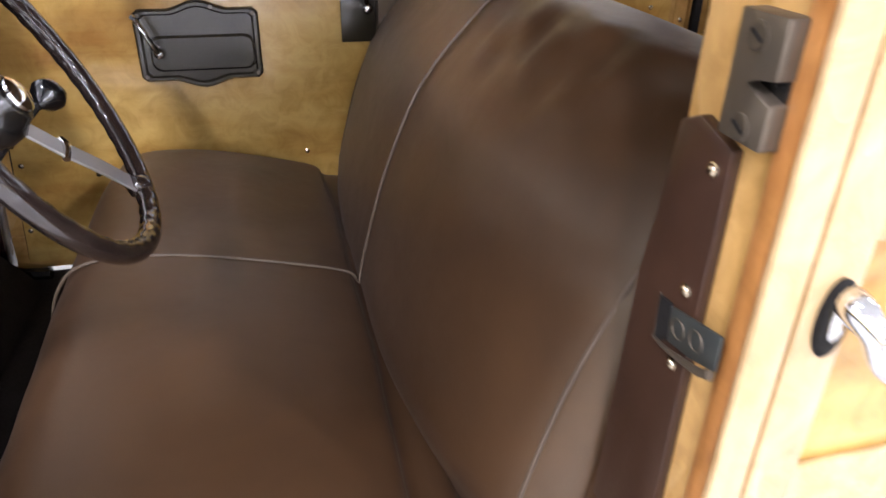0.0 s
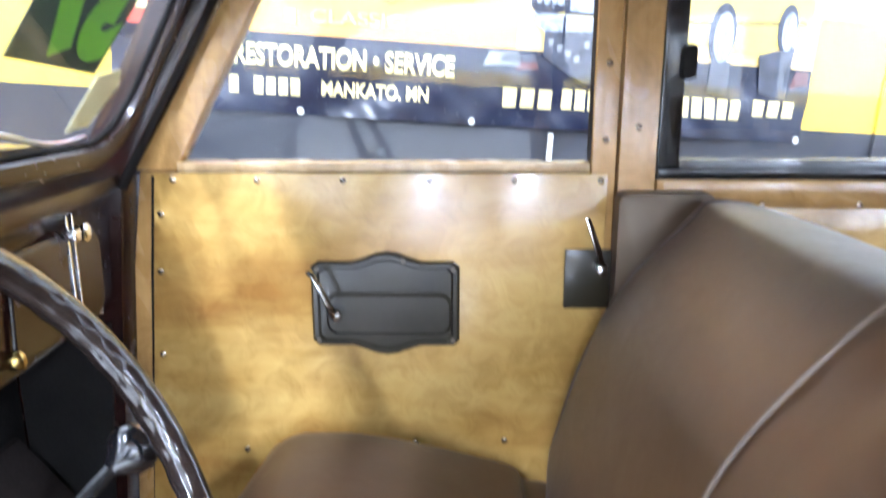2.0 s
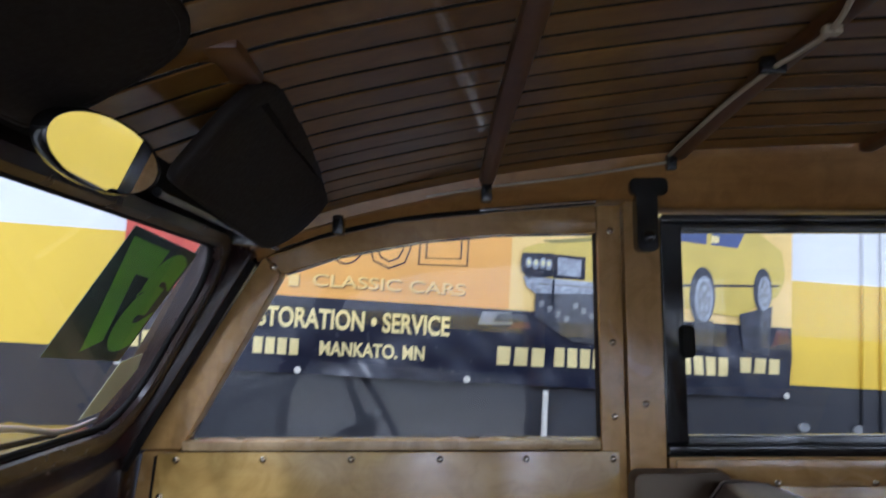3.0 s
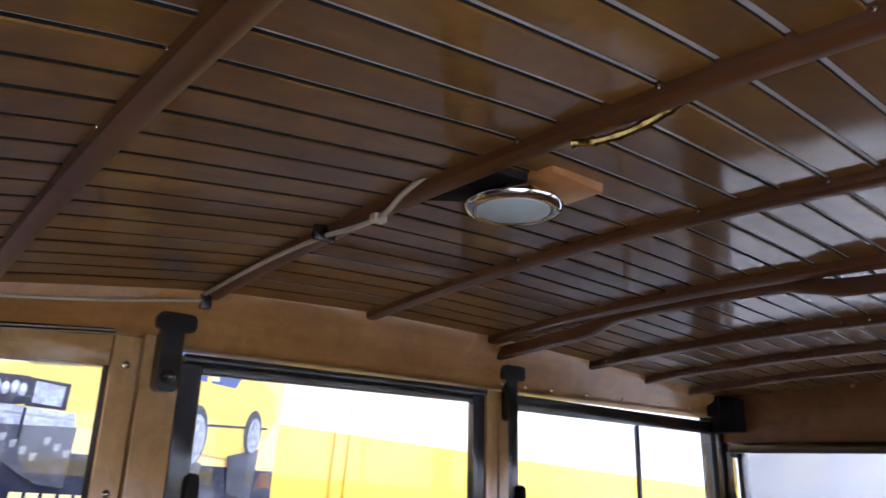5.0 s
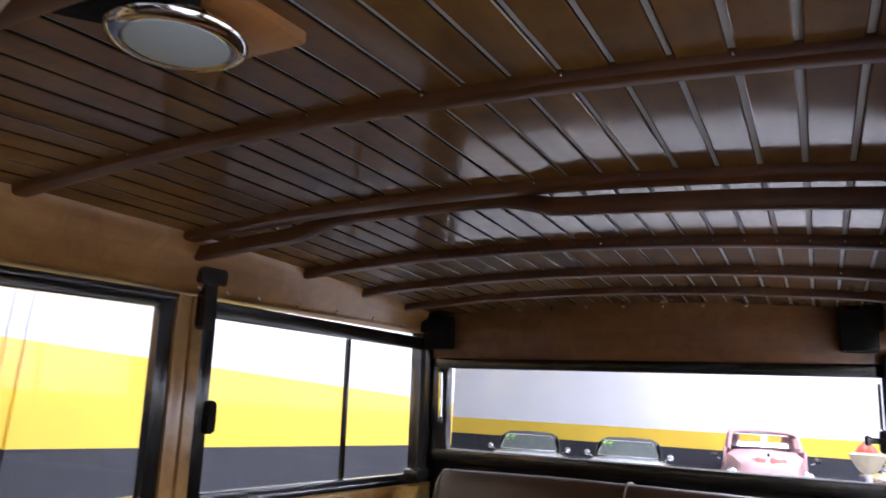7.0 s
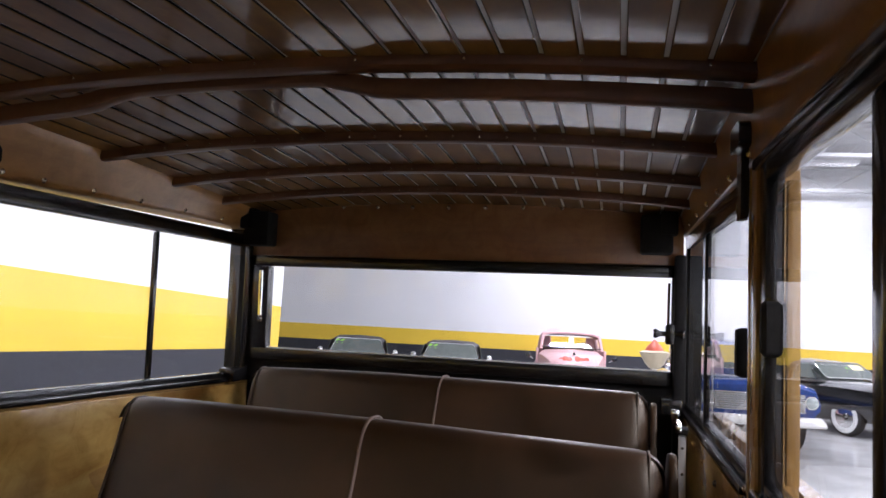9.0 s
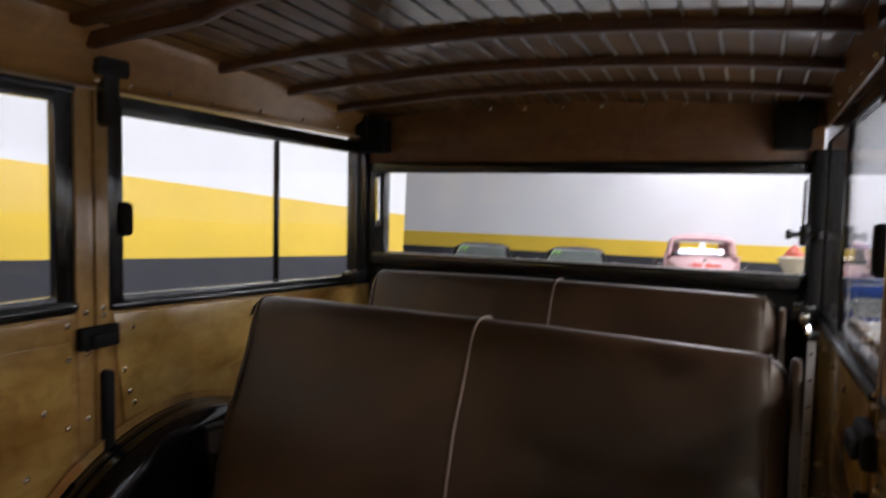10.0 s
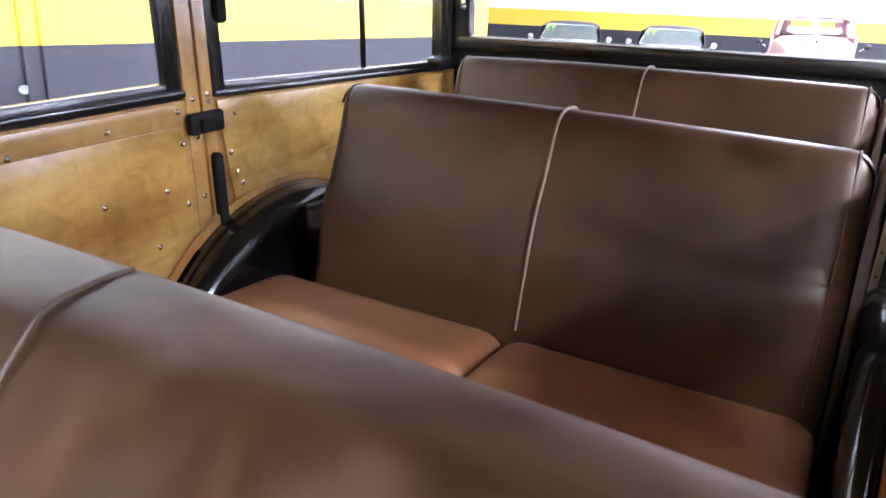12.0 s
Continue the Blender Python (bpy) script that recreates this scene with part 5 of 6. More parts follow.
# ---- dome lamp, its wood block and cable ----
lamp = thing("dome_lamp", (0.155, -0.058, 1.745), "round chrome dome lamp with frosted lens, unlit", "ceiling lamp")
lz = 1.731
part("bezel", moved(spun(((0.040, 0.030), (0.056, 0.024), (0.062, 0.010), (0.060, 0.002), (0.052, -0.003), (0.046, 0.0), (0.046, 0.006)), 36), pose(0.151, -0.046, lz - 0.002) @ Matrix.Diagonal((0.9, 0.9, 0.5, 1))), CHROME, lamp, "polished chrome bezel", 60)
part("lens", moved(spun(((0.046, 0.006), (0.045, -0.001), (0.034, -0.006), (0.016, -0.009), (0.002, -0.010)), 32), pose(0.151, -0.046, lz - 0.002) @ Matrix.Diagonal((0.9, 0.9, 0.5, 1))), LENS, lamp, "frosted white lens", 60)
solo("lamp_block", box(0.1505, 0.240, -0.105, -0.010, 1.7585, 1.792, 0.003), BLOCK_WOOD, (0.15, -0.09, 1.77), "orange wooden mounting block behind the lamp", "wood block")
solo("lamp_shim", prism(((0.105, 0.055), (0.150, 0.020), (0.150, -0.070), (0.105, -0.066)), 1.7565, 1.792, 2, 0.002), BLACK_DULL, (0.11, 0, 1.76), "dark wedge beside the lamp block", "shim")

run = [(-0.70, 0.640, 1.590), (-0.60, 0.630, 1.600), (-0.45, 0.622, 1.640), (-0.25, 0.616, 1.672), (-0.10, 0.612, 1.690), (0.066, 0.610, 1.716)]
cable = thing("lamp_cable", (0.0, 0.3, 1.7), "thin cream cable stapled along the header and rib", "cable")
part("header_run", tube(smooth_path([(x, y - 0.006, z - 0.002) for x, y, z in run]), 0.0026, 8), CABLE, cable)
on_rib = lambda y, dx, dz: (0.087 + dx, y, rib_z(0.087, y) + dz)
along = [on_rib(y, dx, dz) for y, dx, dz in ((0.605, -0.019, 0.004), (0.52, -0.019, 0.003), (0.42, -0.018, 0.002), (0.33, -0.017, 0.001), (0.225, -0.015, -0.003), (0.18, -0.010, -0.005), (0.125, -0.006, -0.006), (0.09, -0.010, -0.004), (0.05, -0.018, 0.004), (0.00, -0.019, 0.016), (-0.040, -0.019, 0.026))]
part("rib_run", tube(smooth_path(along), 0.0034, 8), CABLE, cable)
part("staple", box(0.064, 0.082, 0.596, 0.612, 1.700, 1.728, 0.003), BLACK_METAL, cable, "black staple")
part("staple", moved(box(-0.020, 0.012, -0.006, 0.006, -0.010, 0.012, 0.003), pose(*on_rib(0.225, -0.012, 0.0))), BLACK_METAL, cable, "black staple")
part("clip", moved(box(-0.010, 0.010, -0.007, 0.007, -0.009, 0.002, 0.003), pose(*on_rib(0.118, -0.004, -0.001))), CABLE, cable, "pale cable clip")
part("connector", tube(smooth_path([on_rib(y, dx, dz) for y, dx, dz in ((-0.180, 0.004, -0.002), (-0.205, 0.008, -0.006), (-0.235, 0.014, -0.004), (-0.265, 0.016, 0.002), (-0.290, 0.016, 0.010))]), [0.0040 + 0.0014 * (k % 5 == 0) for k in range(25)], 8), BRASS, cable, "bright brass lead")
for cx, cz in ((-0.25, 1.658), (-0.509, 1.600)):
    solo("bolt", box(cx - 0.010, cx + 0.010, 0.606, 0.640, cz - 0.012, cz + 0.022, 0.004), BLACK_METAL, (cx, 0.62, cz), "small black bolt head under the roof rib", "bolt", "roof bolts")

# ---- the hall ----
SIDE_V, CORNER_U, REAR_U, LEFT_V, FRONT_U, TOP = 2.135, 6.75, 19.0, -20.0, -9.0, 6.45
BAND0, BAND1 = 1.25, 1.675


def banded_wall(name, label, u0, u1, v0, v1):
    w = thing(name, ((u0 + u1) / 2, (v0 + v1) / 2, 0), label, "hall wall", kind="structure", base=HALL)
    part("black_band", box(u0, u1, v0, v1, 0.0, BAND0), WALL_BLACK, w, "charcoal painted lower wall")
    part("yellow_band", box(u0, u1, v0, v1, BAND0, BAND1), WALL_YELLOW, w, "bright yellow painted stripe")
    part("white_field", box(u0, u1, v0, v1, BAND1, TOP), WALL_WHITE, w, "white painted upper wall")
    return w


ground = thing("ground", (5, -5, 0), "pale polished concrete showroom floor", "floor", kind="structure", base=HALL)
part("slab", box(FRONT_U - 0.3, REAR_U + 0.3, LEFT_V - 0.3, 9.3, -0.12, 0.0), CONCRETE, ground)
banded_wall("wall_east", "long showroom wall painted charcoal, yellow and white", FRONT_U, CORNER_U, SIDE_V, SIDE_V + 0.25)
banded_wall("wall_return", "short return wall at the showroom corner", CORNER_U - 0.25, CORNER_U, SIDE_V + 0.2505, 9.0)
banded_wall("wall_north", "far showroom wall painted charcoal, yellow and white", REAR_U, REAR_U + 0.25, LEFT_V, 9.0)
banded_wall("wall_west", "showroom wall painted charcoal, yellow and white", FRONT_U, REAR_U, LEFT_V - 0.25, LEFT_V - 0.0005)
banded_wall("wall_south", "showroom wall painted charcoal, yellow and white", FRONT_U - 0.25, FRONT_U - 0.0005, LEFT_V, SIDE_V)
banded_wall("wall_recess", "showroom wall closing the recess", CORNER_U, REAR_U, 9.0005, 9.25)
deck = []
for k in range(0, 160):
    v = LEFT_V + (9.2 - LEFT_V) * k / 159
    deck.append((v, TOP + (0.0 if k % 8 < 4 else 0.04)))
roof = new("hall_ceiling", to_mesh("hall_ceiling", loft([[(FRONT_U, v, z) for v, z in deck], [(REAR_U, v, z) for v, z in deck]], closed=False), DECK, 20))
roof.matrix_world = HALL
PLACE[roof] = Matrix()
tagged(roof, "corrugated pale metal showroom roof deck", "ceiling", kind="structure")


def truss(u):
    t = thing("roof_truss", (u, -3, TOP - 0.6), "pale steel lattice roof truss under the deck", "truss", "roof trusses", base=HALL)
    part("top_chord", box(u - 0.05, u + 0.05, LEFT_V, SIDE_V, TOP - 0.09, TOP - 0.001), STEEL, t)
    part("bottom_chord", box(u - 0.05, u + 0.05, LEFT_V, SIDE_V, TOP - 0.72, TOP - 0.64), STEEL, t)
    pts = []
    n = 22
    for k in range(n + 1):
        pts.append((u, LEFT_V + (SIDE_V - LEFT_V) * k / n, TOP - (0.09 if k % 2 else 0.66)))
    webs = [tube((a, b), 0.022, 6) for a, b in zip(pts, pts[1:])]
    part("web", merged(*webs), STEEL, t)


for tu in (9.0, 12.0, 15.2, 18.6):
    truss(tu)

# strip lights hang where the hall's lamps are
def strip_light(u, v):
    f = thing("strip_light", (u, v, LAMP_Z), "short white ceiling strip light hanging on two rods", "ceiling light", "hall strip lights", base=HALL)
    part("housing", box(u - 0.19, u + 0.19, v - 0.65, v + 0.65, LAMP_Z + 0.006, LAMP_Z + 0.07, 0.01), WALL_WHITE, f)
    for dv in (-0.5, 0.5):
        part("rod", tube(((u, v + dv, LAMP_Z + 0.07), (u, v + dv, TOP + 0.01)), 0.008, 6), STEEL, f)


for lamp_u in STRIPS:
    for lamp_v in ROWS:
        strip_light(lamp_u, lamp_v)

# tubes on the wall behind the banner and a painted-over conduit
conduit = thing("wall_conduit", (1.62, SIDE_V - 0.03, 0.0), "pair of slim conduits painted over with the wall bands", "conduit", base=HALL)
for du in (0.0, 0.085):
    for z0, z1, paint in ((0.0, BAND0, WALL_BLACK), (BAND0, BAND1, WALL_YELLOW), (BAND1, 5.5, WALL_WHITE)):
        part("pipe", tube(((1.60 + du, SIDE_V - 0.008, z0), (1.60 + du, SIDE_V - 0.008, z1)), 0.007, 8), paint, conduit)
solo("wall_post", box(0.255, 0.275, SIDE_V - 0.014, SIDE_V - 0.001, 0.0, 1.178, 0.002), SEALANT, (0.265, SIDE_V, 0), "thin white upright strip below the banner", "strip", base=HALL)
for pu in (1.34, 1.58):
    solo("wall_outlet", prism([(pu + 0.025 * math.cos(a * 0.5236), 1.085 + 0.018 * math.sin(a * 0.5236)) for a in range(12)], SIDE_V - 0.012, SIDE_V - 0.001, 1), PRINT_GREY, (pu, SIDE_V, 1.085), "small grey wall outlet", "outlet", base=HALL)


# ---- banner ----
banner = thing("banner", (-0.4, SIDE_V - 0.02, 1.18), "large printed vinyl banner with gold letters on the wall", "banner", base=HALL)
B0, B1, BZ0, BZ1 = -1.33, 1.27, 1.195, 2.10


def wavy(u, z):
    """The vinyl's shallow slanting folds towards its lower edge."""
    low = min(1.4, max(0.0, (1.47 - z) / 0.2))
    pull = math.sin(u * 5.2 + 1.1 * math.sin(u * 2.1) - z * 13)
    return SIDE_V - 0.024 - low * (0.008 * pull + 0.005 * math.sin(u * 14 - z * 24 + 2 * math.sin(u * 3)) + 0.0025 * math.sin(u * 37 + z * 40))


def sheet(u0, u1, z0, z1, front, nu=40, nz=8):
    rings = []
    for k in range(nu + 1):
        u = u0 + (u1 - u0) * k / nu
        col = [(u, wavy(u, z0 + (z1 - z0) * j / nz) - front, z0 + (z1 - z0) * j / nz) for j in range(nz + 1)]
        back = [(u, y + 0.003, z) for u, y, z in col[::-1]]
        rings.append(col + back)
    return loft(rings)


part("black_field", sheet(B0, B1, BZ0, 1.478, 0.0, 150, 16), PRINT_BLACK, banner, "black lower field of the banner")
part("orange_field", sheet(-1.06, 0.10, 1.478, BZ1, 0.0), PRINT_ORANGE, banner, "orange upper field")
part("gold_field", sheet(0.10, B1, 1.478, BZ1, 0.0), PRINT_GOLD, banner, "golden upper field")
part("red_field", sheet(B0, -1.06, 1.478, BZ1, 0.0), PRINT_RED, banner, "red upper field")
for gu in (-1.31, -0.68, -0.05, 0.60, 1.255):
    part("grommet", moved(spun(((0.012, 0), (0.013, 0.002), (0.010, 0.004), (0.005, 0.003)), 14), axes_pose((gu, wavy(gu, 1.205) - 0.001, 1.207), (0, -1, 0))), SEALANT, banner, "pale metal grommet")


def lettering(text, u0, u1, z, height, mat, bold=0.0, front=0.0):
    """Raised print of real words, fitted between u0 and u1."""
    curve = bpy.data.curves.new("lettering", "FONT")
    curve.body, curve.size, curve.offset, curve.extrude = text, 1.0, bold, 0.0
    tmp = new("lettering", curve)
    bpy.context.view_layer.update()
    me = bpy.data.meshes.new_from_object(tmp.evaluated_get(bpy.context.evaluated_depsgraph_get()))
    bpy.data.objects.remove(tmp)
    bm = bmesh.new()
    bm.from_mesh(me)
    bpy.data.meshes.remove(me)
    xs, ys = [v.co.x for v in bm.verts], [v.co.y for v in bm.verts]
    sx, sy = (u1 - u0) / (max(xs) - min(xs)), height / (max(ys) - min(ys))
    x0, y_0 = min(xs), min(ys)
    for v in bm.verts:
        v.co = Vector((u0 + (v.co.x - x0) * sx, 0, z + (v.co.y - y_0) * sy))
        v.co.y = wavy(v.co.x, v.co.z) - 0.003 - front
    ob = part("lettering", bm, mat, banner, "printed words in golden capitals")
    return ob


def blocks(u0, u1, z0, z1, count, mat, gaps=(), name="print_bar"):
    """Unlettered print: plain bars the size of its characters."""
    step = (u1 - u0) / count
    for k in range(count):
        if k in gaps:
            continue
        a, b = u0 + step * (k + 0.10), u0 + step * (k + 0.84)
        part(name, sheet(a, b, z0, z1, 0.004, 3, 3), mat, banner)


lettering("SALES \u2022 RESTORATION \u2022 SERVICE", -1.16, -0.125, 1.362, 0.076, PRINT_CREAM, 0.03)
lettering("MANKATO, MN", -0.605, -0.215, 1.258, 0.062, PRINT_CREAM, 0.03)
blocks(-1.28, -0.675, 1.262, 1.322, 14, PRINT_CREAM, (3, 7, 9))
blocks(0.055, 0.262, 1.268, 1.338, 3, PRINT_CREAM)
blocks(0.285, 1.000, 1.272, 1.345, 14, PRINT_CREAM)
blocks(1.040, 1.225, 1.290, 1.350, 3, PRINT_CREAM)
for dx, dz, front, ink in ((0.004, -0.004, 0.0005, PRINT_SHADE), (0.0, 0.0, 0.0015, PRINT_GOLD)):
    lettering("CLASSIC CARS", -0.650 + dx, -0.074 + dx, 1.520 + dz, 0.046, ink, 0.012, front)
    sheet_mark = ((-0.738, 1.515), (-0.700, 1.515), (-0.700, 1.560), (-0.738, 1.560))
    part("print_bar", prism([(u + dx, z + dz) for u, z in sheet_mark], SIDE_V - 0.0265 - front, SIDE_V - 0.0255 - front, 1), ink, banner)
blocks(-1.30, -1.09, 1.530, 1.575, 4, PRINT_CREAM, (2,))


def outline_mark(ring, width, mat, front, closed=True):
    """A hollow logo shape: a flat band of that width along a line of (u, z)."""
    n = len(ring)
    inner, outer = [], []
    for i, (u, z) in enumerate(ring):
        a = Vector(ring[i - 1] if i or closed else ring[i])
        c = Vector(ring[(i + 1) % n] if i < n - 1 or closed else ring[i])
        t = (c - a).normalized()
        side = Vector((-t.y, t.x)) * width / 2
        inner.append(Vector((u, z)) - side)
        outer.append(Vector((u, z)) + side)
    bm = bmesh.new()
    rows = []
    for q in (inner, outer):
        rows.append([bm.verts.new((p.x, wavy(p.x, p.y) - 0.003 - front, p.y)) for p in q])
    for i in range(n if closed else n - 1):
        j = (i + 1) % n
        bm.faces.new((rows[0][i], rows[0][j], rows[1][j], rows[1][i]))
    part("logo_shape", bm, mat, banner)


def oval(cu, cz, ru, rz, n=28):
    return [(cu + ru * math.cos(2 * math.pi * k / n), cz + rz * math.sin(2 * math.pi * k / n)) for k in range(n)]


# tall hollow shapes of the mark, cut off by the window's head
for grow in (0.0, 0.026):
    outline_mark(oval(-0.535, 1.76, 0.085 - grow, 0.150 - grow), 0.006, PRINT_BLACK, 0.0)
    outline_mark([(-0.445 + grow, 1.90), (-0.445 + grow, 1.68), (-0.430 + grow, 1.63 + grow * 0.6), (-0.370, 1.605 + grow), (-0.312 - grow, 1.63 + grow * 0.6), (-0.295 - grow, 1.68), (-0.295 - grow, 1.90)], 0.006, PRINT_BLACK, 0.0, False)
    outline_mark([(-0.258 + grow, 1.90), (-0.258 + grow, 1.628 + grow), (-0.072 - grow, 1.634 + grow), (-0.072 - grow, 1.90)], 0.006, PRINT_BLACK, 0.0, False)


def patch(points, mat, front, name="print_shape"):
    part(name, prism([(u, z) for u, z in points], SIDE_V - 0.030 - front, SIDE_V - 0.0275 - front, 1), mat, banner)


# printed yellow car, flat shapes laid over one another
def disc(cu, cz, ru, rz, n=18):
    return [(cu + ru * math.cos(2 * math.pi * k / n), cz + rz * math.sin(2 * math.pi * k / n)) for k in range(n)]


patch(((0.139, 1.700), (0.150, 1.722), (0.200, 1.742), (0.30, 1.762), (0.42, 1.790), (0.58, 1.82), (0.70, 1.90), (0.80, 1.965), (0.98, 1.975), (1.09, 1.90), (1.135, 1.845), (1.222, 1.785), (1.236, 1.70), (1.231, 1.655), (1.20, 1.596), (1.12, 1.56), (1.04, 1.508), (0.95, 1.515), (0.78, 1.53), (0.45, 1.57), (0.20, 1.60), (0.142, 1.63)), PRINT_YELLOW, 0.0)
patch(((0.22, 1.757), (0.42, 1.783), (0.56, 1.80), (0.40, 1.765), (0.26, 1.748)), PRINT_OLIVE, 0.0015)
# glasshouse, pillar, door mirror
patch(((0.72, 1.86), (0.80, 1.945), (0.97, 1.952), (1.064, 1.862), (1.028, 1.786), (0.88, 1.792), (0.74, 1.80)), PRINT_BLUE, 0.0015)
patch(((0.895, 1.79), (0.915, 1.79), (0.915, 1.955), (0.895, 1.955)), PRINT_YELLOW, 0.003)
patch(((0.912, 1.800), (0.945, 1.800), (0.948, 1.825), (0.918, 1.830)), PRINT_CREAM, 0.0045)
# nose: grille surround, lamps, bumper
patch(((0.136, 1.665), (0.142, 1.702), (0.262, 1.708), (0.265, 1.618), (0.170, 1.600), (0.142, 1.630)), PRINT_BLACK, 0.0015)
patch(((0.266, 1.612), (0.262, 1.705), (0.395, 1.702), (0.396, 1.612)), PRINT_BLACK, 0.0015)
patch(((0.285, 1.625), (0.283, 1.695), (0.378, 1.690), (0.378, 1.622)), PRINT_STEEL, 0.003)
for hu in (0.168, 0.196, 0.224, 0.248):
    patch(disc(hu, 1.664 + 0.004 * math.sin(hu * 90), 0.013, 0.021), PRINT_STEEL, 0.003)
    patch(disc(hu, 1.667, 0.007, 0.011), PAPER, 0.0045)
patch(((0.150, 1.612), (0.180, 1.612), (0.43, 1.606), (0.44, 1.56), (0.20, 1.545), (0.162, 1.575)), PRINT_STEEL, 0.0015)
patch(((0.210, 1.590), (0.43, 1.590), (0.43, 1.582), (0.210, 1.582)), PRINT_GREY, 0.003)
patch(((0.265, 1.606), (0.275, 1.606), (0.275, 1.49), (0.265, 1.49)), PRINT_BLACK, 0.003)
# shadow and engine bay below the nose
patch(((0.200, 1.548), (0.445, 1.562), (0.445, 1.365), (0.36, 1.372), (0.30, 1.40), (0.200, 1.46)), PRINT_COAL, 0.003)
for k in range(7):
    u, z = 0.215 + 0.034 * k, 1.52 - 0.018 * ((k * 5) % 4)
    patch(((u, z), (u + 0.022, z + 0.004), (u + 0.018, z - 0.020), (u + 0.003, z - 0.024)), PRINT_GREY, 0.0045)
# belt stripe, wheels in their arches
patch(((0.60, 1.615), (0.80, 1.625), (1.21, 1.648), (1.21, 1.640), (0.80, 1.614), (0.60, 1.606)), PRINT_BLACK, 0.0015)
for wu, wz, ru, rz in ((0.888, 1.578, 0.048, 0.108), (1.145, 1.616, 0.034, 0.082)):
    patch(disc(wu - 0.006, wz + 0.006, ru + 0.006, rz + 0.008), PRINT_COAL, 0.003)
    patch(disc(wu, wz - 0.006, ru * 0.80, rz * 0.86), PRINT_STEEL, 0.0045)
    patch(disc(wu, wz - 0.006, ru * 0.58, rz * 0.66), PRINT_GREY, 0.006)
    for k in range(5):
        ang = 1.2566 * k + 0.3
        patch(disc(wu + ru * 0.34 * math.cos(ang), wz - 0.006 + rz * 0.40 * math.sin(ang), ru * 0.13, rz * 0.15, 8), PRINT_STEEL, 0.0075)
patch(((0.85, 1.49), (0.93, 1.485), (0.93, 1.36), (0.85, 1.37)), PRINT_COAL, 0.003)
patch(((1.04, 1.52), (1.18, 1.56), (1.17, 1.36), (1.06, 1.38)), PRINT_COAL, 0.003)
# dark and dull red patches of other cars printed on the black field
for u0, u1, z0, z1, ink in ((-0.02, 0.12, 1.415, 1.470, PRINT_GREY), (0.04, 0.18, 1.43, 1.465, PRINT_COAL), (0.10, 0.19, 1.405, 1.435, PRINT_MAROON), (1.185, 1.262, 1.40, 1.47, PRINT_MAROON), (1.19, 1.255, 1.445, 1.452, PRINT_GREY)):
    patch(((u0, z0), (u1, z0 + 0.006), (u1 - 0.01, z1), (u0 + 0.02, z1 - 0.004)), ink, -0.002)

# year card on the windscreen
card = thing("windscreen_card", (-0.80, 0.45, 1.45), "dark green card with lime numerals stuck on the windscreen", "sticker")


def on_screen(y, z, off):
    return Vector((screen_x(z), y, z)) + Vector((-0.876, 0, 0.48)) * off


def card_patch(points, mat, off, parent, name, label=""):
    rings = [[on_screen(y, z, o) for y, z in points] for o in (off, off + 0.001)]
    return part(name, loft(rings), mat, parent, label)


CARD = ((0.256, 1.553), (0.498, 1.541), (0.440, 1.378), (0.218, 1.395))
card_patch(CARD, CARD_GREEN, 0.002, card, "card", "dark green card")


def card_digits(text):
    curve = bpy.data.curves.new("numerals", "FONT")
    curve.body, curve.size, curve.offset = text, 1.0, 0.075
    tmp = new("numerals", curve)
    bpy.context.view_layer.update()
    me = bpy.data.meshes.new_from_object(tmp.evaluated_get(bpy.context.evaluated_depsgraph_get()))
    bpy.data.objects.remove(tmp)
    bm = bmesh.new()
    bm.from_mesh(me)
    bpy.data.meshes.remove(me)
    xs, ys = [v.co.x for v in bm.verts], [v.co.y for v in bm.verts]
    c = [Vector(p) for p in CARD]
    for v in bm.verts:
        a = 0.04 + 0.92 * (v.co.x - min(xs)) / (max(xs) - min(xs))
        b = 0.06 + 0.88 * (v.co.y - min(ys)) / (max(ys) - min(ys))
        # read from outside the car, so reversed within
        top, low = c[1].lerp(c[0], a), c[2].lerp(c[3], a)
        q = low.lerp(top, b)
        v.co = on_screen(q.x, q.y, 0.0005)
    part("numerals", bm, CARD_LIME, card, "lime green numerals, reversed from within")


card_digits("37")
card_patch(((0.455, 1.375), (0.52, 1.385), (0.535, 1.36), (0.49, 1.30), (0.43, 1.295)), PAPER, 0.004, card, "paper_tag", "pale yellow paper tag")


# ---- parked vehicles ----
def ring_section(x, w, z0, z1, tuck=0.85, n=6):
    """A body section across a vehicle at x: floor width, belly, rounded shoulder."""
    pts = [(-w * tuck, z0), (-w, z0 + 0.35 * (z1 - z0))]
    for k in range(n + 1):
        a = math.pi - math.pi * k / n
        e = math.cos(a)
        pts.append((w * math.copysign(abs(e) ** 0.45, e), z0 + 0.55 * (z1 - z0) + 0.45 * (z1 - z0) * abs(math.sin(a)) ** 0.6))
    pts += [(w, z0 + 0.35 * (z1 - z0)), (w * tuck, z0)]
    return [(x, y, z) for y, z in pts]


def loft_table(table, per=5):
    """A smooth loft through (x, half width, bottom, top) stations."""
    line = []
    cols = list(zip(*table))
    t = np.linspace(0, len(table) - 1, (len(table) - 1) * per + 1)
    for q in t:
        line.append([float(np.interp(q, range(len(table)), c)) for c in cols])
    for _ in range(2):
        line = [line[0]] + [[(a + 2 * b + c) / 4 for a, b, c in zip(*trip)] for trip in zip(line, line[1:], line[2:])] + [line[-1]]
    return line


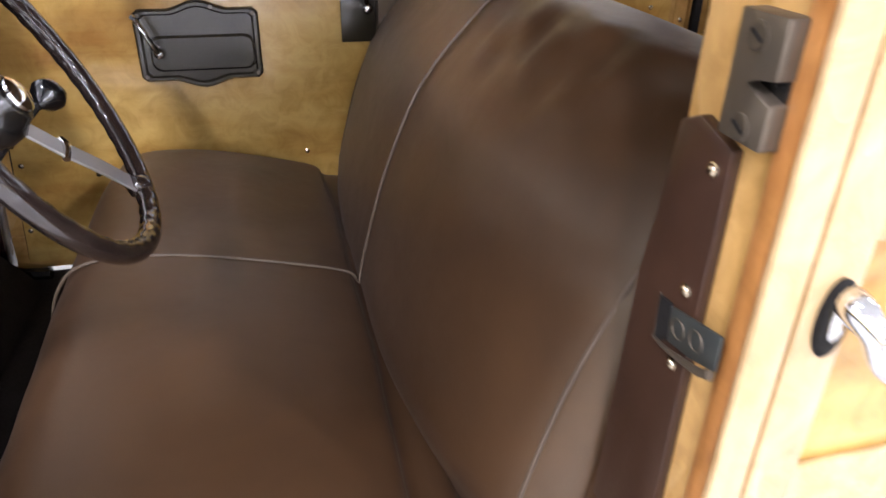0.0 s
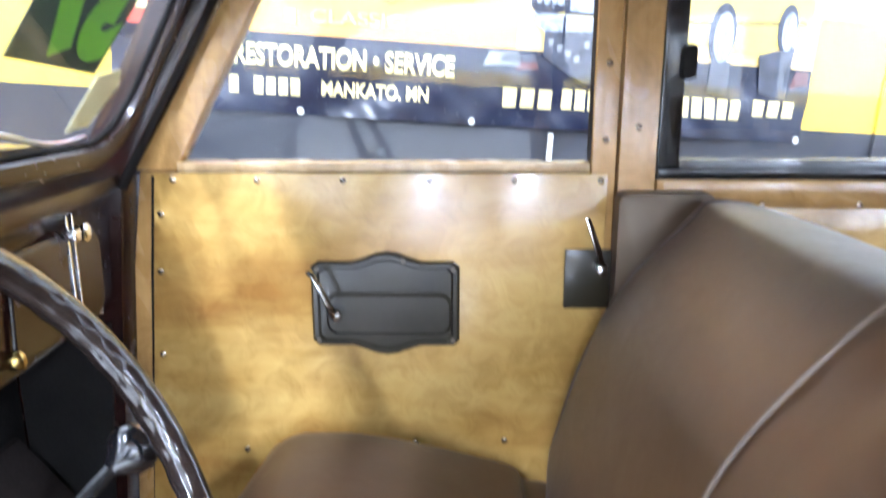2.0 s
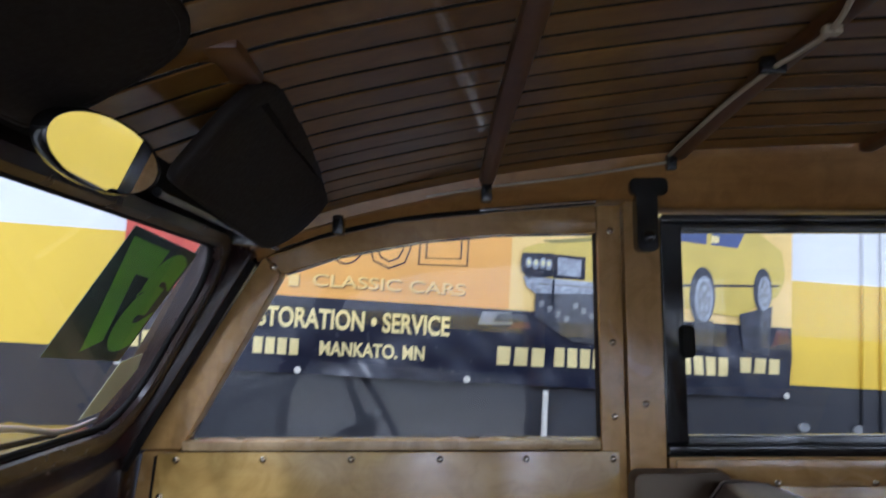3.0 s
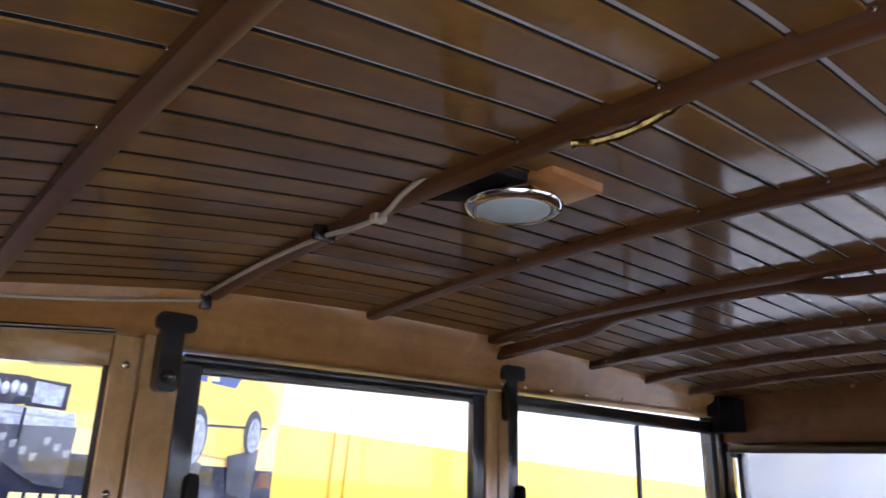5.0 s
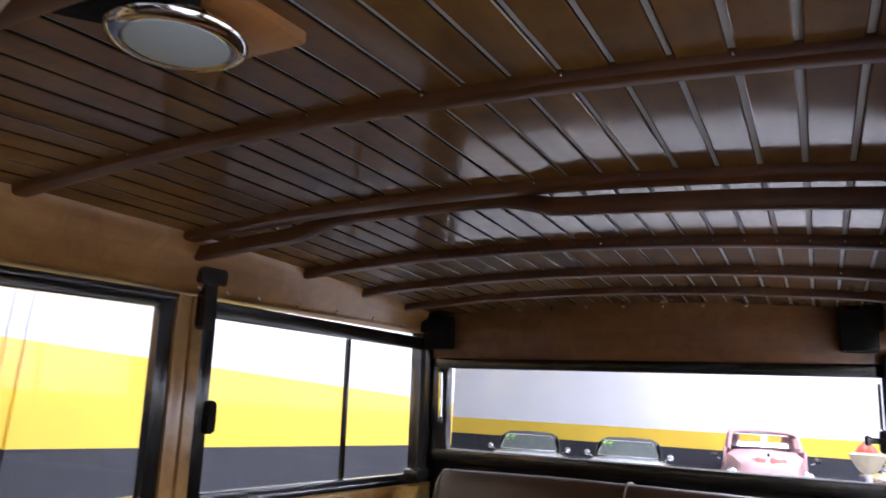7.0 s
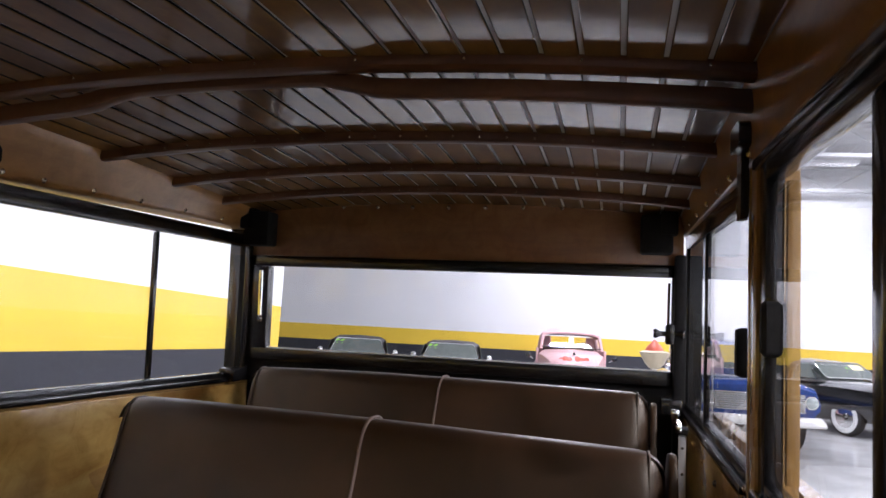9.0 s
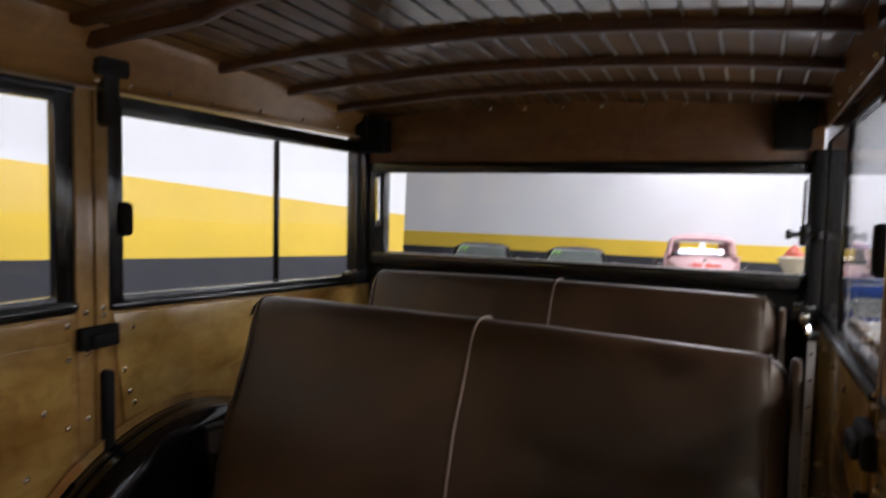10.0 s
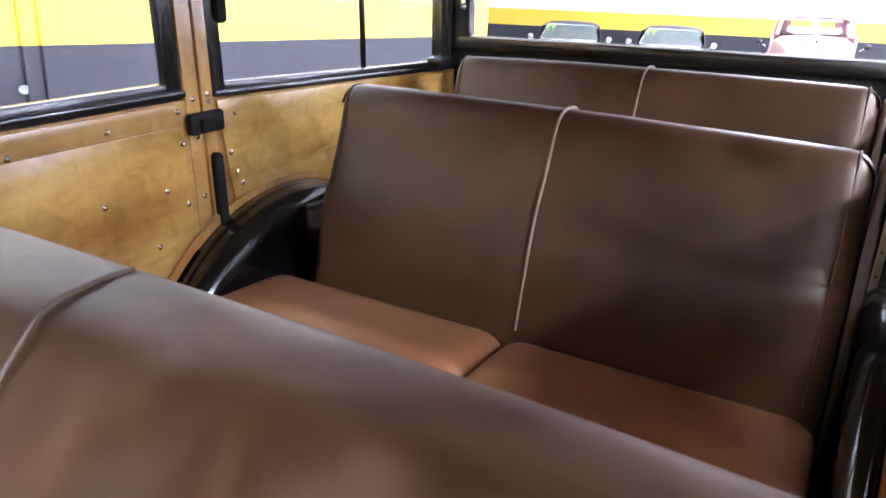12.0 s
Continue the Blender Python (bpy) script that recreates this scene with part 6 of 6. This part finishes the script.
def hollow_cab(v, paint, screen):
    """A rounded pickup cab one can see through: roof shell, pillars, back panel with its window."""
    x0, z0, x1, z1, w = screen
    back = -0.72
    rings = []
    for k in range(13):
        t = k / 12
        x = back - 0.02 + (x1 + 0.07 - back) * t
        end = min(1.0, math.sin(math.pi * (0.06 + 0.88 * t)) * 1.9)
        half, top = w * (0.90 + 0.10 * end), z1 + 0.015 + 0.16 * end
        over = [(half * math.cos(a), z1 - 0.03 + (top - z1 + 0.03) * abs(math.sin(a)) ** 0.7) for a in (math.pi * j / 16 for j in range(17))]
        under = [(y * 0.95, z - 0.03) for y, z in over[::-1]]
        rings.append([(x, y, z) for y, z in over + under])
    cab = part("cabin", loft(rings), paint, v, "rounded faded cab roof", 50)
    for s in (1, -1):
        part("front_pillar", tube(((x0, s * w * 0.98, z0 - 0.04), ((x0 + x1) / 2, s * w * 0.95, (z0 + z1) / 2), (x1, s * w * 0.90, z1 + 0.01)), 0.038, 10), paint, cab)
        part("rear_pillar", tube(((back + 0.03, s * w * 1.04, 1.05), (back + 0.02, s * w * 1.02, z0), (back + 0.05, s * w * 0.92, z1 + 0.01)), 0.055, 10), paint, cab)
        part("door_side", box(back, x0, min(s * w * 1.06, s * (w * 1.06 + 0.05)), max(s * w * 1.06, s * (w * 1.06 + 0.05)), 0.75, z0 - 0.02, 0.015), paint, cab)
    part("back_panel", merged(box(back - 0.02, back + 0.02, -w, w, 1.0, z0 + 0.02, 0.008), box(back - 0.02, back + 0.02, -w, -w * 0.62, z0 + 0.021, z1 - 0.02, 0.008), box(back - 0.02, back + 0.02, w * 0.62, w, z0 + 0.021, z1 - 0.02, 0.008)), paint, cab)
    part("steering_wheel", tube([(x0 - 0.32, 0.30 + 0.17 * math.cos(a), z0 - 0.02 + 0.15 * math.sin(a)) for a in (2 * math.pi * k / 20 for k in range(20))], 0.012, 6, closed=True), BLACK_METAL, cab)
    part("bench_back", box(back + 0.06, back + 0.20, -w * 0.9, w * 0.9, 0.9, z0 + 0.03, 0.04), FRONT_PIPING, cab, "dull brown bench back")
    return cab


def vehicle(name, m, label, paint, body, cabin, wheels, extras, group="parked cars"):
    """A vehicle facing +x. body, cabin: stations (x, half width, bottom, top); wheels: (x, radius)."""
    v = new(name)
    v.empty_display_size = 0.1
    v.matrix_world = HALL @ m
    PLACE[v] = Matrix()
    tagged(v, label, "car", group)
    part("body", loft([ring_section(*st) for st in loft_table(body)]), paint, v, "", 40)
    if extras.get("open_cab"):
        cab = hollow_cab(v, paint, extras["screen"])
    else:
        cab = part("cabin", loft([ring_section(*st) for st in loft_table(cabin)]), extras.get("roof", paint), v, "rounded cabin roof", 40)
    # glazing panels lie just proud of the cabin
    xw0, zw0, xw1, zw1, ww = extras["screen"]
    ring = []
    for y, t in rounded(-1, 1, 0, 1, 0.12, 4):
        w = ww * (1 - extras.get("taper", 0.14) * t)
        ring.append(Vector((xw0 + (xw1 - xw0) * t, y * w, zw0 + (zw1 - zw0) * t)))
    nrm = Vector((zw1 - zw0, 0, xw0 - xw1)).normalized()
    glass_ob = part("windscreen", loft([[p + nrm * 0.004 for p in ring], [p + nrm * 0.012 for p in ring]]), GLASS if extras.get("open_cab") else CAR_GLASS, cab, "pale reflecting windscreen")
    part("screen_trim", tube([p + nrm * 0.012 for p in ring], 0.010, 6, closed=True), extras.get("trim", CHROME), cab)
    if "paper" in extras:
        y, z, w, h, mat = extras["paper"]
        t0, t1 = (z - zw0) / (zw1 - zw0), (z + h - zw0) / (zw1 - zw0)
        pts = [Vector((xw0 + (xw1 - xw0) * t, yy, zw0 + (zw1 - zw0) * t)) for yy, t in ((y, t0), (y + w, t0), (y + w, t1), (y, t1))]
        if mat is CARD_LIME:
            curve = bpy.data.curves.new("numerals", "FONT")
            curve.body, curve.size, curve.offset = "66", 1.0, 0.055
            tmp = new("numerals", curve)
            bpy.context.view_layer.update()
            me = bpy.data.meshes.new_from_object(tmp.evaluated_get(bpy.context.evaluated_depsgraph_get()))
            bpy.data.objects.remove(tmp)
            bm = bmesh.new()
            bm.from_mesh(me)
            bpy.data.meshes.remove(me)
            wide = max(c.co.x for c in bm.verts)
            low, high = min(c.co.y for c in bm.verts), max(c.co.y for c in bm.verts)
            for c in bm.verts:
                t = t0 + (t1 - t0) * (c.co.y - low) / (high - low)
                c.co = Vector((xw0 + (xw1 - xw0) * t, y + w * c.co.x / wide, zw0 + (zw1 - zw0) * t)) + nrm * 0.0165
            part("numerals", bm, mat, glass_ob, "lime green year numerals")
        else:
            part("price_card", loft([[p + nrm * 0.013 for p in pts], [p + nrm * 0.016 for p in pts]]), mat, glass_ob, "card behind the windscreen")
    for s in (1, -1):
        x0, x1, z0, z1, yb, yt = extras["side_glass"]
        pts = [Vector((x, s * (yb + (yt - yb) * t), z0 + (z1 - z0) * t)) for x, t in ((x0, 0), (x1, 0), (x1 - 0.12 * (x1 - x0), 1), (x0 + 0.1 * (x1 - x0), 1))]
        part("side_window", loft([[p + Vector((0, s * 0.004, 0)) for p in pts], [p + Vector((0, s * 0.014, 0)) for p in pts]]), GLASS if extras.get("open_cab") else CAR_GLASS, cab)
        for wx, wr in wheels:
            wm = axes_pose((wx, s * (extras["track"]), wr), (0, s, 0))
            wheel = part("wheel", moved(spun(((wr * 0.60, -0.09), (wr * 0.85, -0.10), (wr * 0.97, -0.07), (wr, 0), (wr * 0.97, 0.07), (wr * 0.85, 0.095), (wr * 0.60, 0.085)), 28), wm), TYRE, v)
            part("sidewall", moved(spun(((wr * 0.62, 0.088), (wr * 0.66, 0.099), (wr * 0.82, 0.100), (wr * 0.84, 0.094)), 28), wm), extras.get("sidewall", TYRE), wheel)
            part("hubcap", moved(spun(((wr * 0.60, 0.07), (wr * 0.58, 0.095), (wr * 0.30, 0.115), (0.01, 0.12)), 24), wm), CHROME, wheel)
        hx, hy, hz, hr = extras["lamp"]
        head = part("headlamp", moved(spun(((hr, -0.05), (hr * 1.08, 0.0), (hr, 0.015), (hr * 0.85, 0.015), (hr * 0.6, 0.03), (0.01, 0.04)), 20), axes_pose((hx, s * hy, hz), (1, 0, 0), (0, 1, 0))), CHROME, v, "round chrome headlamp")
        part("lamp_lens", moved(spun(((hr * 0.84, 0.016), (hr * 0.6, 0.034), (0.01, 0.045)), 20), axes_pose((hx, s * hy, hz), (1, 0, 0), (0, 1, 0))), LENS, head)
        mx, my, mz = extras.get("mirror", (0, 0, 0))
        if my:
            mir = part("door_mirror", tube(((mx, s * (my - 0.12), mz - 0.08), (mx, s * my, mz)), 0.010, 6), CHROME, v)
            part("mirror_head", moved(spun(((0.02, -0.03), (0.06, -0.02), (0.068, 0.0), (0.05, 0.006)), 16), axes_pose((mx, s * my, mz), (-1, 0, 0), (0, 1, 0))), extras.get("mirror_mat", CHROME), mir)
    bx, bw, bz, bh = extras["bumper"]
    bump_line = smooth_path(((bx - 0.25, -bw, bz), (bx - 0.06, -bw * 0.92, bz), (bx, -bw * 0.5, bz), (bx + 0.02, 0, bz), (bx, bw * 0.5, bz), (bx - 0.06, bw * 0.92, bz), (bx - 0.25, bw, bz)))
    part("bumper", tube(bump_line, bh, 10, flat=0.5), extras.get("bumper_mat", CHROME), v, "curved front bumper")
    gx, gw, gz0, gz1, bars = extras["grille"]
    g = part("grille", box(gx - 0.03, gx, -gw, gw, gz0, gz1, 0.015), BLACK_METAL, v, "dark grille opening")
    for k in range(bars):
        z = gz0 + (gz1 - gz0) * (k + 0.5) / bars
        part("grille_bar", box(gx + 0.001, gx + 0.02, -gw, gw, z - 0.010, z + 0.010, 0.004), extras.get("grille_mat", CHROME), g)
    return v


SEDAN_BODY = ((-2.35, 0.70, 0.42, 0.85), (-2.20, 0.84, 0.32, 0.95), (-1.2, 0.91, 0.26, 0.98), (0.0, 0.93, 0.25, 1.00), (1.0, 0.92, 0.26, 1.02), (1.9, 0.88, 0.28, 0.99), (2.25, 0.82, 0.36, 0.90), (2.35, 0.72, 0.42, 0.80))
SEDAN_CABIN = ((-1.55, 0.62, 0.80, 0.97), (-1.05, 0.70, 0.82, 1.30), (-0.55, 0.70, 0.82, 1.41), (0.05, 0.69, 0.82, 1.43), (0.48, 0.64, 0.82, 1.37), (0.98, 0.64, 0.80, 0.98))
SEDAN_EXTRAS = dict(roof=CAR_ROOF, taper=0.20, screen=(1.03, 1.00, 0.56, 1.325, 0.66), side_glass=(-0.9, 0.72, 1.00, 1.30, 0.735, 0.655), track=0.80, lamp=(2.31, 0.62, 0.68, 0.10), bumper=(2.42, 0.90, 0.46, 0.06), grille=(2.37, 0.42, 0.55, 0.76, 5), mirror=(0.78, 0.90, 1.04), paper=(-0.57, 1.15, 0.25, 0.155, CARD_LIME))
for sv, yaw in ((3.85, 11.0), (1.48, 4.0)):
    vehicle("sedan", pose(17.2, sv, 0, 0, 0, 180 + yaw), "silver-grey sixties sedan with a dark roof parked nose-out", CAR_GREY, SEDAN_BODY, SEDAN_CABIN, ((1.45, 0.33), (-1.35, 0.33)), SEDAN_EXTRAS)

TRUCK_BODY = ((-2.5, 0.80, 0.50, 1.05), (-2.4, 0.86, 0.45, 1.10), (-0.8, 0.86, 0.42, 1.10), (-0.3, 0.84, 0.40, 1.16), (0.5, 0.82, 0.40, 1.37), (1.1, 0.72, 0.42, 1.36), (1.8, 0.62, 0.45, 1.28), (2.15, 0.52, 0.55, 1.16), (2.25, 0.40, 0.62, 1.02))
TRUCK_CABIN = ((-0.75, 0.62, 1.00, 1.40), (-0.65, 0.72, 1.00, 1.68), (-0.25, 0.76, 1.00, 1.76), (0.20, 0.76, 1.00, 1.77), (0.48, 0.74, 1.00, 1.70), (0.78, 0.72, 1.00, 1.20))
TRUCK_EXTRAS = dict(open_cab=True, screen=(0.74, 1.38, 0.56, 1.675, 0.70), side_glass=(-0.4, 0.5, 1.22, 1.60, 0.79, 0.70), track=0.78, lamp=(2.05, 0.66, 0.88, 0.11), bumper=(2.42, 0.86, 0.52, 0.08), grille=(2.22, 0.52, 0.62, 0.92, 5), mirror=(0.70, 0.98, 1.18), mirror_mat=BLACK_METAL, trim=BLACK_METAL, bumper_mat=CAR_WHITE, grille_mat=CAR_WHITE, paper=(-0.05, 1.42, 0.11, 0.20, CAR_WHITE))
pink = vehicle("pickup_truck", pose(17.0, -1.36, 0, 0, 0, 180), "faded pink fifties pickup truck with rounded cab", CAR_PINK, TRUCK_BODY, TRUCK_CABIN, ((1.4, 0.36), (-1.5, 0.36)), TRUCK_EXTRAS)
for s in (1, -1):
    part("fender", moved(spun(((0.02, 0.20), (0.30, 0.17), (0.42, 0.02), (0.44, -0.15), (0.40, -0.3)), 24), axes_pose((1.45, s * 0.78, 0.62), (0, s * 0.35, 1), (1, 0, 0)) @ Matrix.Diagonal((1.5, 0.6, 1, 1))), CAR_PINK, pink, "bulging front fender", 60)
for k, y in enumerate((-0.27, -0.19, -0.10, 0.06, 0.15, 0.25)):
    part("bonnet_script", moved(spun(((0.045, -0.010), (0.045, 0.0), (0.03, 0.006), (0.004, 0.008)), 10), axes_pose((2.15 - 0.5 * y * y, y, 1.150 + 0.02 * (k % 2) - 0.25 * y * y), (0.80, 0.0, 0.60), (0, 1, 0)) @ Matrix.Diagonal((1.3, 1.6, 1, 1))), PRINT_RED, pink, "faded red bonnet script")
part("bonnet_mascot", moved(spun(((0.03, 0), (0.026, 0.03), (0.012, 0.06), (0.003, 0.065)), 10), pose(1.95, 0, 1.24)), BLACK_METAL, pink, "small dark bonnet ornament")

BLUE_EXTRAS = dict(TRUCK_EXTRAS, open_cab=False, paper=(0.30, 1.36, 0.30, 0.18, PAPER), screen=(0.80, 1.20, 0.45, 1.60, 0.74), grille=(2.26, 0.70, 0.62, 0.90, 9), lamp=(2.24, 0.80, 0.78, 0.10), bumper_mat=CAR_WHITE, grille_mat=CHROME, trim=CHROME, mirror_mat=CHROME, bumper=(2.42, 0.95, 0.50, 0.09))
BLUE_BODY = ((-2.5, 0.92, 0.50, 1.08), (-1.0, 0.95, 0.45, 1.12), (0.5, 0.95, 0.42, 1.12), (1.6, 0.95, 0.42, 1.12), (2.15, 0.95, 0.45, 1.08), (2.25, 0.92, 0.50, 1.00))
vehicle("pickup_truck", pose(13.2, -3.82, 0, 0, 0, 180), "blue sixties pickup truck with chrome grille and white bumper", CAR_BLUE, BLUE_BODY, ((-0.75, 0.70, 1.0, 1.45), (-0.6, 0.78, 1.0, 1.66), (0.1, 0.80, 1.0, 1.72), (0.4, 0.78, 1.0, 1.66), (0.75, 0.76, 1.0, 1.20)), ((1.5, 0.37), (-1.5, 0.37)), BLUE_EXTRAS)

COUPE_BODY = ((-2.7, 0.70, 0.45, 0.80), (-2.5, 0.86, 0.32, 0.95), (-1.4, 0.96, 0.26, 1.02), (0.2, 0.98, 0.25, 1.04), (1.2, 0.97, 0.26, 1.04), (2.0, 0.95, 0.28, 1.00), (2.5, 0.90, 0.32, 0.92), (2.65, 0.80, 0.40, 0.84))
COUPE_CABIN = ((-1.6, 0.60, 0.90, 1.06), (-1.1, 0.70, 0.90, 1.34), (-0.5, 0.74, 0.90, 1.45), (0.1, 0.74, 0.90, 1.46), (0.5, 0.72, 0.90, 1.38), (1.0, 0.68, 0.90, 1.04))
COUPE_EXTRAS = dict(screen=(1.03, 1.07, 0.58, 1.39, 0.72), side_glass=(-0.95, 0.78, 1.06, 1.36, 0.765, 0.68), track=0.84, lamp=(2.62, 0.70, 0.82, 0.11), bumper=(2.78, 1.00, 0.50, 0.10), grille=(2.68, 0.62, 0.55, 0.78, 4), sidewall=WHITEWALL, paper=(0.25, 1.24, 0.30, 0.10, PAPER))
vehicle("coupe", pose(16.3, -6.63, 0, 0, 0, 205), "glossy black fifties car with chrome bumper and whitewall tyres", CAR_BLACK, COUPE_BODY, COUPE_CABIN, ((1.65, 0.36), (-1.55, 0.36)), COUPE_EXTRAS)

# sundae-shaped plaster figure on a post
sundae = thing("sundae_sign", (11.0, -2.35, 0), "cream and red plaster sundae cup on a white post", "display sign", base=HALL)
part("post", tube(((11.0, -2.35, 0.0), (11.0, -2.35, 1.17)), 0.04, 12), CAR_WHITE, sundae)
part("foot", moved(spun(((0.25, 0.0), (0.25, 0.03), (0.06, 0.06)), 24), pose(11.0, -2.35, 0.0)), CAR_WHITE, sundae)
part("cup", moved(spun(((0.05, 1.15), (0.09, 1.17), (0.14, 1.22), (0.20, 1.33), (0.235, 1.40), (0.17, 1.43), (0.10, 1.43)), 10), pose(11.0, -2.35, 0)), CUP_CREAM, sundae, "fluted cream cup")
part("topping", moved(spun(((0.15, 1.42), (0.135, 1.46), (0.10, 1.51), (0.06, 1.55), (0.015, 1.60)), 9), pose(11.0, -2.35, 0)), CUP_RED, sundae, "red swirled topping")
